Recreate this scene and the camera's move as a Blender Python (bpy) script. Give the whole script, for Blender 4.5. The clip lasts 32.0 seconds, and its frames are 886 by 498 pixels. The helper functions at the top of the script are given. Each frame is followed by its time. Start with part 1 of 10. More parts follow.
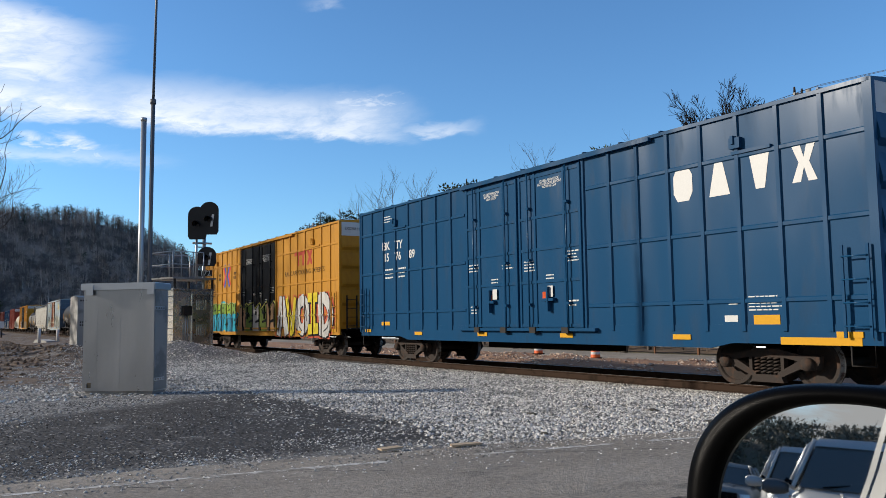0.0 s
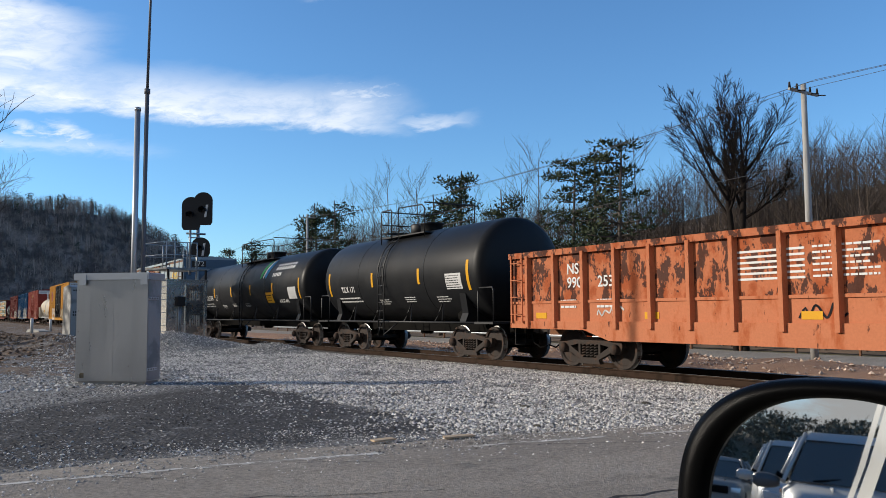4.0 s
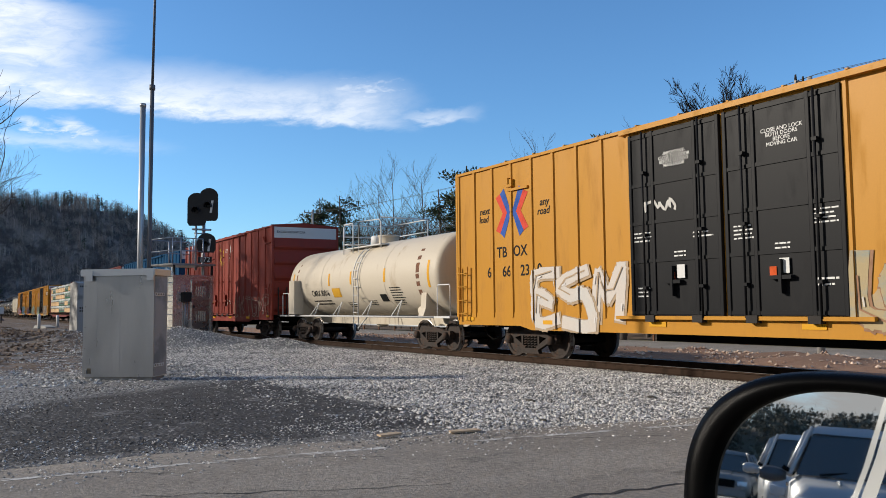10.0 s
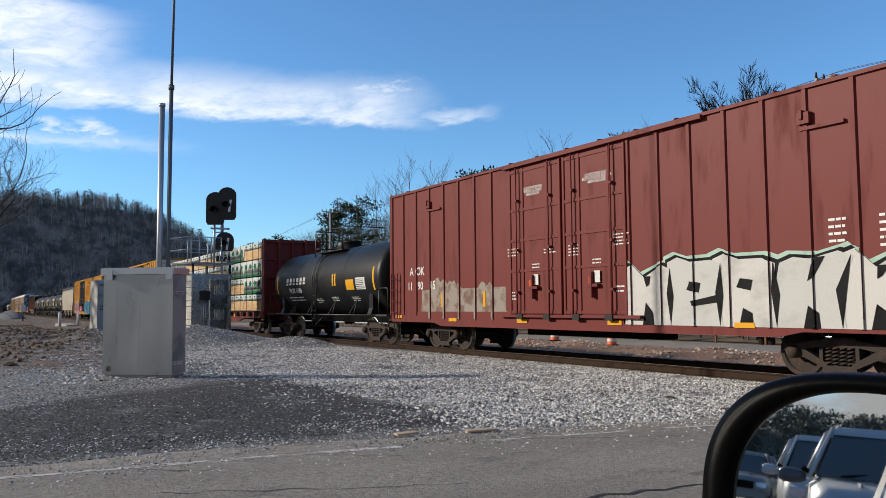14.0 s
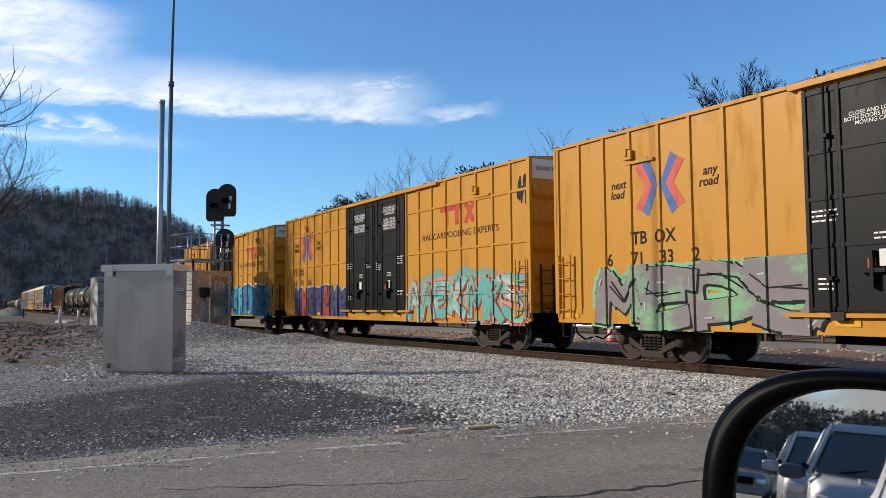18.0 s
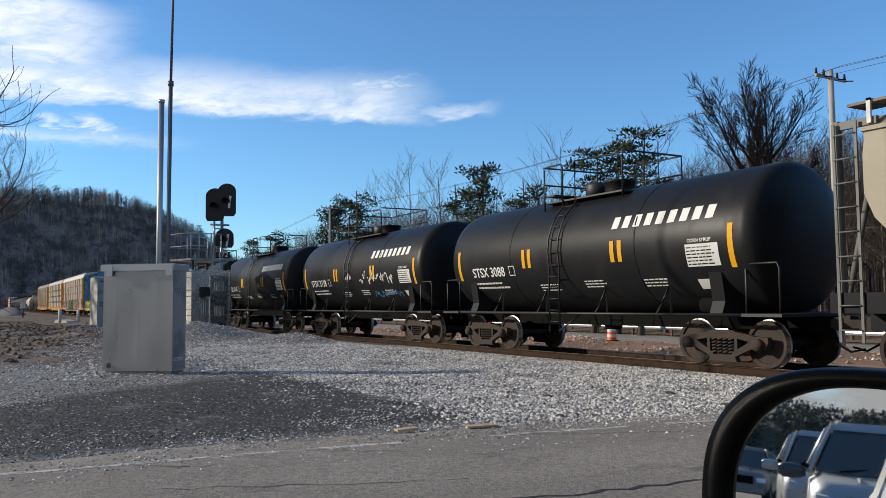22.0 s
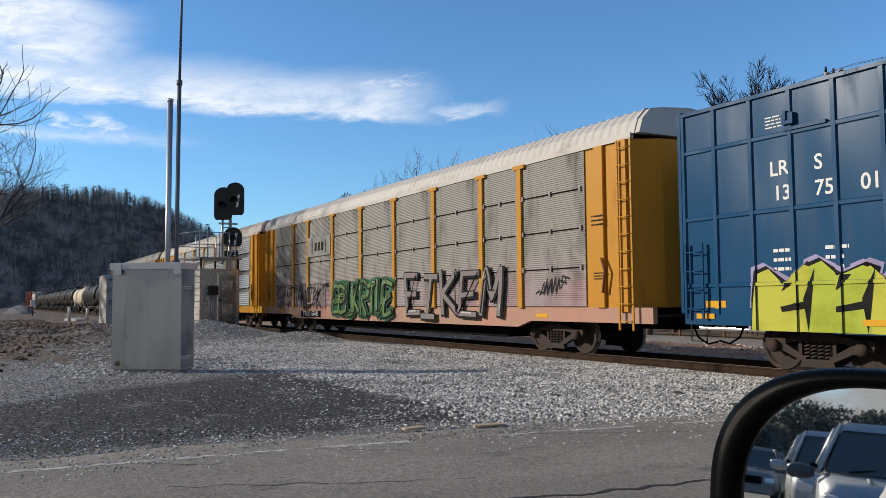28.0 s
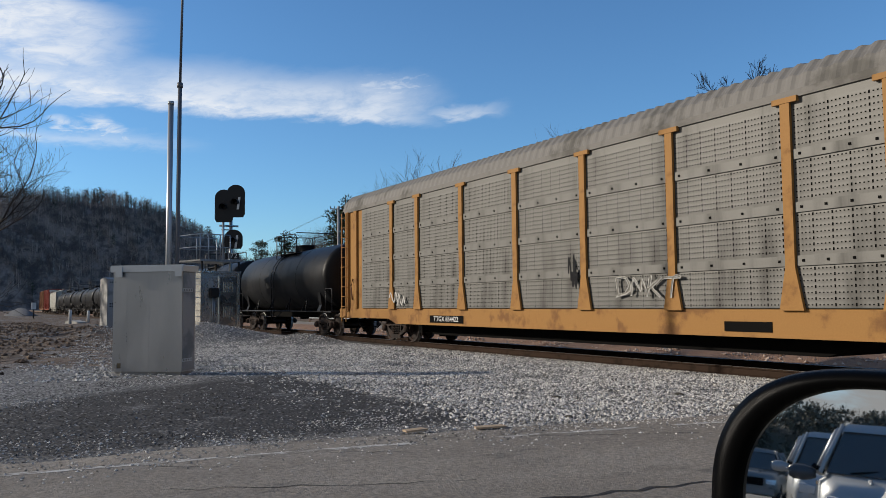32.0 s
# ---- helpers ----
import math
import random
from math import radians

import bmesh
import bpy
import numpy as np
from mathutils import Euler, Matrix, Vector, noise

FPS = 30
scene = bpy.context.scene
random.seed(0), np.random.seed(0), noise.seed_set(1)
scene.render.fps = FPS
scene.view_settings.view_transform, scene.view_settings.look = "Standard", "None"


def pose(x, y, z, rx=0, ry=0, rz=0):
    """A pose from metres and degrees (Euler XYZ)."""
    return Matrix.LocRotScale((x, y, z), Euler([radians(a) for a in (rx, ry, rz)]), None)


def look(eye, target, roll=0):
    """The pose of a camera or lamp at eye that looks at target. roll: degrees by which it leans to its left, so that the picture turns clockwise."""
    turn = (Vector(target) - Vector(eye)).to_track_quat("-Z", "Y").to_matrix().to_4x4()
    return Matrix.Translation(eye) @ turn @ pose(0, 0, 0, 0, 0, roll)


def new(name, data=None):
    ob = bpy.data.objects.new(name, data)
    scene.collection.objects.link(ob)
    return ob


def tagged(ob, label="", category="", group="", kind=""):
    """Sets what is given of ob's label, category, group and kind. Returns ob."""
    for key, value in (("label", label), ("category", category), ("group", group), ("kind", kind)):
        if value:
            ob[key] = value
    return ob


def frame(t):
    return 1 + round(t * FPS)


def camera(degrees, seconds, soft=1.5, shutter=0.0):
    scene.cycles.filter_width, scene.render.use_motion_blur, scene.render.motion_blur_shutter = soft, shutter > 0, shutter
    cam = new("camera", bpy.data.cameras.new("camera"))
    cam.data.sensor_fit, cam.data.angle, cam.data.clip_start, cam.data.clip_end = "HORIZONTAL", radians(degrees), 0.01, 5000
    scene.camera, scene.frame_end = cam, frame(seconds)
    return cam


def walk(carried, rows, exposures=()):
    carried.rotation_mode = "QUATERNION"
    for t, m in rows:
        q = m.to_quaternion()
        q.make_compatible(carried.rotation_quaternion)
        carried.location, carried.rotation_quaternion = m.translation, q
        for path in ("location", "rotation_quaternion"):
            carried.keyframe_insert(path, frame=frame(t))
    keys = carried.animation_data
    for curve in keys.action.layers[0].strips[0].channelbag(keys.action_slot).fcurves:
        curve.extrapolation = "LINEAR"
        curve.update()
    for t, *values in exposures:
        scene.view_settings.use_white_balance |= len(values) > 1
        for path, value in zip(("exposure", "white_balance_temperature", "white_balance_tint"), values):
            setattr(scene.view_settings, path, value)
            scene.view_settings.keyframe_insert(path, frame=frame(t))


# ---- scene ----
cam = camera(56.66, 32.0, soft=0.5)
EYE = (0.0, 0.0, 1.326)
# the handheld turn: seconds, bearing off the track, tilt, lean, in degrees
TURNS = (
    (0.0, 31.02, 4.95, -0.80), (0.5, 31.06, 4.94, -0.79), (1.0, 31.12, 4.92, -0.76), (1.5, 31.21, 4.88, -0.70),
    (2.0, 31.32, 4.82, -0.63), (2.5, 31.41, 4.71, -0.55), (3.0, 31.45, 4.59, -0.49), (3.5, 31.45, 4.52, -0.46),
    (5.5, 31.26, 4.06, -0.34), (6.0, 31.22, 4.07, -0.33), (6.5, 31.18, 4.07, -0.35), (7.0, 31.15, 4.05, -0.38),
    (7.5, 31.13, 4.04, -0.38), (8.0, 31.10, 4.03, -0.40), (8.5, 31.09, 4.03, -0.46), (9.0, 31.09, 4.03, -0.54),
    (9.5, 31.06, 4.05, -0.59), (10.0, 31.04, 4.05, -0.62), (10.5, 31.06, 4.02, -0.61), (11.0, 31.07, 4.00, -0.60),
    (11.5, 30.98, 4.01, -0.60), (12.0, 30.74, 4.02, -0.59), (12.5, 30.44, 4.01, -0.55), (13.0, 30.18, 4.00, -0.51),
    (13.5, 29.99, 4.00, -0.49), (14.0, 29.85, 4.00, -0.48), (14.5, 29.77, 3.99, -0.48), (16.5, 29.65, 3.79, -0.46),
    (17.0, 29.68, 3.77, -0.47), (17.5, 29.76, 3.75, -0.48), (18.0, 29.84, 3.76, -0.50), (18.5, 29.88, 3.79, -0.51),
    (19.0, 29.91, 3.80, -0.52), (19.5, 29.94, 3.80, -0.53), (20.0, 29.93, 3.80, -0.53), (20.5, 29.91, 3.80, -0.53),
    (21.0, 29.89, 3.79, -0.55), (21.5, 29.87, 3.76, -0.57), (22.0, 29.86, 3.72, -0.56), (22.5, 29.84, 3.68, -0.54),
    (23.0, 29.81, 3.62, -0.55), (23.5, 29.77, 3.57, -0.57), (24.0, 29.71, 3.56, -0.55), (24.5, 29.63, 3.56, -0.52),
    (25.0, 29.55, 3.57, -0.49), (25.5, 29.51, 3.59, -0.49), (27.5, 29.33, 3.64, -0.43), (28.0, 29.32, 3.66, -0.44),
    (28.5, 29.31, 3.68, -0.45), (29.0, 29.30, 3.68, -0.46), (29.5, 29.32, 3.69, -0.50), (30.0, 29.33, 3.70, -0.54),
    (30.5, 29.32, 3.71, -0.56), (31.0, 29.31, 3.73, -0.58), (31.5, 29.29, 3.76, -0.58), (32.0, 29.27, 3.79, -0.56),
)


def aim(yaw, tilt, lean):
    a, b = radians(yaw), radians(tilt)
    return look(EYE, (EYE[0] - math.cos(a) * math.cos(b), EYE[1] + math.sin(a) * math.cos(b), EYE[2] + math.sin(b)), lean)


walk(cam, [(t, aim(a, b, c)) for t, a, b, c in TURNS], exposures=[(0.0, 0.02), (8.0, 0.02), (14.0, 0.03), (18.0, 0.03), (22.0, 0.03), (25.0, 0.06), (28.0, -0.06), (30.0, -0.14), (31.0, -0.28), (32.0, -0.28)])

# ---- world and sun ----
SUN_AZ, SUN_EL = 235.0, 19.5          # degrees: bearing counter-clockwise from +x, height
sun_dir = Vector((math.cos(radians(SUN_AZ)) * math.cos(radians(SUN_EL)), math.sin(radians(SUN_AZ)) * math.cos(radians(SUN_EL)), math.sin(radians(SUN_EL))))
sun = new("sun", bpy.data.lights.new("sun", "SUN"))
sun.data.energy, sun.data.angle, sun.data.color = 4.5, radians(1.2), (1.0, 0.91, 0.79)
sun.matrix_world = look(sun_dir * 50, (0, 0, 0))


class Nodes:
    """Small helper that adds linked nodes to a tree."""

    def __init__(self, tree):
        self.t = tree
        tree.nodes.clear()

    def add(self, kind, **ins):
        n = self.t.nodes.new(kind)
        for k, v in ins.items():
            key = int(k[1:]) if k[0] == "i" and k[1:].isdigit() else k.replace("_", " ")
            s = n.inputs[key]
            if isinstance(v, bpy.types.NodeSocket):
                self.t.links.new(v, s)
            else:
                s.default_value = v
        return n

    def math(self, op, a, b=0.0, c=0.0):
        n = self.add("ShaderNodeMath", i0=a, i1=b, i2=c)
        n.operation = op
        return n.outputs[0]

    def ramp(self, fac, lo, hi, a=0.0, b=1.0):
        n = self.add("ShaderNodeMapRange", Value=fac, From_Min=lo, From_Max=hi, To_Min=a, To_Max=b)
        n.interpolation_type = "SMOOTHSTEP"
        return n.outputs[0]

    def noise(self, vec, scale, detail=4.0, rough=0.55, distortion=0.0):
        return self.add("ShaderNodeTexNoise", Vector=vec, Scale=scale, Detail=detail, Roughness=rough, Distortion=distortion).outputs[0]

    def mix(self, fac, a, b, blend="MIX"):
        n = self.t.nodes.new("ShaderNodeMix")
        n.data_type, n.blend_type = "RGBA", blend
        for i, v in ((0, fac), (6, a), (7, b)):
            if isinstance(v, bpy.types.NodeSocket):
                self.t.links.new(v, n.inputs[i])
            else:
                n.inputs[i].default_value = v if i == 0 else (*v, 1.0)[:4]
        return n.outputs[2]


def make_world():
    w = bpy.data.worlds.new("sky")
    scene.world = w
    w.use_nodes = True
    n = Nodes(w.node_tree)
    sky = n.add("ShaderNodeTexSky")
    sky.sky_type, sky.sun_disc = "NISHITA", False
    sky.sun_elevation, sky.sun_rotation = radians(SUN_EL), radians(90 - SUN_AZ)
    sky.air_density, sky.dust_density, sky.ozone_density, sky.altitude = 1.0, 0.25, 4.0, 200.0
    blue = n.mix(1.0, sky.outputs[0], (0.71, 0.945, 1.085), "MULTIPLY")
    co = n.add("ShaderNodeTexCoord").outputs["Generated"]
    xyz = n.add("ShaderNodeSeparateXYZ", Vector=co).outputs
    x, y, z = xyz[0], xyz[1], xyz[2]
    az = n.math("ARCTAN2", y, n.math("MULTIPLY", x, -1.0))
    deg = n.math("MULTIPLY", az, 57.2958)
    el = n.math("MULTIPLY", n.math("ARCSINE", z), 57.2958)
    # streaky cirrus: noise stretched along the bearing
    vec = n.add("ShaderNodeCombineXYZ", X=n.math("MULTIPLY", deg, 0.045), Y=n.math("MULTIPLY_ADD", deg, -0.014, n.math("MULTIPLY", el, 0.13)), Z=0.0).outputs[0]
    big = n.noise(vec, 1.3, 3.0, 0.5, 0.15)
    fine = n.noise(vec, 4.2, 8.0, 0.6, 0.35)
    wisp = n.noise(vec, 13.0, 7.0, 0.65, 0.6)
    wob = n.math("ADD", n.math("MULTIPLY_ADD", n.math("SUBTRACT", big, 0.5), 1.6, el), n.math("MULTIPLY_ADD", n.math("SUBTRACT", wisp, 0.5), 0.9, n.math("MULTIPLY", n.math("SUBTRACT", fine, 0.5), 1.5)))

    def streak(lo_az, hi_az, bottom, top, slope, soft_lo, soft_hi, end=4.0):
        """A bank of cloud between two heights with a firm lower and a feathered upper edge."""
        e = n.math("MULTIPLY_ADD", deg, -slope, wob)
        v = n.math("MULTIPLY", n.ramp(e, bottom - soft_lo, bottom + soft_lo), n.ramp(e, top + soft_hi, top - soft_hi))
        v = n.math("MULTIPLY", v, n.ramp(deg, lo_az - 2, lo_az + 2))
        return n.math("MULTIPLY", v, n.ramp(n.math("MULTIPLY_ADD", n.math("SUBTRACT", fine, 0.5), 5.0, deg), hi_az + 1.0, hi_az - end))
    core = n.math("MULTIPLY", streak(-25.0, 23.0, 13.6, 15.2, -0.045, 0.5, 1.1, 9.0), 0.95)
    main = n.math("MULTIPLY", streak(-25.0, 30.0, 12.9, 15.6, -0.012, 0.45, 1.3, 6.0), 0.75)
    upper = n.math("MULTIPLY", streak(-25.0, 9.5, 15.6, 19.9, -0.15, 1.2, 0.7, 6.0), 0.9)

    def tuft(a0, e0, wa, we, slope):
        """A small bright tuft of cloud."""
        u = n.math("DIVIDE", n.math("SUBTRACT", deg, a0), wa)
        v = n.math("DIVIDE", n.math("SUBTRACT", n.math("MULTIPLY_ADD", n.math("SUBTRACT", deg, a0), -slope, wob), e0), we)
        r = n.math("ADD", n.math("MULTIPLY", u, u), n.math("MULTIPLY", v, v))
        return n.ramp(n.math("MULTIPLY_ADD", n.math("SUBTRACT", wisp, 0.47), -7.0, r), 1.9, -1.6)
    low = n.math("MULTIPLY", streak(2.0, 13.5, 10.55, 11.15, -0.02, 0.45, 0.5, 7.0), 0.5)
    low = n.math("MAXIMUM", low, n.math("MULTIPLY", streak(-20.0, 3.8, 10.5, 10.95, 0.0, 0.3, 0.3, 1.5), 0.7))
    low = n.math("MAXIMUM", low, n.math("MAXIMUM", n.math("MULTIPLY", tuft(4.5, 11.6, 1.05, 0.32, -0.16), 0.8), tuft(6.8, 11.45, 1.25, 0.42, -0.3)))
    end = n.math("MAXIMUM", n.math("MULTIPLY", tuft(25.3, 15.0, 2.6, 0.75, 0.05), 0.75), n.math("MULTIPLY", tuft(22.5, 13.7, 4.5, 0.6, 0.04), 0.6))
    upper = n.math("MAXIMUM", upper, end)
    few = n.math("MULTIPLY", n.math("MAXIMUM", streak(28.5, 33.5, 13.1, 13.7, 0.0, 0.3, 0.35, 2.0), streak(22.6, 23.6, 20.2, 20.6, 0.06, 0.3, 0.3, 0.8)), 0.5)
    dens = n.math("MAXIMUM", n.math("MAXIMUM", n.math("MAXIMUM", main, core), upper), n.math("MAXIMUM", low, few))
    # a veil of high cloud over the far side of the valley, behind
    veil = n.math("MULTIPLY", n.ramp(n.math("ADD", y, n.math("MULTIPLY", big, 0.3)), 0.15, -0.25), n.ramp(el, 80.0, 30.0))
    dens = n.math("MULTIPLY", dens, n.math("MULTIPLY", n.ramp(fine, 0.3, 0.60, 0.5, 1.0), n.ramp(wisp, 0.32, 0.6, 0.72, 1.0)))
    col = n.mix(dens, blue, (6.0, 6.25, 6.6))
    col = n.mix(n.math("MULTIPLY", veil, n.ramp(fine, 0.32, 0.6, 0.7, 1.0)), col, (2.5, 2.45, 2.42))
    bg = n.add("ShaderNodeBackground", Color=col, Strength=0.17)
    n.t.links.new(bg.outputs[0], n.add("ShaderNodeOutputWorld").inputs[0])


make_world()

# ---- materials ----


def mat(name, col, rough=0.6, metal=0.0, col2=None, lo=0.5, hi=0.65, scale=2.0, stretch=(1, 1, 1), fine=30.0, finev=0.15, bump=0.0, bscale=60.0, rand=0.0, coat=0.0, island=0.0, third=None, spec=0.5, dent=0.0, bdist=0.02):
    m = bpy.data.materials.new(name)
    m.use_nodes = True
    n = Nodes(m.node_tree)
    co = n.add("ShaderNodeTexCoord").outputs["Object"]
    vec = n.add("ShaderNodeMapping", Vector=co, Scale=stretch).outputs[0]
    c = (*col, 1.0)
    rg = rough
    base = n.mix(0.0, col, col)
    if col2:
        f = n.ramp(n.noise(vec, scale, 6.0, 0.62), lo, hi)
        base = n.mix(f, col, col2)
        rg = n.math("MULTIPLY_ADD", f, 0.2, rough)
    if third:
        f3 = n.ramp(n.noise(vec, third[1], 8.0, 0.7), third[2], third[3])
        base = n.mix(f3, base, third[0])
    v = n.math("MULTIPLY_ADD", n.noise(co, fine, 5.0, 0.65), 2 * finev, 1.0 - finev)
    if rand:
        v = n.math("MULTIPLY", v, n.math("MULTIPLY_ADD", n.add("ShaderNodeObjectInfo").outputs["Random"], 2 * rand, 1.0 - rand))
    if island:
        v = n.math("MULTIPLY", v, n.math("MULTIPLY_ADD", n.add("ShaderNodeNewGeometry").outputs["Random Per Island"], 2 * island, 1.0 - island))
    grey = n.add("ShaderNodeCombineXYZ", X=v, Y=v, Z=v).outputs[0]
    base = n.mix(1.0, base, grey, "MULTIPLY")
    b = n.add("ShaderNodeBsdfPrincipled", Base_Color=base, Roughness=rg, Metallic=metal, Specular_IOR_Level=spec)
    if coat:
        b.inputs["Coat Weight"].default_value = coat
    if bump:
        bn = n.add("ShaderNodeBump", Height=n.noise(co, bscale, 6.0, 0.7), Strength=bump, Distance=bdist)
    if dent:
        # thin sheet that bulges between its ribs
        bn = n.add("ShaderNodeBump", Height=n.noise(n.add("ShaderNodeMapping", Vector=co, Scale=(1.2, 1.0, 0.45)).outputs[0], 1.0, 0.0, 0.5), Strength=dent, Distance=0.16)
    if bump or dent:
        n.t.links.new(bn.outputs[0], b.inputs["Normal"])
    n.t.links.new(b.outputs[0], n.add("ShaderNodeOutputMaterial").inputs[0])
    return m


RUST, GRIME = (0.13, 0.055, 0.028), (0.07, 0.06, 0.05)
M = dict(
    yellow=mat("yellow_paint", (0.46, 0.215, 0.022), 0.45, col2=(0.37, 0.17, 0.022), lo=0.5, hi=0.75, scale=1.2, stretch=(2.5, 2.5, 0.5), finev=0.07, third=((0.2, 0.11, 0.04), 2.5, 0.66, 0.8), spec=0.16, dent=0.2),
    blue=mat("blue_paint", (0.010, 0.060, 0.140), 0.28, col2=(0.008, 0.047, 0.108), lo=0.5, hi=0.75, scale=1.0, stretch=(2.5, 2.5, 0.5), finev=0.08, spec=0.1, dent=0.5),
    red=mat("red_paint", (0.22, 0.033, 0.02), 0.5, col2=(0.19, 0.036, 0.024), lo=0.5, hi=0.75, scale=1.1, stretch=(2.5, 2.5, 0.5), finev=0.1, spec=0.2),
    maroon=mat("maroon_paint", (0.14, 0.022, 0.018), 0.55, col2=(0.10, 0.022, 0.018), lo=0.5, hi=0.75, scale=1.1, stretch=(2.5, 2.5, 0.5), finev=0.1, spec=0.2),
    black=mat("black_paint", (0.009, 0.0095, 0.011), 0.45, spec=0.1, col2=(0.018, 0.018, 0.019), lo=0.5, hi=0.8, scale=1.5, stretch=(2, 2, 0.5), finev=0.15),
    tank_black=mat("black_tank_paint", (0.012, 0.0125, 0.0135), 0.42, spec=0.16, col2=(0.022, 0.022, 0.022), lo=0.5, hi=0.85, scale=0.8, stretch=(1.2, 1.2, 0.4), finev=0.12),
    orange=mat("rusted_orange_paint", (0.47, 0.165, 0.078), 0.75, col2=(0.36, 0.095, 0.035), lo=0.5, hi=0.7, scale=2.2, stretch=(1.6, 1.6, 0.6), fine=22.0, finev=0.2, bump=0.2, third=((0.12, 0.04, 0.022), 3.6, 0.61, 0.66), spec=0.2),
    flaked=mat("flaking_orange_paint", (0.43, 0.14, 0.062), 0.75, col2=(0.33, 0.085, 0.032), lo=0.45, hi=0.6, scale=2.2, stretch=(1.4, 1.4, 0.8), fine=22.0, finev=0.3, bump=0.3, third=((0.075, 0.03, 0.02), 2.6, 0.5, 0.535), spec=0.2),
    grey=mat("weathered_grey_paint", (0.385, 0.375, 0.34), 0.6, col2=(0.25, 0.243, 0.22), lo=0.5, hi=0.75, scale=0.9, stretch=(2.2, 2.2, 0.35), finev=0.08, spec=0.2),
    tan=mat("tan_grey_paint", (0.335, 0.30, 0.235), 0.65, col2=(0.18, 0.15, 0.11), lo=0.5, hi=0.75, scale=0.9, stretch=(2.2, 2.2, 0.35), finev=0.08, spec=0.2),
    cream=mat("cream_tank_paint", (0.53, 0.47, 0.375), 0.5, col2=(0.34, 0.26, 0.17), lo=0.55, hi=0.8, scale=0.9, stretch=(2.0, 2.0, 0.5), finev=0.08, spec=0.2),
    greytank=mat("grey_tank_paint", (0.14, 0.138, 0.13), 0.5, col2=(0.08, 0.076, 0.07), lo=0.5, hi=0.75, scale=0.9, stretch=(2.0, 2.0, 0.5), finev=0.1, spec=0.2),
    paleblue=mat("peeling_blue_grey_paint", (0.29, 0.36, 0.40), 0.65, col2=(0.34, 0.35, 0.3), lo=0.5, hi=0.66, scale=1.0, stretch=(1.5, 1.5, 0.4), finev=0.12, third=(RUST, 3.2, 0.6, 0.68), spec=0.2),
    rustdoor=mat("rusted_door_steel", (0.21, 0.068, 0.035), 0.8, col2=(0.46, 0.39, 0.29), lo=0.53, hi=0.6, scale=1.5, stretch=(1, 1, 1.6), finev=0.3, bump=0.2, spec=0.2, third=((0.05, 0.024, 0.016), 1.1, 0.5, 0.62)),
    rust=mat("rusty_steel", RUST, 0.85, col2=(0.2, 0.085, 0.04), scale=4.0, finev=0.25, bump=0.2),
    brown=mat("brown_rusted_paint", (0.22, 0.10, 0.05), 0.8, col2=(0.10, 0.055, 0.038), lo=0.45, hi=0.7, scale=0.8, stretch=(3.0, 3.0, 0.35), finev=0.15, third=((0.27, 0.15, 0.08), 2.0, 0.6, 0.75), spec=0.2),
    white=mat("white_paint", (0.56, 0.56, 0.545), 0.5, col2=(0.42, 0.41, 0.39), lo=0.55, hi=0.8, scale=1.5, finev=0.06),
    dirtywhite=mat("dirty_white_roof", (0.45, 0.43, 0.405), 0.6, col2=(0.33, 0.3, 0.27), lo=0.5, hi=0.75, scale=0.8, stretch=(1, 1, 2), finev=0.08),
    galv=mat("galvanized_steel", (0.32, 0.345, 0.37), 0.4, 0.4, col2=(0.23, 0.25, 0.27), lo=0.5, hi=0.7, scale=2.0, finev=0.08),
    galvold=mat("weathered_galvanized_steel", (0.25, 0.245, 0.228), 0.6, 0.15, col2=(0.10, 0.095, 0.085), lo=0.45, hi=0.7, scale=0.7, stretch=(2, 2, 0.5), finev=0.12),
    dustygalv=mat("dusty_galvanized_steel", (0.165, 0.16, 0.145), 0.6, 0.2, col2=(0.10, 0.095, 0.085), lo=0.48, hi=0.75, scale=0.7, stretch=(2, 2, 0.4), finev=0.1),
    steel=mat("dark_greasy_steel", (0.032, 0.029, 0.027), 0.7, 0.0, col2=(0.055, 0.04, 0.03), lo=0.5, hi=0.65, scale=5.0, finev=0.2, spec=0.15),
    truck=mat("brown_cast_steel", (0.042, 0.034, 0.03), 0.8, 0.0, col2=(0.075, 0.048, 0.036), lo=0.5, hi=0.65, scale=4.0, finev=0.25, bump=0.15, spec=0.2),
    tread=mat("polished_wheel_steel", (0.4, 0.38, 0.36), 0.4, 0.6, col2=(0.12, 0.08, 0.06), scale=8.0, finev=0.1),
    blackrail=mat("black_handrail", (0.010, 0.010, 0.011), 0.55, finev=0.15),
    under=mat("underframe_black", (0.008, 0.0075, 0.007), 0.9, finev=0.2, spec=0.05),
    reflect=mat("yellow_reflector", (0.62, 0.31, 0.008), 0.55, finev=0.12, spec=0.2),
    wtext=mat("white_lettering", (0.6, 0.6, 0.58), 0.55, finev=0.1),
    btext=mat("black_lettering", (0.012, 0.012, 0.012), 0.6, finev=0.1, spec=0.1),
)

# ---- mesh helpers ----


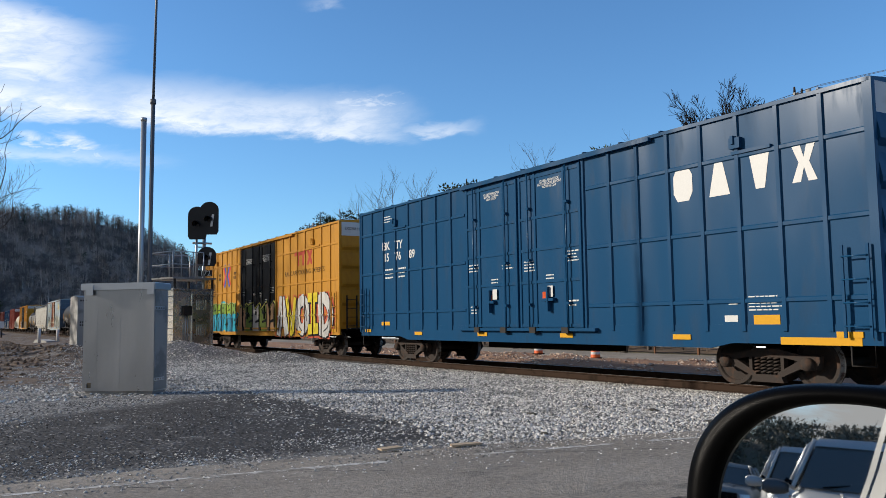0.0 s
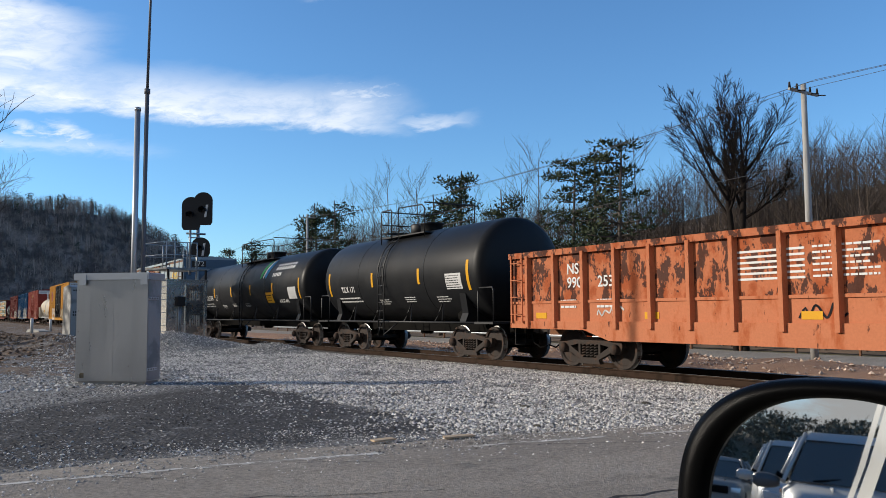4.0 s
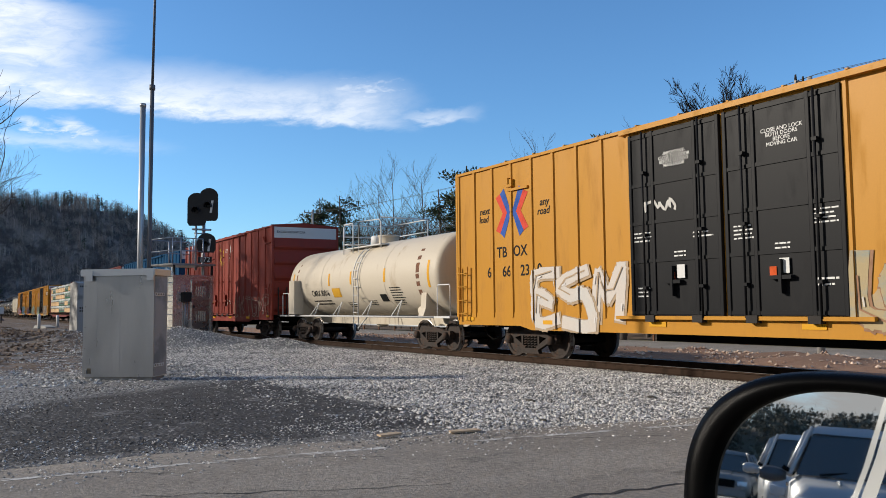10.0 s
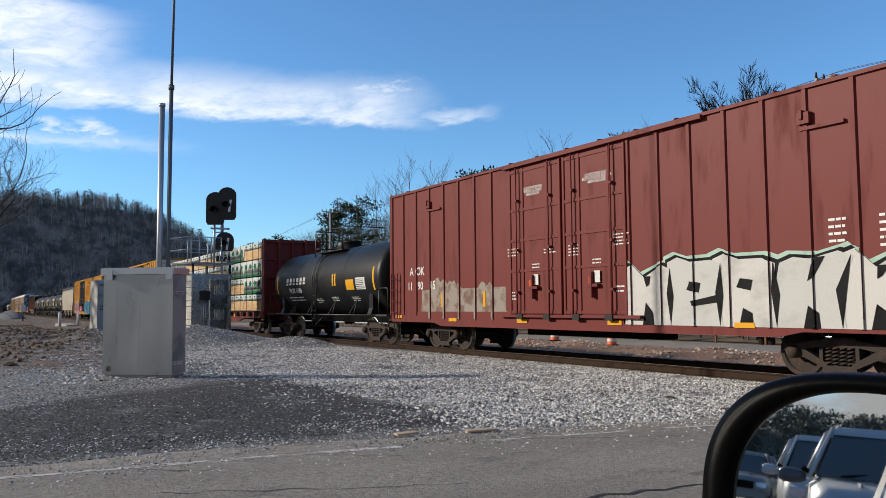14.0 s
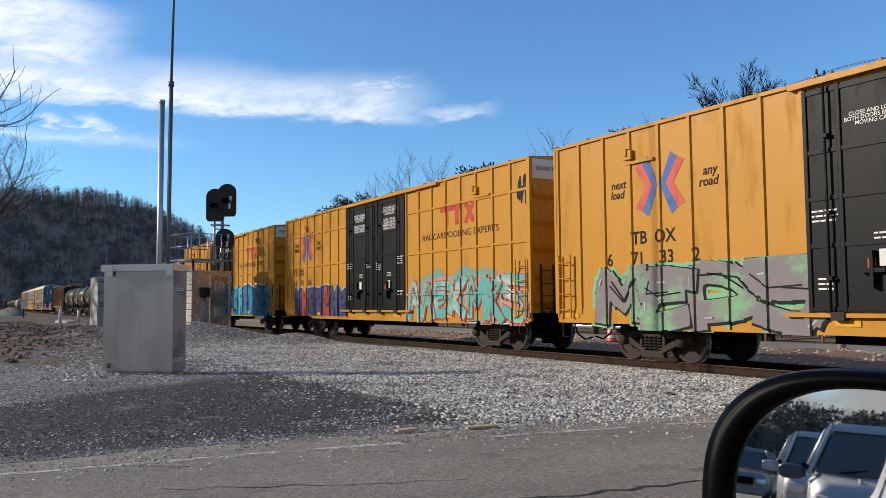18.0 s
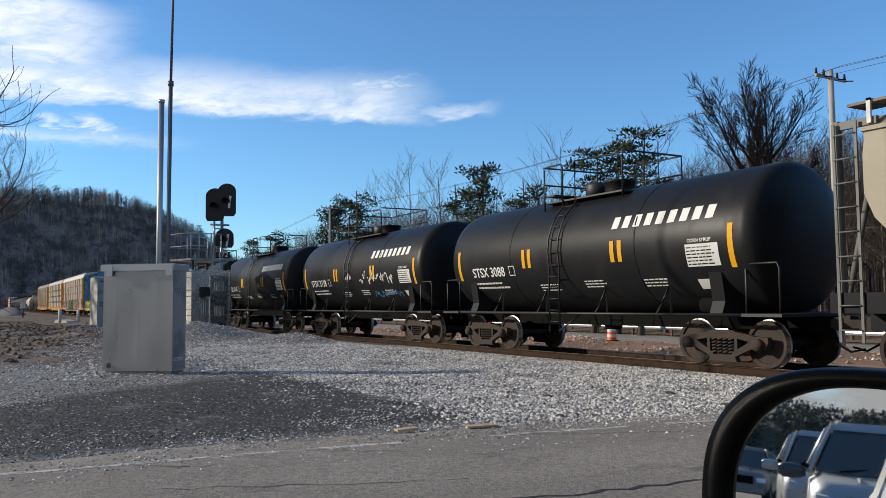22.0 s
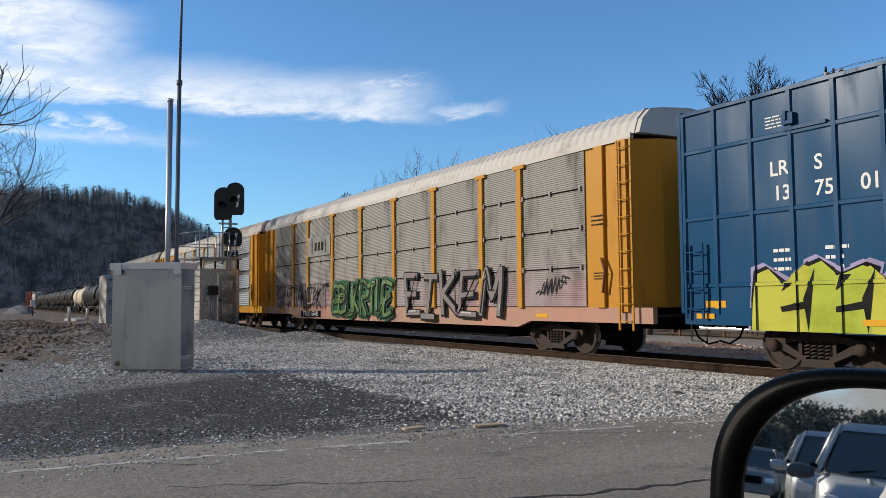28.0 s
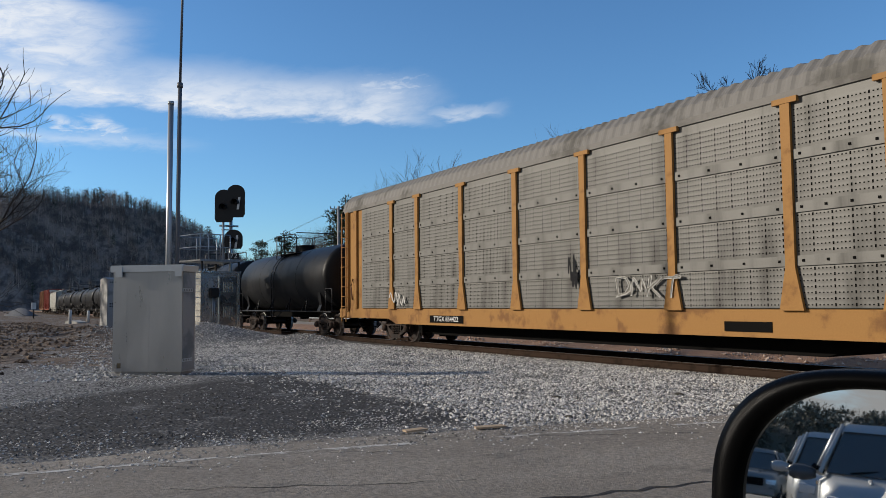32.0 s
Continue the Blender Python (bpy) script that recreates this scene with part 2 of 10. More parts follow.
class Geo:
    """Collects vertices and faces, then becomes one mesh."""

    def __init__(self):
        self.v, self.f, self.m, self.s = [], [], [], []

    def face(self, idx, mi=0, smooth=False):
        self.f.append(idx), self.m.append(mi), self.s.append(smooth)

    def poly(self, pts, mi=0):
        i = len(self.v)
        self.v += [tuple(p) for p in pts]
        self.face(tuple(range(i, i + len(pts))), mi)
        return self

    def box(self, x0, x1, y0, y1, z0, z1, mi=0):
        i = len(self.v)
        self.v += [(x, y, z) for z in (z0, z1) for y in (y0, y1) for x in (x0, x1)]
        for q in ((0, 2, 3, 1), (4, 5, 7, 6), (0, 1, 5, 4), (2, 6, 7, 3), (0, 4, 6, 2), (1, 3, 7, 5)):
            self.face(tuple(i + k for k in q), mi)
        return self

    def tube(self, pts, r, n=6, mi=0, cap=True, smooth=True):
        """A round bar along pts; r is a radius or one for each point."""
        pts = [Vector(p) for p in pts]
        rs = r if isinstance(r, (list, tuple)) else [r] * len(pts)
        start = len(self.v)
        for k, p in enumerate(pts):
            d = (pts[min(k + 1, len(pts) - 1)] - pts[max(k - 1, 0)]).normalized()
            a = d.cross(Vector((0, 0, 1)) if abs(d.z) < 0.9 else Vector((1, 0, 0))).normalized()
            b = d.cross(a)
            for j in range(n):
                t = 2 * math.pi * j / n
                self.v.append(tuple(p + (a * math.cos(t) + b * math.sin(t)) * rs[k]))
        for k in range(len(pts) - 1):
            for j in range(n):
                a0, a1 = start + k * n + j, start + k * n + (j + 1) % n
                self.face((a0, a0 + n, a1 + n, a1), mi, smooth)
        if cap:
            self.face(tuple(start + j for j in range(n)), mi)
            e = start + (len(pts) - 1) * n
            self.face(tuple(e + n - 1 - j for j in range(n)), mi)
        return self

    def prism(self, prof, axis, a, b, mi=0):
        """A closed profile of pairs pushed along an axis from a to b."""
        def at(p, q):
            return {"x": (q, p[0], p[1]), "y": (p[0], q, p[1]), "z": (p[0], p[1], q)}[axis]
        i, n = len(self.v), len(prof)
        self.v += [at(p, a) for p in prof] + [at(p, b) for p in prof]
        for k in range(n):
            j = (k + 1) % n
            self.face((i + k, i + j, i + n + j, i + n + k), mi)
        self.face(tuple(range(i + n - 1, i - 1, -1)), mi)
        self.face(tuple(range(i + n, i + 2 * n)), mi)
        return self

    def rings(self, rings, mi=0, smooth=True, close=True, caps=True):
        """A skin over rings of equal counts of points."""
        i, n = len(self.v), len(rings[0])
        for r in rings:
            self.v += [tuple(p) for p in r]
        for k in range(len(rings) - 1):
            for j in range(n if close else n - 1):
                a, b = i + k * n + j, i + k * n + (j + 1) % n
                self.face((a, a + n, b + n, b), mi, smooth)
        if caps:
            self.face(tuple(range(i, i + n)), mi)
            e = i + (len(rings) - 1) * n
            self.face(tuple(range(e + n - 1, e - 1, -1)), mi)
        return self

    def moved(self, m):
        self.v = [tuple(m @ Vector(p)) for p in self.v]
        return self

    def mesh(self, name, mats):
        me = bpy.data.meshes.new(name)
        me.from_pydata(self.v, [], self.f)
        mats = mats if isinstance(mats, (list, tuple)) else [mats]
        for k in mats:
            me.materials.append(k)
        me.polygons.foreach_set("material_index", self.m)
        me.polygons.foreach_set("use_smooth", self.s)
        me.update()
        bm = bmesh.new()
        bm.from_mesh(me)
        bmesh.ops.recalc_face_normals(bm, faces=bm.faces)
        bm.to_mesh(me)
        bm.free()
        return me


def part(name, geo, mats, parent=None, label="", place=None):
    """One mesh object under a thing or a part."""
    me = geo if isinstance(geo, bpy.types.Mesh) else geo.mesh(name, mats)
    ob = new(name, me)
    if parent:
        ob.parent = parent
    if place is not None:
        ob.matrix_basis = place
    if label:
        ob["label"] = label
    return ob


def thing(name, label, category, place=None, group="", kind=""):
    ob = new(name)
    ob.empty_display_size = 0.3
    if place is not None:
        ob.matrix_basis = place
    return tagged(ob, label, category, group, kind)


def lathe(prof, axis="y", n=24):
    """Rings from pairs (radius, along)."""
    out = []
    for r, a in prof:
        ring = []
        for j in range(n):
            t = 2 * math.pi * j / n
            c, s = max(r, 0.001) * math.cos(t), max(r, 0.001) * math.sin(t)
            ring.append((c, a, s) if axis == "y" else (a, c, s) if axis == "x" else (c, s, a))
        out.append(ring)
    return out

# ---- ground, road and track ----
TRACK_Y = 14.07
HUT = (-41.0, 10.0)


def smooth(a, b, v):
    t = min(1.0, max(0.0, (v - a) / (b - a)))
    return t * t * (3 - 2 * t)


def ground_z(x, y):
    """Height of the ground: a flat lot, a gravel pad at the hut, the ballast bed, a dirt bank beyond the track and hills."""
    pad = 0.28 * smooth(17.0, 3.0, math.hypot(x - HUT[0] + 4, (y - HUT[1] + 1) * 1.4))
    bed = -0.17 * smooth(10.8, 12.4, y)
    z = pad * (1.0 - smooth(10.4, 12.2, y)) + bed
    z -= 1.1 * smooth(16.8, 21.5, y)
    hump = smooth(27.5, 29.5, y) * smooth(34.6, 32.6, y)
    z += hump * (0.3 + 0.25 * noise.noise((x * 0.35, y * 0.6, 0.0)) + 0.08 * noise.noise((x * 1.9, y * 1.9, 5.0)))
    z += 0.42 * smooth(1.0, 0.0, math.hypot((x + 37.0) / 4.8, (y - 4.2) / 1.9))
    # tipped ballast in front of the hut
    z += 0.5 * smooth(1.0, 0.0, math.hypot((x + 33.0) / 3.4, (y - 8.2) / 2.6)) * (1 + 0.5 * noise.noise((x * 0.6, y * 0.6, 2.0))) + 0.3 * smooth(1.0, 0.0, math.hypot((x + 28.0) / 2.6, (y - 9.9) / 1.8))
    d = math.hypot(x, y)
    if d < 90:
        rough = smooth(-19.0, -24.0, x) * smooth(4.0, 0.5, y + 0.16 * (x + 20))
        z += rough * (0.10 * noise.noise((x * 0.7, y * 0.7, 9.0)) + 0.07 * noise.noise((x * 2.2, y * 2.2, 1.0)))
        z += 0.03 * noise.noise((x * 0.5, y * 0.5, 3.0)) * smooth(12.0, 8.5, y) * smooth(-7.6, -10.0, x)
    return z


def ground_sheet():
    xs = [-3000, -1500, -800, -500, -350, -250, -200, -160, -130, -110, -95, -85, -76, -68] + [-60 + 0.75 * k for k in range(0, 71)] + [-6.5 + 1.5 * k for k in range(0, 12)] + [14, 20, 30, 45, 70, 120, 250, 600, 1500, 3000]
    ys = [-3000, -1200, -500, -250, -120, -70, -40, -25, -16, -10, -6, -3] + [-1 + 0.5 * k for k in range(0, 46)] + [22.5 + 0.75 * k for k in range(0, 28)] + [44.5, 52, 70, 100, 160, 300, 700, 1500, 3000]
    g = Geo()
    for y in ys:
        for x in xs:
            g.v.append((x, y, ground_z(x, y)))
    w = len(xs)
    for j in range(len(ys) - 1):
        for i in range(w - 1):
            g.face((j * w + i, j * w + i + 1, (j + 1) * w + i + 1, (j + 1) * w + i), 0, True)
    return g


def ground_material():
    """Gravel, bare dirt and dark compacted stone, laid out over the lot by place."""
    m = bpy.data.materials.new("lot_ground")
    m.use_nodes = True
    n = Nodes(m.node_tree)
    co = n.add("ShaderNodeTexCoord").outputs["Object"]
    xyz = n.add("ShaderNodeSeparateXYZ", Vector=co).outputs
    x, y = xyz[0], xyz[1]
    w1 = n.math("MULTIPLY", n.math("SUBTRACT", n.noise(co, 0.45, 5.0, 0.6), 0.5), 4.0)
    w2 = n.math("MULTIPLY", n.math("SUBTRACT", n.noise(co, 1.8, 5.0, 0.65), 0.5), 1.6)
    wob = n.math("ADD", w1, w2)
    # stones
    vor = n.add("ShaderNodeTexVoronoi", Vector=co, Scale=24.0, Randomness=1.0)
    vcol = n.add("ShaderNodeSeparateColor", Color=vor.outputs["Color"]).outputs[0]
    stone = n.mix(n.ramp(vcol, 0.0, 1.0), (0.14, 0.136, 0.128), (0.46, 0.445, 0.42))
    stone = n.mix(n.ramp(vor.outputs["Distance"], 0.35, 0.75), stone, (0.07, 0.067, 0.063))
    vor2 = n.add("ShaderNodeTexVoronoi", Vector=co, Scale=33.0, Randomness=1.0)
    v2 = n.add("ShaderNodeSeparateColor", Color=vor2.outputs["Color"]).outputs[0]
    dark = n.mix(n.ramp(v2, 0.3, 1.0), (0.017, 0.0155, 0.0142), (0.066, 0.061, 0.056))
    dark = n.mix(n.ramp(v2, 0.95, 0.98), dark, (0.3, 0.29, 0.275))
    dark = n.mix(n.math("MULTIPLY", n.ramp(n.noise(co, 0.9, 6.0, 0.7), 0.56, 0.68), 0.6), dark, stone)
    clod = n.ramp(n.noise(co, 1.6, 8.0, 0.75), 0.38, 0.62)
    dirt = n.mix(clod, (0.045, 0.03, 0.02), (0.21, 0.145, 0.095))
    dirt = n.mix(n.math("MULTIPLY", n.ramp(n.noise(co, 0.35, 6.0, 0.7), 0.5, 0.62), 0.75), dirt, stone)
    grass = n.mix(n.noise(co, 0.8, 8.0, 0.7), (0.07, 0.065, 0.03), (0.2, 0.165, 0.085))
    # layout: gravel along the track and round the cabinets, dark lot in front of it, dirt on the open side
    lot_edge = n.math("MULTIPLY_ADD", wob, 0.3, 5.15)
    is_lot = n.math("MULTIPLY", n.ramp(n.math("SUBTRACT", lot_edge, y), -0.15, 0.15), n.ramp(n.math("ADD", n.math("SUBTRACT", x, n.math("MAXIMUM", n.math("MULTIPLY_ADD", y, -0.65, -12.5), -15.5)), n.math("MULTIPLY", wob, 0.4)), -0.4, 0.4))
    base = n.mix(is_lot, stone, dark)
    fresh = n.math("MULTIPLY", n.ramp(n.math("ADD", x, wob), -19.0, -21.0), n.ramp(n.math("ADD", n.math("MULTIPLY_ADD", x, 0.16, y), n.math("MULTIPLY", wob, 0.6)), 1.4, 0.2))
    strip = n.math("MULTIPLY", n.ramp(n.math("ADD", x, n.math("MULTIPLY", wob, 0.35)), -8.5, -7.8), n.ramp(y, 7.0, 5.5))
    base = n.mix(n.math("MULTIPLY", strip, 0.7), base, n.mix(v2, (0.10, 0.092, 0.082), (0.32, 0.3, 0.265)))
    base = n.mix(fresh, base, dirt)
    far = n.ramp(n.math("ABSOLUTE", n.math("ADD", y, wob)), 24.0, 40.0)
    base = n.mix(far, base, grass)
    bank = n.math("MULTIPLY", n.ramp(n.math("ADD", y, n.math("MULTIPLY", wob, 0.4)), 22.0, 24.0), n.ramp(y, 34.8, 34.2))
    earth = n.mix(n.noise(co, 2.2, 8.0, 0.7), (0.19, 0.09, 0.048), (0.42, 0.26, 0.16))
    earth = n.mix(n.ramp(n.math("SUBTRACT", n.noise(co, 1.3, 5.0, 0.7), n.math("MULTIPLY", vor.outputs["Distance"], 0.25)), 0.55, 0.62), earth, stone)
    base = n.mix(bank, base, earth)
    bed = n.math("MULTIPLY", n.ramp(y, 12.5, 13.1), n.ramp(y, 15.9, 15.4))
    base = n.mix(n.math("MULTIPLY", bed, 0.75), base, (0.05, 0.036, 0.029))
    h = n.math("ADD", n.math("MULTIPLY", vor.outputs["Distance"], -1.0), n.math("MULTIPLY", n.noise(co, 3.5, 8.0, 0.75), 1.0))
    bn = n.add("ShaderNodeBump", Height=h, Strength=n.math("MULTIPLY_ADD", is_lot, -0.45, 1.0), Distance=0.035)
    b = n.add("ShaderNodeBsdfPrincipled", Base_Color=base, Roughness=0.9, Normal=bn.outputs[0])
    n.t.links.new(b.outputs[0], n.add("ShaderNodeOutputMaterial").inputs[0])
    return m


ground = tagged(part("ground", ground_sheet(), ground_material()), "pale crushed stone, dark gravel and bare dirt lot beside the railway", "ground", kind="structure")

ASPHALT = mat("worn_asphalt", (0.245, 0.214, 0.175), 0.9, col2=(0.3, 0.265, 0.22), lo=0.4, hi=0.64, scale=0.6, stretch=(1, 0.5, 1), fine=24.0, finev=0.85, bump=1.0, bscale=40.0, third=((0.15, 0.135, 0.115), 1.8, 0.54, 0.74))


def road():
    """The road that leads over the crossing, with a ragged far edge."""
    g = Geo()
    ys = [-2500, -600, -200, -80, -40, -20] + [-12 + 0.4 * k for k in range(0, 58)]
    rows = []
    for y in ys:
        yy = max(0.0, min(y, 12.0))
        edge = -8.05 + 0.07 * yy + 0.013 * yy * yy + (0.14 * noise.noise((y * 0.9, 0, 0)) + 0.06 * noise.noise((y * 4.1, 2, 0)) if y > -20 else 0)
        zz = 0.012 - 0.02 * smooth(9.0, 12.0, y)
        rows.append([(edge, y, zz - 0.03), (edge + 0.1, y, zz + 0.006), (edge + 0.9, y, zz + 0.012), (-5.0, y, zz + 0.02), (-1.5, y, zz + 0.03), (3.9, y, zz + 0.012), (4.3, y, zz - 0.03)])
    g.rings(rows, close=False, caps=False)
    ob = tagged(part("road", g, ASPHALT), "worn grey asphalt road with cracks and a faded edge line", "road", kind="structure")
    paint = mat("faded_line_paint", (0.55, 0.52, 0.47), 0.85, col2=(0.23, 0.205, 0.17), lo=0.42, hi=0.56, scale=5.0, stretch=(3, 1, 1), finev=0.35)
    g = Geo()
    for k in range(60):
        y = -14 + 0.4 * k
        x = -7.38 + 0.095 * y + 0.0075 * max(0.0, y) ** 2
        x1 = -7.38 + 0.095 * (y + 0.4) + 0.0075 * max(0.0, y + 0.4) ** 2
        if noise.noise((y * 0.9, 8, 0)) > -0.2 and y < 9:
            w = 0.05 + 0.012 * noise.noise((y * 2, 1, 0))
            g.poly([(x - w, y, 0.0248), (x + w, y, 0.0248), (x1 + w, y + 0.4, 0.0248), (x1 - w, y + 0.4, 0.0248)])
    part("edge_line", g, paint, ob, "faded white edge line")
    yel = mat("faded_yellow_paint", (0.42, 0.27, 0.05), 0.8, finev=0.25)
    g = Geo()
    for dx in (-0.12, 0.12):
        g.box(-1.75 + dx - 0.05, -1.75 + dx + 0.05, -60, 10, 0.04, 0.0445)
    part("centre_line", g, yel, ob, "double yellow centre line")
    tar = mat("dark_crack", (0.03, 0.028, 0.026), 0.9, finev=0.2)
    rnd = random.Random(5)
    for (x0, y0, x1, y1, n) in ((-7.15, 1.2, -6.75, 1.75, 6), (-4.6, 2.6, -4.18, 5.0, 16), (-6.9, 2.7, -6.55, 3.3, 6), (-6.7, 4.7, -5.9, 6.2, 9), (-8.3, 1.6, -7.7, 2.0, 5), (-5.6, 6.6, -4.7, 7.1, 9), (-6.1, 1.2, -5.2, 3.2, 12)):
        g, pts = Geo(), []
        for k in range(n + 1):
            t = k / n
            pts.append((x0 + (x1 - x0) * t + rnd.uniform(-0.05, 0.05), y0 + (y1 - y0) * t, 0.0))
        for a, b in zip(pts, pts[1:]):
            w = rnd.uniform(0.009, 0.022) if n == 16 else rnd.uniform(0.003, 0.009)
            z = 0.0275 + 0.0037 * (max(-7.15, a[0]) + 7.15)
            g.poly([(a[0] - w, a[1], z), (a[0] + w, a[1], z), (b[0] + w, b[1], z), (b[0] - w, b[1], z)])
        part("crack", g, tar, ob, "dark open crack")


road()


def track():
    t = thing("railway_track", "rusty steel rails on dark timber sleepers in ballast", "track", kind="structure")
    railm = mat("rusty_rail", (0.042, 0.026, 0.018), 0.85, col2=(0.026, 0.018, 0.013), scale=3.0, finev=0.2, spec=0.1)
    prof = [(-0.07, -0.18), (0.07, -0.18), (0.07, -0.165), (0.012, -0.14), (0.012, -0.04), (0.036, -0.03), (0.036, -0.002), (0.028, 0.0), (-0.028, 0.0), (-0.036, -0.002), (-0.036, -0.03), (-0.012, -0.04), (-0.012, -0.14), (-0.07, -0.165)]
    shine = mat("polished_railhead", (0.5, 0.48, 0.46), 0.3, 0.9, finev=0.05)
    for sgn in (-1, 1):
        g = Geo().prism([(p[0] + TRACK_Y + sgn * 0.7525, p[1]) for p in prof], "x", -690, 120)
        r = part("rail", g, railm, t)
        part("railhead", Geo().box(-690, 120, TRACK_Y + sgn * 0.7525 - 0.022, TRACK_Y + sgn * 0.7525 + 0.022, 0.0005, 0.003), shine, r, "polished running surface")
    tie = mat("creosoted_timber", (0.06, 0.042, 0.03), 0.9, col2=(0.1, 0.08, 0.06), scale=6.0, stretch=(6, 0.5, 1), finev=0.3, bump=0.3)
    me = Geo().box(-0.115, 0.115, -1.3, 1.3, -0.33, -0.178).mesh("sleeper", tie)
    for k in range(290):
        part("sleeper", me, None, t, place=pose(-150 + 0.53 * k * 1.0, TRACK_Y + 0.02 * math.sin(k * 7.0), 0.003 * math.sin(k * 3.0)))


track()

# ---- loose stones ----


def stones(name, label, count, seed, area, rmin, rmax, mats, lift=None):
    """Many small angular stones lying on the ground inside area(x, y) -> chance."""
    rng = np.random.default_rng(seed)
    x0, x1, y0, y1, chance = area
    xs, ys = rng.uniform(x0, x1, count * 3), rng.uniform(y0, y1, count * 3)
    keep = [i for i in range(count * 3) if rng.random() < chance(xs[i], ys[i])][:count]
    octa = np.array([(1, 0, 0), (-1, 0, 0), (0, 1, 0), (0, -1, 0), (0, 0, 1), (0, 0, -1)], float)
    tri = np.array([(0, 2, 4), (2, 1, 4), (1, 3, 4), (3, 0, 4), (2, 0, 5), (1, 2, 5), (3, 1, 5), (0, 3, 5)])
    n = len(keep)
    v = np.repeat(octa[None], n, 0) * rng.uniform(0.7, 1.2, (n, 6, 1)) + rng.normal(0, 0.2, (n, 6, 3))
    r = rmin + (rmax - rmin) * rng.random(n) ** 2
    ang = rng.uniform(0, 6.28, n)
    c, s = np.cos(ang), np.sin(ang)
    x, y = v[:, :, 0] * c[:, None] - v[:, :, 1] * s[:, None], v[:, :, 0] * s[:, None] + v[:, :, 1] * c[:, None]
    out = np.stack([x * r[:, None] + xs[keep][:, None], y * r[:, None] + ys[keep][:, None], v[:, :, 2] * r[:, None] * 0.7], 2)
    out[:, :, 2] += (np.array([ground_z(xs[i], ys[i]) for i in keep]) + r * 0.25 + np.array([lift(xs[i], ys[i]) if lift else 0.0 for i in keep]))[:, None]
    faces = (tri[None] + (np.arange(n) * 6)[:, None, None]).reshape(-1, 3)
    me = bpy.data.meshes.new(name)
    me.from_pydata(out.reshape(-1, 3).tolist(), [], faces.tolist())
    me.materials.append(mats)
    return tagged(new(name, me), label, "stones", kind="stuff")


STONE = mat("crushed_limestone", (0.5, 0.475, 0.435), 0.9, col2=(0.3, 0.286, 0.265), scale=1.2, fine=25.0, finev=0.2, island=0.72)
stones("ballast_stones", "loose pale grey crushed limestone", 100000, 3, (-26.0, -6.2, 4.0, 13.1, lambda x, y: (0.05 + 0.95 * smooth(4.75, 5.35, y + 0.7 * noise.noise((x * .5, y * .5, 0)))) * (1.0 if x > -18 else 0.5) * smooth(-6.4, -7.4, x - 0.1 * y + 0.4)), 0.011, 0.031, STONE)
stones("lot_stones", "scattered small pale stones on dark gravel", 4200, 4, (-16.0, -7.6, -1.5, 5.0, lambda x, y: 0.06 + 0.5 * smooth(0.05, 0.5, noise.noise((x * .6, y * .6, 4))) + 0.3 * smooth(-9.0, -7.9, x - 0.1 * y)), 0.006, 0.02, STONE)
stones("lot_crumbs", "dark crumbs of stone and earth on the compacted lot", 5000, 14, (-15.5, -7.9, -1.5, 5.2, lambda x, y: 0.35 + 0.5 * smooth(-0.2, 0.4, noise.noise((x * .8, y * .8, 12)))), 0.005, 0.015, mat("dark_crumbs", (0.07, 0.064, 0.058), 0.95, col2=(0.035, 0.032, 0.03), scale=2.0, finev=0.2, island=0.6))
stones("pad_stones", "pale stones round the steel cabinets", 26000, 5, (-60.0, -16.0, -2.0, 11.0, lambda x, y: 0.9 * smooth(0.2, 1.6, y + 0.16 * x + 3.0 + 2 * noise.noise((x * .3, y * .3, 2)))), 0.016, 0.042, STONE)
stones("bank_rocks", "pale broken rocks on a reddish dirt bank", 5200, 6, (-80.0, 4.0, 27.5, 34.2, lambda x, y: smooth(-0.25, 0.5, noise.noise((x * .35, y * .8, 7)))), 0.025, 0.125, mat("bank_rock", (0.5, 0.38, 0.29), 0.9, col2=(0.27, 0.14, 0.085), scale=2.0, finev=0.2, island=0.4))


def mound(name, label, x, y, rx, ry, h, m):
    g, rows = Geo(), []
    for i in range(9):
        f = i / 8
        row = []
        for j in range(22):
            a = 6.2832 * j / 22
            rr = (1 - f) * (1 + 0.18 * noise.noise((math.cos(a) * 1.5 + x, math.sin(a) * 1.5, f)))
            row.append((x + rx * rr * math.cos(a), y + ry * rr * math.sin(a), ground_z(x, y) - 0.1 + (h + 0.1) * math.sin(f * 1.45)))
        rows.append(row)
    return tagged(part(name, g.rings(rows), m), label, "mound", kind="structure")


stones("dirt_lumps", "brown lumps of turned dirt on the open lot", 9000, 8, (-80.0, -18.5, -9.0, 4.5, lambda x, y: smooth(1.8, 0.0, y + 0.16 * (x + 20) + noise.noise((x * .4, y * .4, 6))) * smooth(-18.0, -21.0, x)), 0.02, 0.11, mat("turned_dirt", (0.17, 0.115, 0.075), 0.95, col2=(0.07, 0.047, 0.032), scale=1.5, finev=0.2, island=0.4))
def kerb_x(y):
    q = max(0.0, min(y, 12.0))
    return -8.05 + 0.07 * q + 0.013 * q * q


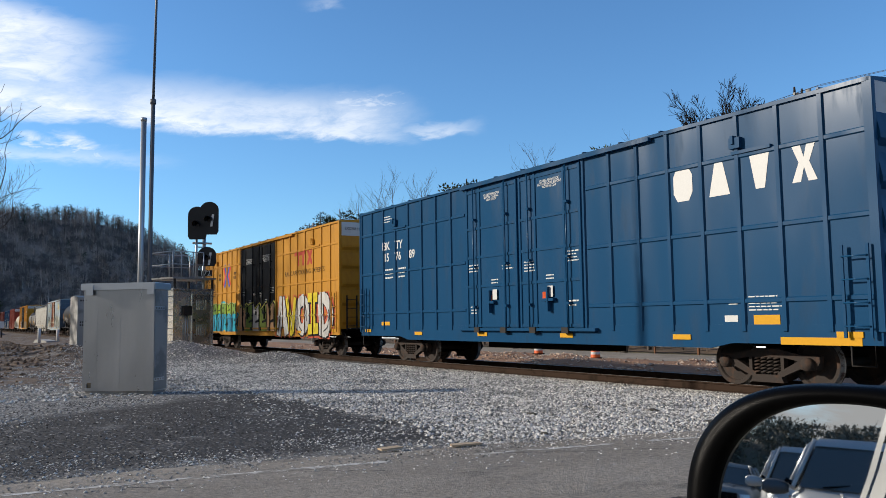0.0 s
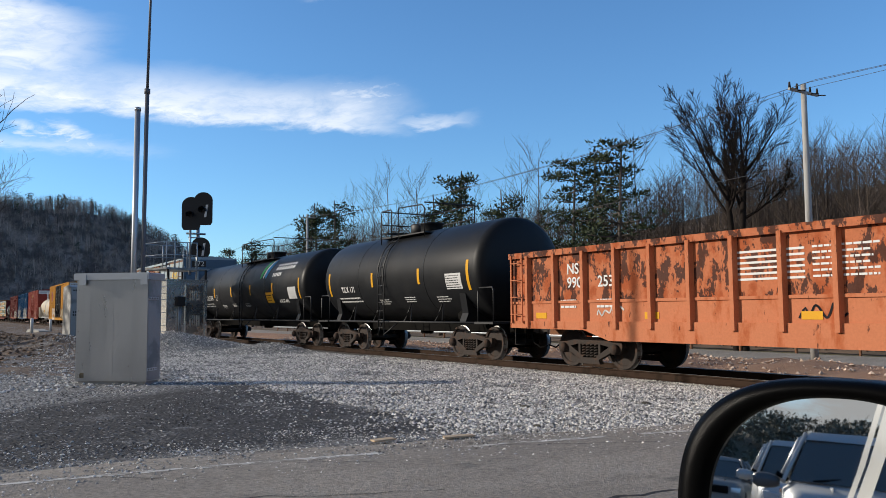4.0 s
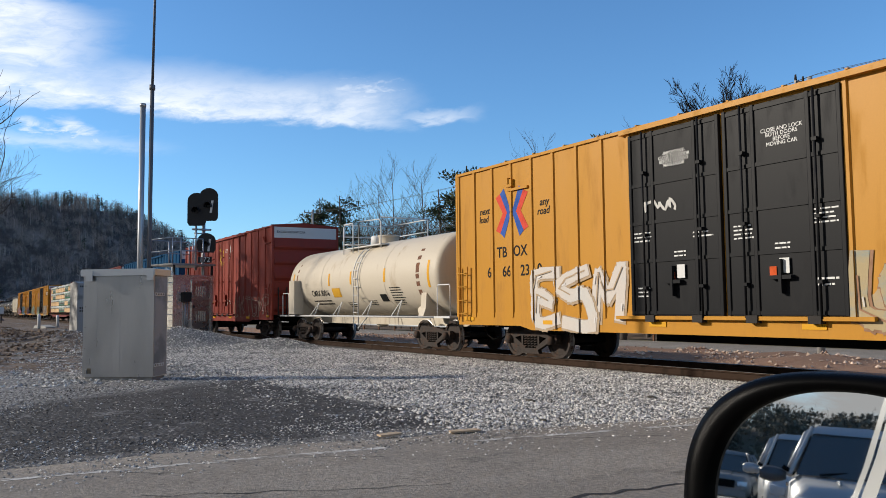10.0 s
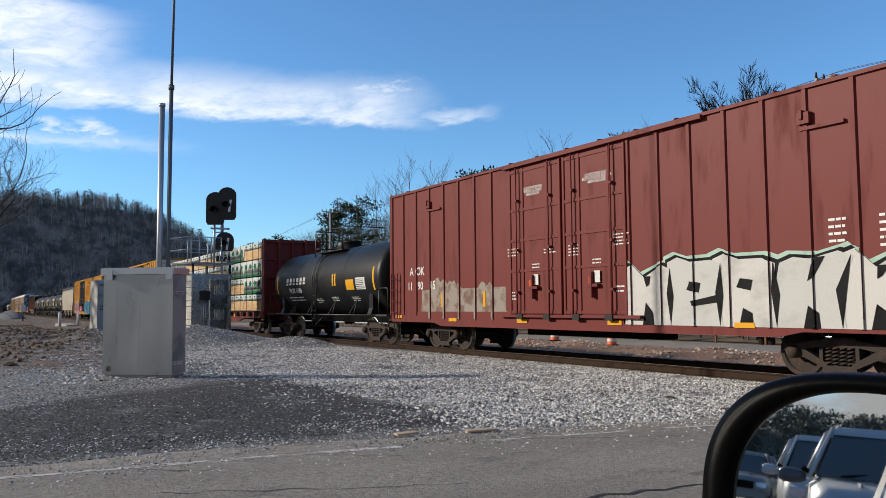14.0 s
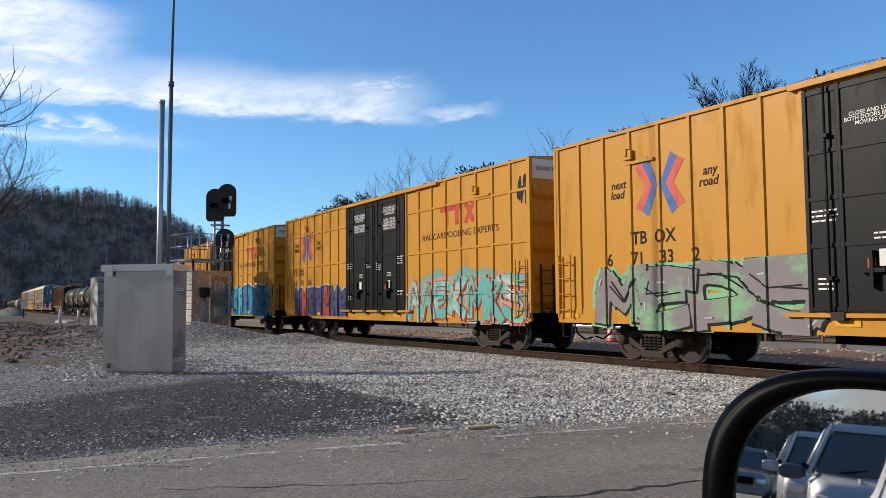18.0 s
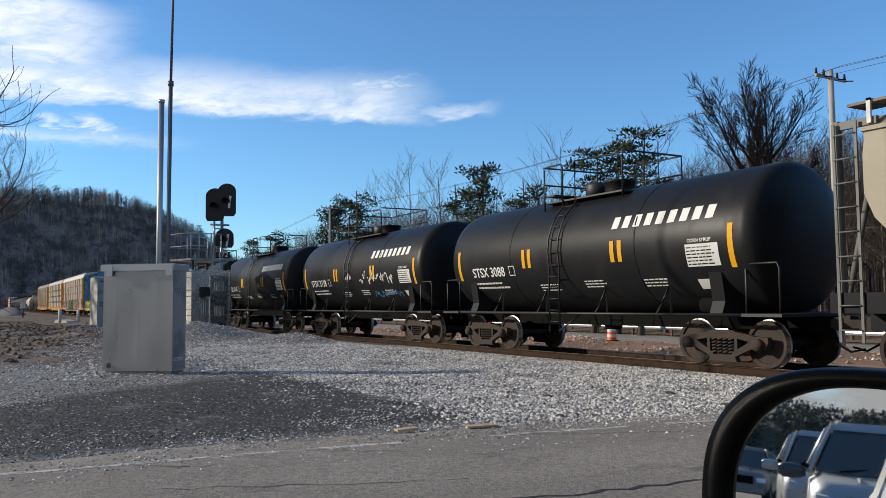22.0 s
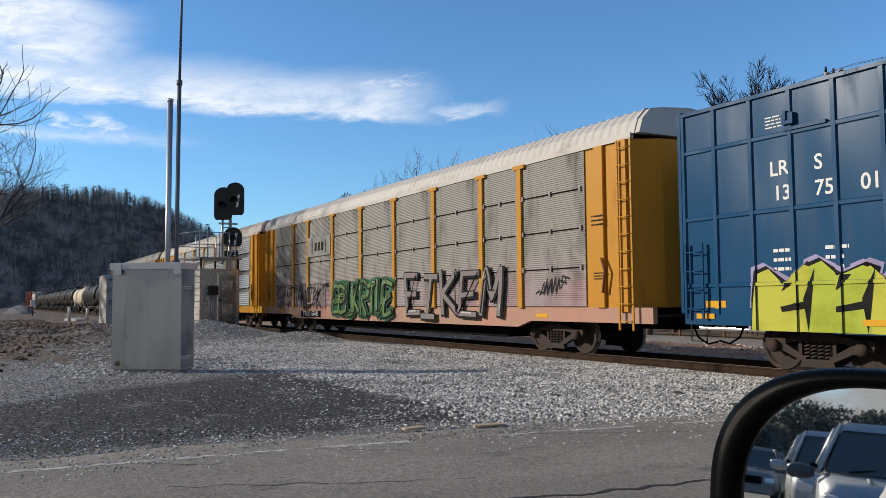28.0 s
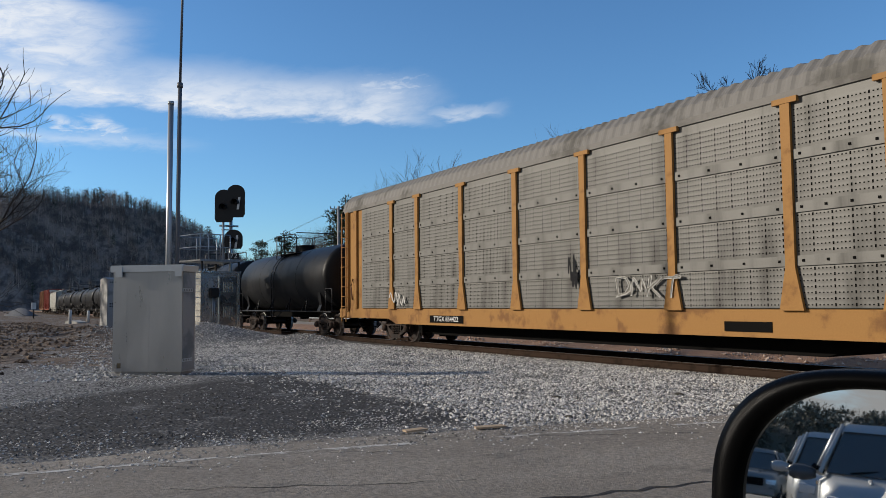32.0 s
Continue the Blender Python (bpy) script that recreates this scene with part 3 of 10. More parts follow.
stones("road_grit", "fine loose grit strewn along the ragged road edge", 9000, 9, (-9.0, -4.5, -3.0, 9.0, lambda x, y: smooth(1.9, -0.1, x - kerb_x(y)) * (0.25 + 0.75 * smooth(-0.2, 0.4, noise.noise((x * 1.2, y * 1.2, 3))))), 0.005, 0.017, STONE, lambda x, y: 0.022 * smooth(-0.05, 0.15, x - kerb_x(y)))
mound("gravel_heap", "low heap of grey gravel beside the track", -150.0, 5.5, 12, 2.5, 1.3, mat("heap_gravel", (0.085, 0.088, 0.095), 0.95, col2=(0.15, 0.15, 0.15), scale=3.0, fine=12.0, finev=0.3, bump=0.5, bscale=10.0))

# ---- trackside equipment ----
ALU = mat("brushed_aluminium", (0.45, 0.46, 0.475), 0.25, 0.97, col2=(0.39, 0.4, 0.415), lo=0.3, hi=0.8, scale=1.0, stretch=(2.2, 2.2, 0.5), fine=90.0, finev=0.12, dent=0.05)
ALU_PALE = mat("pale_aluminium_lid", (0.5, 0.53, 0.57), 0.35, 0.8, finev=0.05)
ALU_DULL = mat("dull_aluminium", (0.3, 0.295, 0.285), 0.55, 0.3, col2=(0.21, 0.208, 0.2), scale=1.5, finev=0.08)
HUT_PAINT = mat("weathered_hut_sheet", (0.85, 0.8, 0.72), 0.24, 0.75, col2=(0.7, 0.65, 0.58), scale=1.2, stretch=(1, 1, 0.5), finev=0.08, spec=0.25)
GALV_POST = mat("galvanized_pipe", (0.4, 0.42, 0.44), 0.4, 0.7, finev=0.08)
SIGNAL_BLACK = mat("matt_black_signal", (0.008, 0.008, 0.009), 0.6, finev=0.1)
DARKLENS = mat("dark_lens", (0.02, 0.02, 0.02), 0.15, finev=0.0)


def big_cabinet():
    a = math.degrees(math.atan2(3.36 - 2.24, -16.28 + 17.22))
    c = thing("equipment_cabinet", "tall brushed aluminium equipment cabinet with overhanging lid on gravel", "cabinet", pose(-17.22, 2.24, ground_z(-17, 2.5) + 0.0, 0, 0, a))
    w, d, h = 1.46, 0.52, 2.02
    part("body", Geo().box(0.0, w, 0, d, 0.06, h), ALU, c)
    part("side_panel", Geo().box(w, w + 0.004, 0.02, d - 0.02, 0.08, h - 0.03), ALU_DULL, c, "dull aluminium side panel")
    part("base", Geo().box(0.04, w - 0.04, 0.04, d - 0.04, -0.06, 0.06), ALU_DULL, c, "dark recessed base")
    lid = part("lid", Geo().prism([(-0.04, h - 0.03), (-0.04, h + 0.09), (0.0, h + 0.1), (w, h + 0.1), (w + 0.04, h + 0.09), (w + 0.04, h - 0.03)], "y", -0.05, d + 0.05), ALU_PALE, c, "pale sheet lid with folded rim")
    for x in (0.08, w - 0.12):
        part("lid_bracket", Geo().box(x, x + 0.14, -0.066, -0.05, h - 0.13, h + 0.07), ALU_PALE, lid)
    for x in (0.28, 0.76):
        part("panel_seam", Geo().box(x, x + 0.008, -0.001, 0, 0.1, h - 0.03), ALU, c)
    for z in (0.25, 1.6):
        hg = part("hinge", Geo().box(w - 0.02, w + 0.01, 0.02, 0.4, z, z + 0.06), ALU_PALE, c)
        for k in range(4):
            part("bolt", Geo().tube([(w + 0.005, 0.06 + 0.095 * k, z + 0.03), (w + 0.022, 0.06 + 0.095 * k, z + 0.03)], 0.018, 8), ALU_DULL, hg)
    for k in range(5):
        part("rivet", Geo().tube([(w * (0.02 + 0.0 * k) + 0.02, -0.004, 0.2 + 0.4 * k), (0.02 + w * 0.02, -0.012, 0.2 + 0.4 * k)], 0.012, 6), ALU_DULL, c)
    part("sticker", Geo().box(0.10, 0.18, -0.004, 0, 0.12, 0.22), mat("yellow_sticker", (0.13, 0.10, 0.06), 0.6, finev=0.2), c, "small worn yellow sticker")
    part("padlock_hasp", Geo().box(0.06, 0.1, -0.03, 0, 0.12, 0.2), ALU_DULL, c)


def vent_cabinet():
    c = thing("vent_cabinet", "grey steel cabinet with rows of vent holes on a gravel pile", "cabinet", pose(-39.2, 4.55, 0.15, 0, 0, 12))
    part("body", Geo().prism([(0, 0), (0, 2.38), (0.5, 2.46), (0.9, 2.38), (0.9, 0)], "y", 0, 0.9), ALU_DULL, c)
    part("side_face", Geo().box(0.9, 0.915, 0.03, 0.87, 0.03, 2.36), ALU_DULL, c)
    for i, z in enumerate((2.2, 1.15, 0.12)):
        for k in range(8):
            part("vent_hole", Geo().box(0.915, 0.921, 0.1 + 0.09 * k, 0.15 + 0.09 * k, z, z + 0.07), M["under"], c)
        if i == 1:
            for k in range(8):
                part("vent_hole", Geo().box(0.915, 0.921, 0.1 + 0.09 * k, 0.15 + 0.09 * k, z + 0.12, z + 0.19), M["under"], c)
    part("vent_hole", Geo().box(0.915, 0.921, 0.33, 0.5, 1.9, 2.08), M["under"], c)


def hut():
    """The signal hut with its door, louvres, meter box and a railed roof deck."""
    a = math.degrees(math.atan2(11.09 - 9.09, -40.45 + 39.8))
    c = thing("signal_hut", "grey aluminium railway signal hut with louvred door", "hut", pose(-39.9, 9.09, 0.22, 0, 0, a))
    w, d, h = 2.15, 2.2, 2.7
    part("body", Geo().box(0, w, 0, d, 0, h), HUT_PAINT, c)
    part("roof", Geo().box(-0.05, w + 0.05, -0.06, d + 0.06, h, h + 0.08), HUT_PAINT, c)
    part("corner_trim", Geo().box(-0.02, 0.08, -0.02, 0.0, 0, h), HUT_PAINT, c)
    part("corner_trim", Geo().box(w - 0.08, w + 0.02, -0.02, 0.0, 0, h), HUT_PAINT, c)
    dr = part("door", Geo().box(1.02, 1.98, -0.04, 0.0, 0.06, 2.5), mat("darker_door_sheet", (0.6, 0.56, 0.5), 0.24, 0.85, col2=(0.5, 0.46, 0.41), scale=1.5, finev=0.08, spec=0.25), c, "plain darker aluminium door")
    part("door_frame", Geo().box(0.97, 1.02, -0.05, 0.0, 0.03, 2.55).box(1.98, 2.03, -0.05, 0.0, 0.03, 2.55).box(0.97, 2.03, -0.05, 0.0, 2.5, 2.56), HUT_PAINT, c)
    for z0 in (0.55, 1.75):
        for k in range(5):
            part("louvre", Geo().box(1.22 + 0.12 * k, 1.28 + 0.12 * k, -0.06, -0.04, z0, z0 + 0.5), HUT_PAINT, dr)
    part("handle", Geo().box(1.06, 1.1, -0.1, -0.04, 1.2, 1.32), M["steel"], dr)
    bx = part("meter_box", Geo().box(0.42, 0.86, -0.22, 0.0, 1.5, 1.95), M["steel"], c, "dark grey electric meter box")
    part("conduit", Geo().tube([(0.6, -0.1, 1.5), (0.6, -0.1, 0.0)], 0.035, 8), GALV_POST, bx)
    part("conduit", Geo().tube([(0.7, -0.1, 1.5), (0.7, -0.1, 0.0)], 0.025, 8), GALV_POST, bx)
    part("side_ladder", ladder_bars(-0.14, 0.0, 2.9), GALV_POST, c)
    # roof deck and railing
    dk = part("roof_deck", Geo().box(-0.1, w + 0.1, -0.1, d, h + 0.55, h + 0.63), ALU_DULL, c, "grated service deck on legs")
    for x in (0.05, w - 0.05):
        for y in (0.0, d - 0.1):
            part("leg", Geo().box(x - 0.04, x + 0.04, y - 0.04, y + 0.04, h + 0.08, h + 0.55), M["steel"], dk)
    z0, z1 = h + 0.63, h + 1.85
    for x, y in ((-0.1, -0.08), (0.35, -0.08), (1.0, -0.08), (1.55, -0.08), (-0.1, d - 0.1), (1.0, d - 0.1), (w, d - 0.1)):
        part("rail_post", Geo().tube([(x, y, z0), (x, y, z1)], 0.03, 6), GALV_POST, dk)
    for z in (z1, (z0 + z1) / 2):
        part("handrail", Geo().tube([(1.55, -0.08, z), (-0.1, -0.08, z), (-0.1, d - 0.1, z), (w, d - 0.1, z)], 0.026, 6), GALV_POST, dk)


def ladder_bars(x, y, h):
    g = Geo()
    for dx in (-0.16, 0.16):
        g.tube([(x + dx, y, 0), (x + dx, y, h)], 0.02, 6)
    for k in range(9):
        g.tube([(x - 0.16, y, 0.3 + 0.3 * k), (x + 0.16, y, 0.3 + 0.3 * k)], 0.015, 6)
    return g


def head(parent, x, y, z, ang, r=0.455, tall=0.54, bar=True):
    """A black colour-light head: rounded backing with a hooded lamp."""
    def target():
        prof = []
        for k in range(17):
            t = math.pi * k / 16
            prof.append((r * math.cos(t), tall + r * math.sin(t) * 0.9))
        prof += [(-r, -tall), (-r * 0.8, -tall - 0.16), (r * 0.8, -tall - 0.16), (r, -tall)]
        return Geo().prism(prof, "y", -0.02, 0.02)
    h = part("signal_head", target(), SIGNAL_BLACK, parent, "black rounded signal backing", pose(x, y, z, 0, 0, ang))
    part("lamp_case", Geo().tube([(0, 0.02, 0.06), (0, 0.4, 0.06)], 0.2, 16), SIGNAL_BLACK, h)
    g = Geo()
    rows = []
    for a in range(-120, 121, 20):
        t = radians(a + 90)
        rows.append([(0.17 * math.cos(t), -0.02, 0.06 + 0.17 * math.sin(t)), (0.17 * math.cos(t), -0.42, 0.03 + 0.17 * math.sin(t))])
    g.rings(rows, close=False, caps=False)
    part("hood", g, SIGNAL_BLACK, h)
    part("lens", Geo().rings(lathe([(0.0, -0.03), (0.13, -0.025), (0.13, 0.0)], "y", 14)).moved(pose(0, 0, 0.06)), DARKLENS, h)
    if bar:
        part("strip", Geo().prism([(0.05, -0.30), (0.16, -0.30), (0.24, 0.32), (0.13, 0.32)], "y", -0.032, -0.02), ALU_PALE, h, "pale slanted bar across the head")


def signal_mast():
    s = thing("railway_signal", "galvanized signal mast with three black rounded heads", "signal", pose(-41.6, 10.95, 0.0))
    part("mast", Geo().tube([(0, 0, 0), (0, 0, 6.5)], 0.09, 12), GALV_POST, s)
    part("mast", Geo().tube([(0.15, -0.42, 3.3), (0.15, -0.42, 6.1)], 0.06, 10), GALV_POST, s)
    part("cross_arm", Geo().tube([(0.1, -0.6, 5.35), (0.1, 0.35, 5.35)], 0.05, 8).tube([(0.1, -0.5, 5.15), (0.1, 0.2, 5.15)], 0.03, 8), GALV_POST, s)
    ang = 62.0
    head(s, 0.42, -0.46, 6.20, ang, bar=False)
    head(s, 0.70, 0.06, 6.44, ang)
    head(s, 0.62, -0.02, 4.52, ang, tall=0.2)
    p = part("number_plate_board", Geo().box(-0.34, 0.34, -0.02, 0.0, -0.15, 0.15), SIGNAL_BLACK, s, "black board with white mile figures", pose(0.66, -0.1, 3.80, 0, 0, ang))
    me = text_flat("172")
    ob = part("mile_figure", me, None, p)
    ob.matrix_basis = Matrix.Translation((0, -0.026, 0)) @ Matrix.Rotation(math.pi / 2, 4, "X") @ Matrix.Scale(0.36, 4)


def text_flat(s):
    cu = bpy.data.curves.new("lettering", "FONT")
    cu.body, cu.align_x, cu.align_y, cu.resolution_u = s, "CENTER", "CENTER", 3
    ob = bpy.data.objects.new("lettering", cu)
    me = bpy.data.meshes.new_from_object(ob)
    bpy.data.objects.remove(ob)
    me.materials.clear()
    me.materials.append(M["wtext"])
    return me


def radio_masts():
    p = thing("steel_pole", "square galvanized steel pole behind the cabinet", "pole", pose(-18.9, 3.58, 0))
    part("shaft", Geo().tube([(0, 0, 0), (-0.02, 0.03, 5.9)], 0.062, 10), GALV_POST, p)
    part("cap", Geo().tube([(-0.02, 0.03, 5.86), (-0.02, 0.03, 5.93)], 0.07, 10), GALV_POST, p)
    a = thing("radio_antenna", "tall thin dark radio antenna in jointed sections", "antenna", pose(-18.85, 3.76, 0))
    dark = mat("dark_fibreglass", (0.09, 0.095, 0.11), 0.5, finev=0.1)
    part("lower_tube", Geo().tube([(0, 0, 0), (0, 0.03, 6.3)], 0.046, 10), dark, a)
    part("collar", Geo().tube([(0, 0.03, 6.25), (0, 0.03, 6.36)], 0.065, 10), dark, a)
    part("upper_tube", Geo().tube([(0, 0.03, 6.3), (0, 0.1, 11.0)], [0.031, 0.024], 8), dark, a)


def marker_post(x, y, h):
    p = thing("marker_post", "short white plastic marker post in rough ground", "post", pose(x, y, ground_z(x, y)), group="marker posts")
    part("shaft", Geo().tube([(0, 0, -0.1), (0, 0, h), (0, 0, h + 0.05)], [0.11, 0.11, 0.06], 10), M["white"], p)


big_cabinet()
vent_cabinet()
hut()
signal_mast()
radio_masts()
marker_post(-68.9, 5.9, 1.1)
marker_post(-73.0, 7.6, 1.0)
c = thing("concrete_headwall", "pale broken concrete slab in the dirt", "slab", pose(-71.5, 6.6, 0.05, 0, 8, 20))
part("slab", Geo().prism([(-1.2, -0.2), (1.0, -0.2), (0.9, 0.22), (-0.3, 0.18), (-1.0, 0.05)], "y", -0.4, 0.4), mat("pale_concrete", (0.36, 0.35, 0.32), 0.85, col2=(0.35, 0.34, 0.32), scale=2.0, finev=0.15), c)
p = thing("relay_post", "small grey box on a post beside the track", "post", pose(-110.0, 5.4, 0.0))
part("shaft", Geo().tube([(0, 0, 0), (0, 0, 1.2)], 0.07, 8), M["steel"], p)
part("box", Geo().box(-0.2, 0.2, -0.25, 0.25, 1.1, 1.9), M["white"], p)


def drum(x, y):
    d = thing("traffic_drum", "orange and white striped traffic drum beside the back road", "traffic drum", pose(x, y, ground_z(x, y)), group="traffic drums")
    orange, white = mat("drum_orange", (0.75, 0.12, 0.02), 0.5, finev=0.08), M["white"]
    zs = [0.05, 0.24, 0.40, 0.56, 0.72, 0.88, 0.98]
    for k, (a, b) in enumerate(zip(zs, zs[1:])):
        r0, r1 = 0.29 - 0.06 * a, 0.29 - 0.06 * b
        part("band", Geo().rings(lathe([(r0, a), (r1, b)], "z", 18), caps=(k == 5)), white if k in (1, 3) else orange, d)
    part("base", Geo().rings(lathe([(0.0, 0.0), (0.4, 0.0), (0.4, 0.05), (0.29, 0.06)], "z", 18)), M["under"], d, "black rubber base")


for x, y in ((-50.8, 33.0), (-43.0, 33.0), (-37.5, 33.0)):
    drum(x, y)


def timber(x, y, a, l):
    t = thing("wood_scrap", "splintered piece of weathered board on the road shoulder", "wood scrap", pose(x, y, 0.03, 0, 0, a), group="wood scraps")
    part("board", Geo().prism([(-l / 2, -0.05), (-l * 0.35, -0.07), (l / 2, -0.05), (l * 0.46, 0.06), (-l * 0.45, 0.05)], "z", 0, 0.018), mat("weathered_board", (0.46, 0.34, 0.22), 0.9, col2=(0.34, 0.25, 0.16), scale=8.0, stretch=(0.5, 6, 1), finev=0.2), t)


timber(-7.57, 3.89, 95, 0.26)
timber(-7.34, 4.65, 80, 0.34)
for k, (x, y, s) in enumerate(((-7.2, 8.2, 0.16), (-8.6, 8.6, 0.12), (-9.3, 7.0, 0.11), (-7.6, 5.9, 0.08))):
    g = Geo().rings([[(x + s * f * math.cos(a) * (1 + 0.3 * math.sin(3 * a + k)), y + s * 0.5 * f * math.sin(a), (0.02 if y < 5 else ground_z(x, y)) + hh) for a in [6.2832 * j / 10 for j in range(10)]] for f, hh in ((1, 0), (0.8, 0.02), (0.4, 0.035))])
    tagged(part("dark_clod", g, mat("dark_clod", (0.05, 0.045, 0.035), 0.95, finev=0.3)), "dark clod of dirt on the pale stones", "clod", group="dirt clods")

# the road beyond the track
g = Geo().rings([[(-140, y, z), (90, y, z)] for y, z in ((35.0, -1.4), (35.4, -1.2), (38.5, -1.14), (42.4, -1.2), (42.8, -1.4))], close=False, caps=False, smooth=False)
tagged(part("back_road", g, ASPHALT), "grey asphalt road beyond the railway", "road", kind="structure")
g = thing("guard_rail", "weathered steel guard rail along the back road", "guard rail")
part("beam", Geo().prism([(43.3, -0.75), (43.38, -0.69), (43.3, -0.63), (43.38, -0.57), (43.3, -0.51), (43.27, -0.63)], "x", -120, 70), GALV_POST, g)
me = Geo().box(-0.06, 0.06, -0.06, 0.06, -0.2, 0.75).mesh("post", M["brown"])
for k in range(48):
    part("post", me, None, g, place=pose(-119 + 4 * k, 43.45, -1.22))

# ---- woods and hills ----
BARK = mat("grey_brown_bark", (0.085, 0.07, 0.06), 0.9, col2=(0.10, 0.085, 0.07), scale=3.0, stretch=(1, 1, 0.4), finev=0.2)
TWIG = mat("brown_twigs", (0.088, 0.07, 0.058), 0.9, finev=0.15, island=0.35, spec=0.1)
NEEDLE = mat("dark_pine_needles", (0.026, 0.042, 0.016), 0.8, col2=(0.05, 0.065, 0.025), scale=1.5, finev=0.2, island=0.3)


def bare_tree(seed, h, spread=0.55, levels=5, trunk=0.02, forks=3, low=0.25, crook=0.15):
    """Trunk, limbs and twigs as tapered bars. Returns the wood and the twigs."""
    rnd = random.Random(seed)
    wood, twig = Geo(), Geo()

    def grow(p, d, l, r, lev):
        steps = 3 if lev < 3 or crook > 0.2 else 2
        pts, rs, q, dd = [p], [r], p, d
        for k in range(steps):
            dd = (dd + Vector((rnd.gauss(0, crook), rnd.gauss(0, crook), rnd.gauss(0.05, crook * 0.4)))).normalized()
            q = q + dd * (l / steps)
            pts.append(q)
            rs.append(max(0.0055, r * (1 - 0.45 * (k + 1) / steps)))
        (wood if lev < 2 else twig).tube(pts, rs, 7 if lev == 0 else 5 if lev == 1 else 3, cap=False)
        if lev >= levels:
            return
        n = forks + (1 if lev in (1, 2) else 0)
        for k in range(n):
            f = 1.0 if k == 0 else rnd.uniform(low if lev == 0 else 0.25, 0.95)
            i = min(steps - 1, int(f * steps))
            at = pts[i] + (pts[i + 1] - pts[i]) * (f * steps - i)
            a = rnd.uniform(0, 6.2832)
            side = dd.cross(Vector((math.cos(a), math.sin(a), 0.2))).normalized()
            nd = (dd * (1.0 if k == 0 else rnd.uniform(0.55, 0.9)) + side * (spread * rnd.uniform(0.3, 0.6) if k == 0 else spread * rnd.uniform(0.8, 1.5)) + Vector((0, 0, 0.16))).normalized()
            grow(at, nd, l * rnd.uniform(0.55, 0.82), r * (0.6 if k == 0 else rnd.uniform(0.35, 0.5)), lev + 1)
    grow(Vector((0, 0, -0.3)), Vector((0, 0, 1)), h * 0.42, h * trunk, 0)
    return wood, twig


def slim_tree(seed, limbs=18, twigs=5, sub=3, r0=0.085, low=0.28, spread=0.55, sides=5):
    """A forest tree ten units high: a straight trunk and many thin limbs that climb steeply. Returns trunk and twigs."""
    rnd = random.Random(seed)
    wood, twig = Geo(), Geo()
    pts, p = [], Vector((0, 0, -0.3))
    for k in range(7):
        pts.append(p.copy())
        p += Vector((rnd.gauss(0, 0.07), rnd.gauss(0, 0.07), 10.3 / 6))
    wood.tube(pts, [max(0.012, r0 * (1 - 0.15 * k)) for k in range(7)], sides, cap=False)

    def spray_out(at, d, l, r, left):
        q1 = at + d * l * 0.5 + Vector((rnd.gauss(0, .04), rnd.gauss(0, .04), 0.0)) * l
        d2 = (d + Vector((rnd.gauss(0, .12), rnd.gauss(0, .12), 0.28))).normalized()
        q2 = q1 + d2 * l * 0.5
        twig.tube([at, q1, q2], [r, r * 0.75, r * 0.4], 3, cap=False)
        if left:
            for j in range(left[0]):
                f = 0.2 + 0.8 * (j + rnd.random()) / left[0]
                b = at.lerp(q1, f * 2) if f < 0.5 else q1.lerp(q2, f * 2 - 1)
                a = rnd.uniform(0, 6.2832)
                nd = (d2 + Vector((math.cos(a), math.sin(a), 0.15)) * rnd.uniform(0.5, 0.85)).normalized()
                spray_out(b, nd, l * rnd.uniform(0.3, 0.55), r * 0.55, left[1:])
    for k in range(limbs):
        f = low + (0.98 - low) * (k + rnd.random()) / limbs
        i = min(5, int(f * 6))
        at = pts[i].lerp(pts[i + 1], f * 6 - i)
        a = rnd.uniform(0, 6.2832)
        g = (f - low) / (0.98 - low)
        d = Vector((math.cos(a) * spread, math.sin(a) * spread, rnd.uniform(0.4, 0.7) + 0.4 * g)).normalized()
        spray_out(at, d, 3.0 * math.sqrt(max(0.06, 1 - ((g - 0.35) / 0.74) ** 2)) * rnd.uniform(0.65, 1.1), max(0.014, r0 * 0.42 * (1.15 - f)), [n for n in (twigs, sub) if n])
    return wood, twig


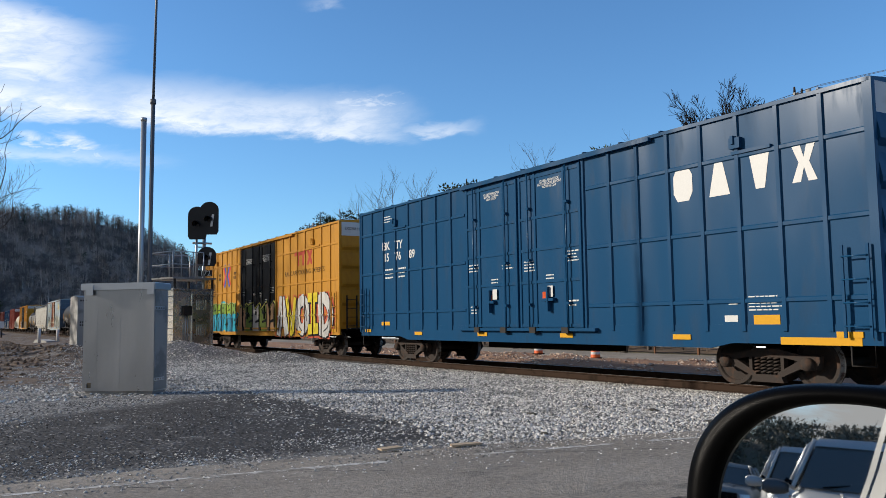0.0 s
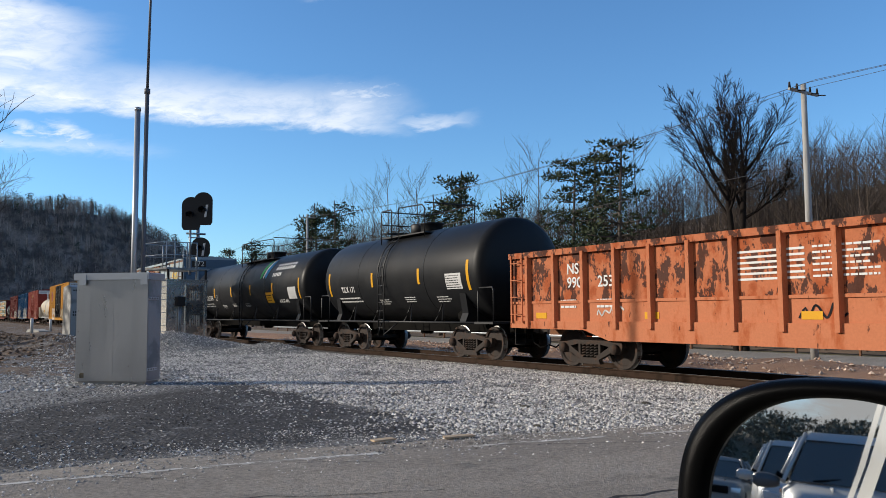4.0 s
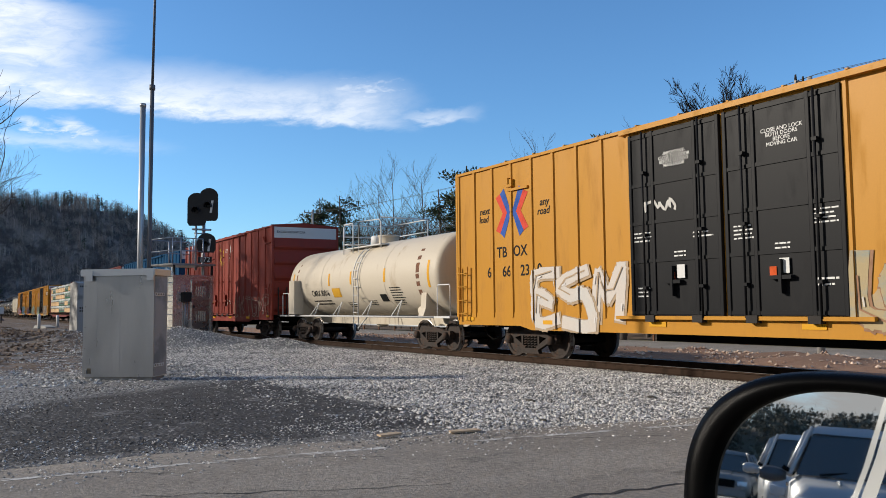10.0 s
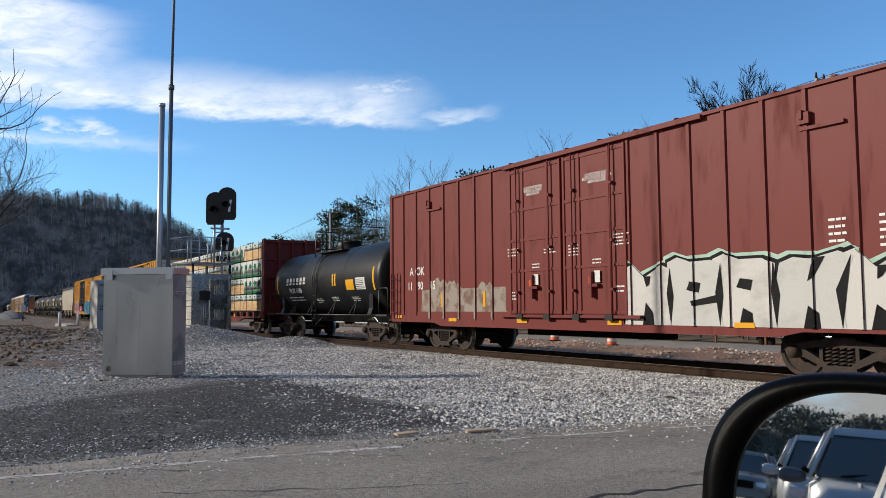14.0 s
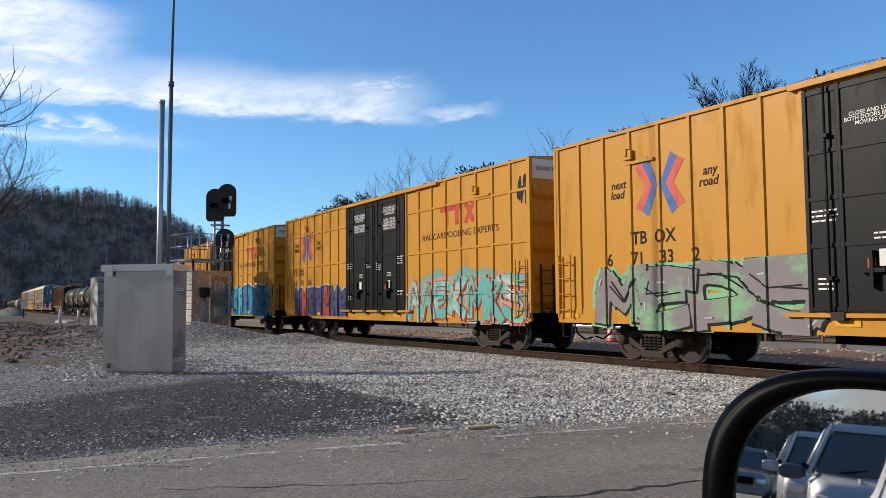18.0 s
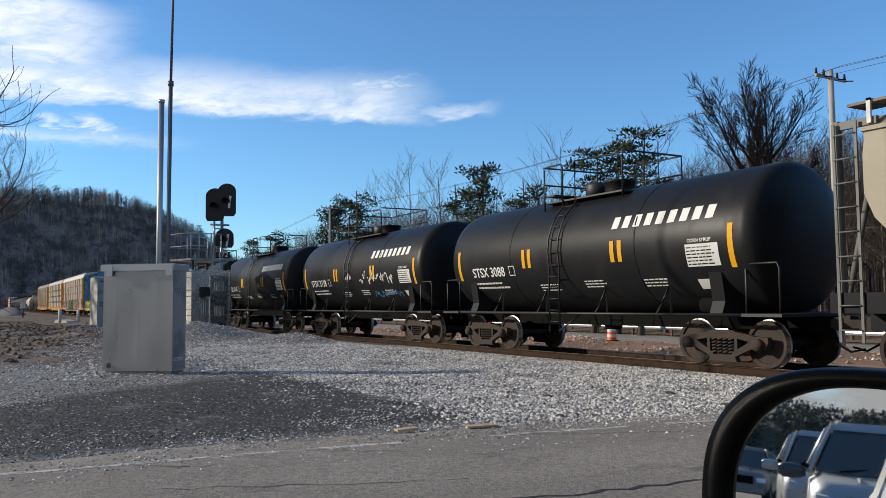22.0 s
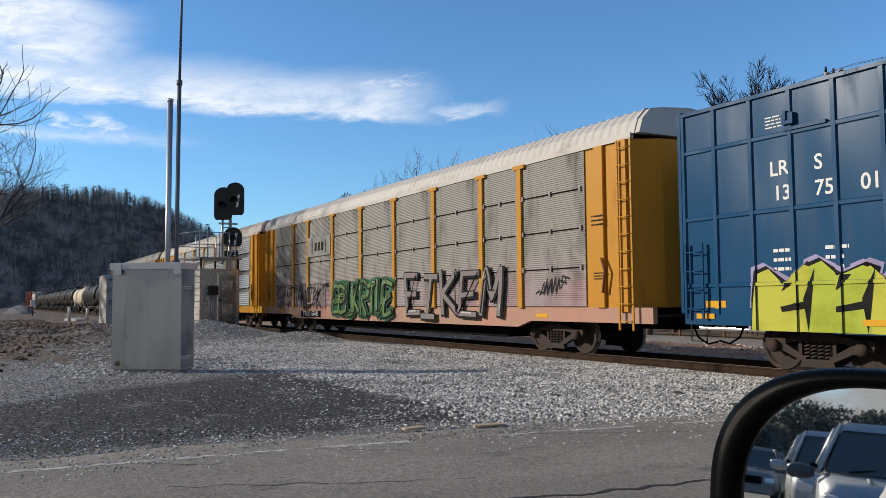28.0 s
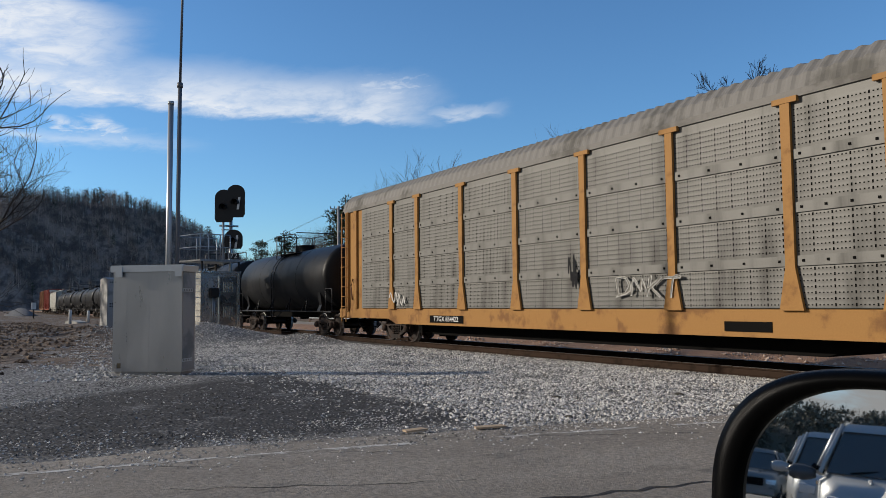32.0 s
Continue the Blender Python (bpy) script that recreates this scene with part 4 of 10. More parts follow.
def pine(seed, h, flat=False):
    """A pine: bare lower trunk, spreading limbs and clumps of needles."""
    rnd = random.Random(seed)
    wood, leaf = Geo(), Geo()
    lean = Vector((rnd.uniform(-.04, .04), rnd.uniform(-.04, .04), 1))
    pts = [lean * (h * k / 6) for k in range(7)]
    wood.tube(pts, [h * 0.017 * (1 - 0.13 * k) for k in range(7)], 7)
    n = 11 if flat else 15
    for k in range(n):
        f = (0.36 if flat else 0.3) + (0.99 - 0.33) * k / n
        z = h * f
        reach = h * ((0.30 if flat else 0.24) * (1.08 - f) + 0.035) * rnd.uniform(0.6, 1.25)
        for j in range(rnd.choice((1, 2, 2) if flat else (1, 2, 2, 3))):
            a = rnd.uniform(0, 6.2832)
            tip = Vector((math.cos(a) * reach, math.sin(a) * reach, z + reach * rnd.uniform(0.0, 0.3)))
            base = lean * z
            wood.tube([base, (base + tip) / 2 + Vector((0, 0, -0.05 * reach)), tip], [h * 0.005, h * 0.0035, h * 0.0015], 4)
            for q in range(3 if f < 0.8 else 4):
                c = base.lerp(tip, 0.45 + 0.28 * q) + Vector((rnd.gauss(0, .04), rnd.gauss(0, .04), 0.02)) * h * 0.5
                rr = h * (rnd.uniform(0.036, 0.06) if flat else rnd.uniform(0.026, 0.046))
                for b in range(34 if flat else 30):
                    d = Vector((rnd.gauss(0, 1), rnd.gauss(0, 1), rnd.gauss(0, 0.45))).normalized()
                    o = c + Vector((d.x * rr * rnd.random() * 1.7, d.y * rr * rnd.random() * 1.7, d.z * rr * (0.45 if flat else 1.0)))
                    e = (d + Vector((0, 0, 0.5))).normalized() * h * rnd.uniform(0.014, 0.026)
                    s = e.cross(Vector((rnd.gauss(0, 1), rnd.gauss(0, 1), rnd.gauss(0, 1)))).normalized() * h * 0.006
                    leaf.poly([o - s, o + s, o + e])
    return wood, leaf


def tree_meshes(kind, seeds, **kw):
    out = []
    for s in seeds:
        w, t = (pine if kind == "pine" else bare_tree)(s, 10.0, **kw)
        out.append((w.mesh("trunk", BARK), t.mesh("crown", NEEDLE if kind == "pine" else TWIG)))
    return out


def plant(meshes, k, x, y, z, h, rz, name="bare_tree", label="leafless grey-brown tree at the edge of the woods", group="trees beyond the track"):
    t = thing(name, label, "tree", pose(x, y, z, 0, 0, rz) @ Matrix.Scale(h / 10.0, 4), group=group)
    w, c = meshes[k % len(meshes)]
    part("trunk", w, None, t)
    part("crown", c, None, t)
    return t


SLOPE_AZ = (0, 12, 16, 19, 22, 26, 30, 36, 42, 47, 52, 58, 66, 90, 180)
SLOPE_EL = (0.0, 0.2, 0.9, 1.7, 2.7, 3.5, 3.9, 4.3, 4.9, 6.0, 7.0, 7.7, 8.2, 8.5, 8.5)


def slope_z(x, y):
    """The wooded slope beyond the back road: it climbs to a ridge that grows taller along the track."""
    az, d = math.degrees(math.atan2(y, -x)), math.hypot(x, y)
    el = float(np.interp(az, SLOPE_AZ, SLOPE_EL))
    return d * math.tan(radians(el)) * smooth(43.0, 105.0, y) - 1.25 * smooth(62.0, 44.0, y) + 0.4 * noise.noise((x * .08, y * .08, 0)) * smooth(46.0, 60.0, y)


def slope():
    g = Geo()
    xs = [-420 + 12 * k for k in range(56)]
    rows = [[(x, y, slope_z(x, y) - (0.4 if y < 44 else 0.0)) for x in xs] for y in (43.6, 45, 47, 50, 58, 66, 75, 85, 97, 110, 125, 140, 160, 185, 215, 260)]
    g.rings(rows, close=False, caps=False)
    litter = mat("leaf_litter", (0.15, 0.10, 0.065), 0.95, col2=(0.075, 0.055, 0.04), lo=0.4, hi=0.6, scale=0.25, fine=2.0, finev=0.4, bump=0.6, bscale=0.8)
    tagged(part("wooded_slope", g, litter), "leaf-covered brown hillside under bare trees", "hillside", kind="structure")


slope()
BARES = [(w.mesh("trunk", BARK), t.mesh("crown", TWIG)) for w, t in (slim_tree(11 + k, 17 + k, 5, 3, 0.1, 0.22 + 0.03 * k, 0.5 + 0.08 * k) for k in range(5))]
PINES = tree_meshes("pine", (21, 22, 23))
FLATPINES = tree_meshes("pine", (31, 32), flat=True)


def at_bearing(az, y):
    return (-y / math.tan(radians(az)), y)


rnd = random.Random(77)
# bearing, distance beyond the track, height of the top as an angle, kind, variant
for az, y, top, kind, k in ((16.6, 50, 4.5, "p", 1), (18.4, 48, 5.1, "p", 0), (22.0, 46, 6.9, "p", 1), (22.9, 48, 7.6, "p", 2), (24.1, 47, 7.8, "p", 0), (25.3, 50, 7.9, "b", 1), (26.6, 48, 7.9, "b", 3), (27.7, 46, 9.2, "b", 1), (29.6, 50, 9.1, "b", 3), (31.2, 46, 8.2, "p", 2), (32.5, 44, 9.9, "p", 1), (33.8, 46, 8.0, "b", 0),
                            (35.9, 42, 8.4, "p", 2), (37.0, 46, 9.3, "b", 4), (38.2, 44, 10.4, "b", 2), (40.2, 43, 10.2, "f", 1), (41.8, 44, 10.6, "f", 0), (43.3, 42, 11.4, "f", 1), (44.9, 46, 11.1, "b", 4), (46.4, 60, 8.6, "b", 1), (56.2, 46, 10.6, "b", 0), (58.4, 60, 9.0, "b", 2), (60.2, 56, 9.2, "b", 1)):
    x, yy = at_bearing(az, y)
    h = math.hypot(x, yy) * math.tan(radians(top)) + 1.3 - slope_z(x, yy)
    if kind == "b":
        plant(BARES, k, x, yy, slope_z(x, yy), h * 1.02, 40 * k + az, label="tall leafless tree with fine twigs")
    else:
        plant(PINES if kind == "p" else FLATPINES, k, x, yy, slope_z(x, yy), h, 60 * k + az * 3, "pine_tree", "dark green pine with a bare lower trunk", "pines beyond the track")


def vase_tree(seed):
    """A tree whose two stems part into long smooth limbs that fan out to a rounded crown, reaching farther to one side; ten units high."""
    rnd = random.Random(seed)
    wood, twig = Geo(), Geo()
    far = Vector((-0.78, -0.63, 0.0))

    def arch(a, d, l, r0, r1, lift, n=5):
        """A limb from a along d that bends gently upwards."""
        pts, d = [a], d.normalized()
        for k in range(n):
            d = (d + Vector((rnd.gauss(0, 0.05), rnd.gauss(0, 0.05), lift / n))).normalized()
            pts.append(pts[-1] + d * (l / n))
        return pts, [r0 + (r1 - r0) * (k / n) ** 0.8 for k in range(n + 1)]

    def fork(pts, rs, l, lev):
        n = (9, 6, 4)[lev]
        for k in range(n):
            f = 0.2 + 0.78 * (k + rnd.random()) / n
            i = min(len(pts) - 2, int(f * (len(pts) - 1)))
            at = pts[i].lerp(pts[i + 1], f * (len(pts) - 1) - i)
            d = (pts[i + 1] - pts[i]).normalized()
            w = Vector((rnd.gauss(0, 1), rnd.gauss(0, 1), rnd.gauss(0, 0.7)))
            w = (w - d * w.dot(d)).normalized()
            ll = l * rnd.uniform(0.75, 1.2) * (1.15 - 0.5 * f)
            p2, r2 = arch(at, d + w * rnd.uniform(0.4, 0.75), ll, max(0.008, rs[i] * 0.5), 0.006, 0.2, 4 if lev == 0 else 3)
            twig.tube(p2, r2, 4 if lev == 0 else 3, cap=False)
            if lev < 2:
                fork(p2, r2, l * 0.52, lev + 1)
    for s, top in ((-1, 5.7), (1, 6.3)):
        o = far * (-0.14 * s)
        stem = [o + Vector((0, 0, -0.3)), o * 1.1 + Vector((0, 0, 2.0)), o * 1.3 + Vector((0, 0, 4.2)), o * 2.2 + Vector((0, 0, top))]
        wood.tube(stem, [0.135, 0.115, 0.1, 0.085], 8, cap=False)
        for k in range(8):
            a = 2.4 * k + (0.6 if s > 0 else 0.0)
            el = radians(24 + 60 * ((k * 5) % 8) / 7)
            d = Vector((math.cos(a) * math.cos(el), math.sin(a) * math.cos(el), math.sin(el)))
            side = d.dot(far)
            l = 2.1 + 0.85 * side + 1.25 * math.sin(el)
            p, r = arch(stem[2].lerp(stem[3], rnd.uniform(0.0, 1.0)), d, l, 0.062, 0.010, 0.6, 7)
            wood.tube(p, r, 6, cap=False)
            fork(p, r, 1.0, 0)
    return wood, twig


w, t = vase_tree(5)
DARKBARK = mat("dark_bark", (0.02, 0.016, 0.014), 0.95, finev=0.2, spec=0.1)
BIG = [(w.mesh("trunk", DARKBARK), t.mesh("crown", DARKBARK))]
x, y = at_bearing(51.2, 44.0)
plant(BIG, 0, x, y, slope_z(x, y), 18.8, 0, label="broad leafless tree with many upright limbs")
# trees on the open side, at the edge of the view
DROOP = tree_meshes("bare", (71, 72), levels=5, forks=4, spread=0.6, low=0.5, crook=0.22)
plant(DROOP, 0, -44.0, -11.0, 0, 18.6, 10, label="leafless tree with thin drooping twigs")
plant(DROOP, 1, -58.0, -2.6, 0, 13.0, 100, label="leafless tree with thin drooping twigs")
for k in range(84):
    az = 16.0 + 47 * k / 83 + rnd.uniform(-0.6, 0.6)
    x, y = at_bearing(az, rnd.uniform(46, 60))
    plant(BARES, k, x, y, slope_z(x, y), rnd.uniform(5.0, 7.8) * (1 + 0.4 * smooth(38.0, 48.0, az)), rnd.uniform(0, 360))


def woods(name, label, spots, seeds, m, limbs=12, twigs=4, r0=0.065, low=0.35, spread=0.7):
    """Far trees, joined."""
    base = []
    for s in seeds:
        w, t = slim_tree(s, limbs, twigs, 0, r0, low, spread, 3)
        v = np.array(w.v + t.v)
        f = [tuple(i for i in q) for q in w.f] + [tuple(i + len(w.v) for i in q) for q in t.f]
        base.append((v, f))
    V, F, n = [], [], 0
    for k, (x, y, z, h, a) in enumerate(spots):
        v, f = base[k % len(base)]
        c, s = math.cos(a) * h / 10, math.sin(a) * h / 10
        V.append(np.stack([v[:, 0] * c - v[:, 1] * s + x, v[:, 0] * s + v[:, 1] * c + y, v[:, 2] * h / 10 + z], 1))
        F += [tuple(i + n for i in q) for q in f]
        n += len(v)
    me = bpy.data.meshes.new(name)
    me.from_pydata(np.concatenate(V).tolist(), [], F)
    me.materials.append(m)
    return tagged(new(name, me), label, "woods", kind="stuff")


WOOD_AZ, WOOD_EL = (14, 18, 22, 28, 36, 40, 45, 50, 56, 62, 70), (2.2, 3.8, 5.4, 6.3, 6.9, 7.1, 8.1, 9.5, 10.1, 10.4, 10.6)
spots = []
for k in range(1500):
    az, y = rnd.uniform(14.5, 66), 46 + 78 * rnd.random() ** 1.6
    x, y = at_bearing(az, y)
    d = math.hypot(x, y)
    spots.append((x, y, slope_z(x, y), max(3.5, d * math.tan(radians(float(np.interp(az, WOOD_AZ, WOOD_EL)))) + 1.3 - slope_z(x, y)) * rnd.uniform(0.72, 1.03), rnd.uniform(0, 6.28)))
woods("bare_woods", "dense leafless brown woods on the hillside", spots, (41, 42, 43, 44, 45), TWIG)


def hill_point(az, f):
    """The far hill: f runs from its foot to beyond its crest."""
    crest = np.interp(az, (-40, -10, 0, 3, 7.5, 11, 13, 15, 17, 20), (5.5, 6.6, 6.6, 6.7, 6.8, 5.75, 4.7, 3.1, 1.4, 0.4))
    d = 430 + 65 * f
    top = 482 * math.tan(radians(float(crest)))
    z = top * math.sin(min(1.0, f / 0.8) * 1.5708) - (25 * (f - 0.8) if f > 0.8 else 0)
    z += 2.5 * noise.noise((az * 0.5, f * 3, 0)) * f
    return (-d * math.cos(radians(az)), d * math.sin(radians(az)), z)


g = Geo().rings([[hill_point(az, f / 12) for az in range(-45, 22)] for f in range(13)], close=False, caps=False)
tagged(part("far_hill", g, mat("far_hill_litter", (0.3, 0.265, 0.245), 0.95, col2=(0.11, 0.1, 0.1), lo=0.4, hi=0.6, scale=0.16, fine=0.5, finev=0.5, bump=1.0, bscale=0.13, bdist=5.0)), "far hill covered with bare brown woods", "hill", kind="structure")
spots = []
for k in range(2300):
    az, f = rnd.uniform(0.5, 17.0), rnd.random()
    x, y, z = hill_point(az, 0.08 + 0.86 * f)
    spots.append((x, y, z - 1, rnd.uniform(5.5, 9.0), rnd.uniform(0, 6.28)))
woods("far_woods", "bare grey-brown woods on the far hill", spots, (51, 52, 53, 54), mat("far_twigs", (0.13, 0.12, 0.12), 0.95, col2=(0.36, 0.315, 0.29), lo=0.44, hi=0.58, scale=0.12, finev=0.2, island=0.35), limbs=12, twigs=3, r0=0.3, low=0.2, spread=1.1)
V = Geo()
for k in range(70):
    az = rnd.uniform(0.5, 15.0)
    f = rnd.choice((0.8, 0.78, 0.75, rnd.random()))
    x, y, z = hill_point(az, f)
    h = rnd.uniform(5, 9)
    for q in range(90):
        a, b = rnd.uniform(0, 6.28), rnd.random()
        rr = h * 0.3 * (1.05 - 0.75 * b)
        o = Vector((x + rr * math.cos(a) * rnd.random(), y + rr * math.sin(a) * rnd.random(), z + h * (0.3 + 0.7 * b)))
        s1, s2 = Vector((rnd.gauss(0, 1), rnd.gauss(0, 1), rnd.gauss(0, .4))) * h * 0.045, Vector((rnd.gauss(0, 1), rnd.gauss(0, 1), rnd.gauss(0, .4))) * h * 0.045
        V.poly([o, o + s1, o + s1 + s2, o + s2])
    V.tube([(x, y, z), (x, y, z + h * 0.9)], h * 0.015, 3)
tagged(part("far_pines", V, NEEDLE), "scattered dark pines along the far hill", "woods", kind="stuff")
V = Geo()
for k in range(330):
    x, y, h = rnd.uniform(-45, 30), rnd.uniform(-104, -87.5), rnd.uniform(1.0, 3.2)
    foot = float(np.interp(-y, (87.0, 90.0, 96.0, 104.0), (0.4, 3.6, 4.8, 5.2)))
    for q in range(150):
        a, b = rnd.uniform(0, 6.28), rnd.random()
        rr = (0.6 + h * 0.4) * (1 - 0.6 * b)
        o = Vector((x + rr * math.cos(a) * rnd.random(), y + rr * math.sin(a) * rnd.random(), foot + (0.8 + h) * b))
        s1, s2 = (Vector((rnd.gauss(0, 1), rnd.gauss(0, 1), rnd.gauss(0, 1))) * 0.16 for i in range(2))
        V.poly([o, o + s1, o + s1 + s2, o + s2])
tagged(part("dark_thicket", V, mat("thicket_leaves", (0.15, 0.125, 0.085), 0.9, finev=0.3, island=0.5)), "dark uneven thicket along the rise behind the road", "woods", kind="stuff")

# low brush behind the camera's side of the valley, seen in the mirror
spots = [(rnd.uniform(-70, 45), rnd.uniform(-125, -90), 3.6, rnd.uniform(3.0, 5.6), rnd.uniform(0, 6.28)) for k in range(420)]
woods("roadside_woods", "dark bare woods across the road behind the waiting traffic", spots, (61, 62, 63), mat("dark_twigs", (0.10, 0.085, 0.065), 0.95, finev=0.2, island=0.4), limbs=13, twigs=4, r0=0.16, low=0.1, spread=0.9)
g = Geo().rings([[(x, y, z) for x in range(-240, 241, 24)] for y, z in ((-88, 0.4), (-90, 4.6), (-96, 5.8), (-150, 8.2), (-240, 9))], close=False, caps=False)
tagged(part("wood_floor", g, mat("dark_litter", (0.14, 0.105, 0.07), 0.95, col2=(0.075, 0.06, 0.042), scale=0.3, finev=0.3)), "dark brushy rise behind the road", "hillside", kind="structure")

g = Geo().rings([[(x, y, z) for x in range(-240, 241, 24)] for y, z in ((-44, -0.1), (-60, 0.4), (-90, 1.5), (-92, 0.4))], close=False, caps=False)
tagged(part("grass_bank", g, mat("dull_grass", (0.075, 0.085, 0.03), 0.95, col2=(0.12, 0.11, 0.05), scale=0.4, fine=4.0, finev=0.3)), "dull green verge at the foot of the woods", "grass", kind="structure")

# ---- utility line ----


def utility_pole(x, y, z, h, arm=True, label="weathered grey timber utility pole with a crossarm"):
    p = thing("utility_pole", label, "utility pole", pose(x, y, z), group="utility poles")
    wood = mat("grey_pole_timber", (0.36, 0.35, 0.33), 0.85, col2=(0.26, 0.25, 0.235), scale=2.0, stretch=(4, 4, 0.3), finev=0.12)
    part("shaft", Geo().tube([(0, 0, -1.8), (0, 0, h)], [0.18, 0.12], 12), wood, p)
    if arm:
        c = part("crossarm", Geo().box(-1.1, 1.1, -0.05, 0.05, h - 0.42, h - 0.31), wood, p, "", pose(0, 0, 0, 0, 0, 92))
        for q in (-1.05, -0.5, 0.5, 1.05):
            part("insulator", Geo().tube([(q, 0, h - 0.3), (q, 0, h - 0.05)], [0.06, 0.04], 8), M["steel"], c)
            part("insulator", Geo().tube([(q, -0.05, h - 0.38), (q, -0.4, h - 0.46)], [0.03, 0.03], 6), M["steel"], c)
    for k in range(3):
        part("band", Geo().tube([(0, 0, h * 0.36 + 0.12 * k), (0, 0, h * 0.36 + 0.12 * k + 0.05)], 0.2, 12), M["steel"], p)
    return p


def wire(a, b, sag, r=0.010, n=14):
    pts = []
    for k in range(n + 1):
        t = k / n
        p = Vector(a).lerp(Vector(b), t)
        p.z -= sag * 4 * t * (1 - t)
        pts.append(p)
    return Geo().tube(pts, r, 4, cap=False)


PX, PY = at_bearing(55.55, 33.0)
PH = 11.5
utility_pole(PX, PY, 0.0, PH)
QX, QY = at_bearing(22.0, 38.0)
utility_pole(QX, QY, 0.0, 13.4, label="slim grey utility pole among the trees")
WX, WY = at_bearing(9.0, 60.0)
utility_pole(WX, WY, 0.0, 14.0, label="distant grey utility pole")
cab = mat("grey_cable", (0.05, 0.05, 0.055), 0.6, finev=0.1)
for off, dz, sag in ((-1.1, -0.05, 1.0), (0.5, -0.05, 1.1), (1.1, -0.1, 1.2)):
    L = thing("power_line", "thin grey overhead wires along the road", "wire", group="power lines")
    part("span", wire((PX + off * 0.88, PY - off * 0.47, PH + dz), (QX + off * 0.9, QY, 13.2), sag), cab, L)
    part("span", wire((PX + off * 0.88, PY - off * 0.47, PH + dz), (PX + 45, PY + 3 + off, PH + 1.6), 0.7), cab, L)
    part("span", wire((QX + off * 0.9, QY, 13.2), (WX + off, WY, 13.6), 3.0), cab, L)
for z0, z1, z2, sag in ((7.9, 10.2, 8.2, 1.0), (5.0, 8.6, 5.4, 1.2), (4.4, 7.6, 4.6, 1.3)):
    L = thing("telephone_cable", "sagging dark cable strung between poles", "wire", group="power lines")
    part("span", wire((PX, PY, z0), (QX, QY, z1), sag, 0.014), cab, L)
    part("span", wire((PX, PY, z0), (PX + 45, PY + 3, z2), 0.6, 0.014), cab, L)

# ---- waiting traffic ----
GLASS = bpy.data.materials.new("tinted_window")
GLASS.use_nodes = True
_n = Nodes(GLASS.node_tree)
_b = _n.add("ShaderNodeBsdfPrincipled", Base_Color=(0.085, 0.08, 0.07, 1.0), Roughness=0.1, Specular_IOR_Level=0.6)
_n.t.links.new(_b.outputs[0], _n.add("ShaderNodeOutputMaterial").inputs[0])
CARPAINT = {k: mat(k, c, 0.4, 0.1, finev=0.03, coat=0.3) for k, c in (("white_car_paint", (0.4, 0.395, 0.38)), ("silver_car_paint", (0.2, 0.19, 0.175)), ("pale_gold_car_paint", (0.2, 0.182, 0.155)))}
RUBBER = mat("tyre_rubber", (0.02, 0.02, 0.02), 0.85, finev=0.2)
PLASTIC = mat("black_grained_plastic", (0.002, 0.002, 0.0022), 0.3, fine=400.0, finev=0.2, bump=0.12, bscale=700.0, spec=0.06)
CHROME = mat("bright_chrome", (0.7, 0.7, 0.7), 0.12, 1.0, finev=0.02)
LAMP = mat("clear_headlamp", (0.55, 0.56, 0.58), 0.1, 0.3, finev=0.05)


DARKSHELL = mat("dark_mirror_shell", (0.07, 0.072, 0.075), 0.4, finev=0.1)


def section(w, z0, z1, y, k=0.12):
    """A rounded upright section of a body."""
    return [(-w + k, y, z0), (-w, y, z0 + k * 1.5), (-w * 1.01, y, (z0 + z1) / 2), (-w * 0.985, y, z1 - k), (-w + k * 1.3, y, z1), (0, y, z1 + 0.03), (w - k * 1.3, y, z1), (w * 0.985, y, z1 - k), (w * 1.01, y, (z0 + z1) / 2), (w, y, z0 + k * 1.5), (w - k, y, z0)]


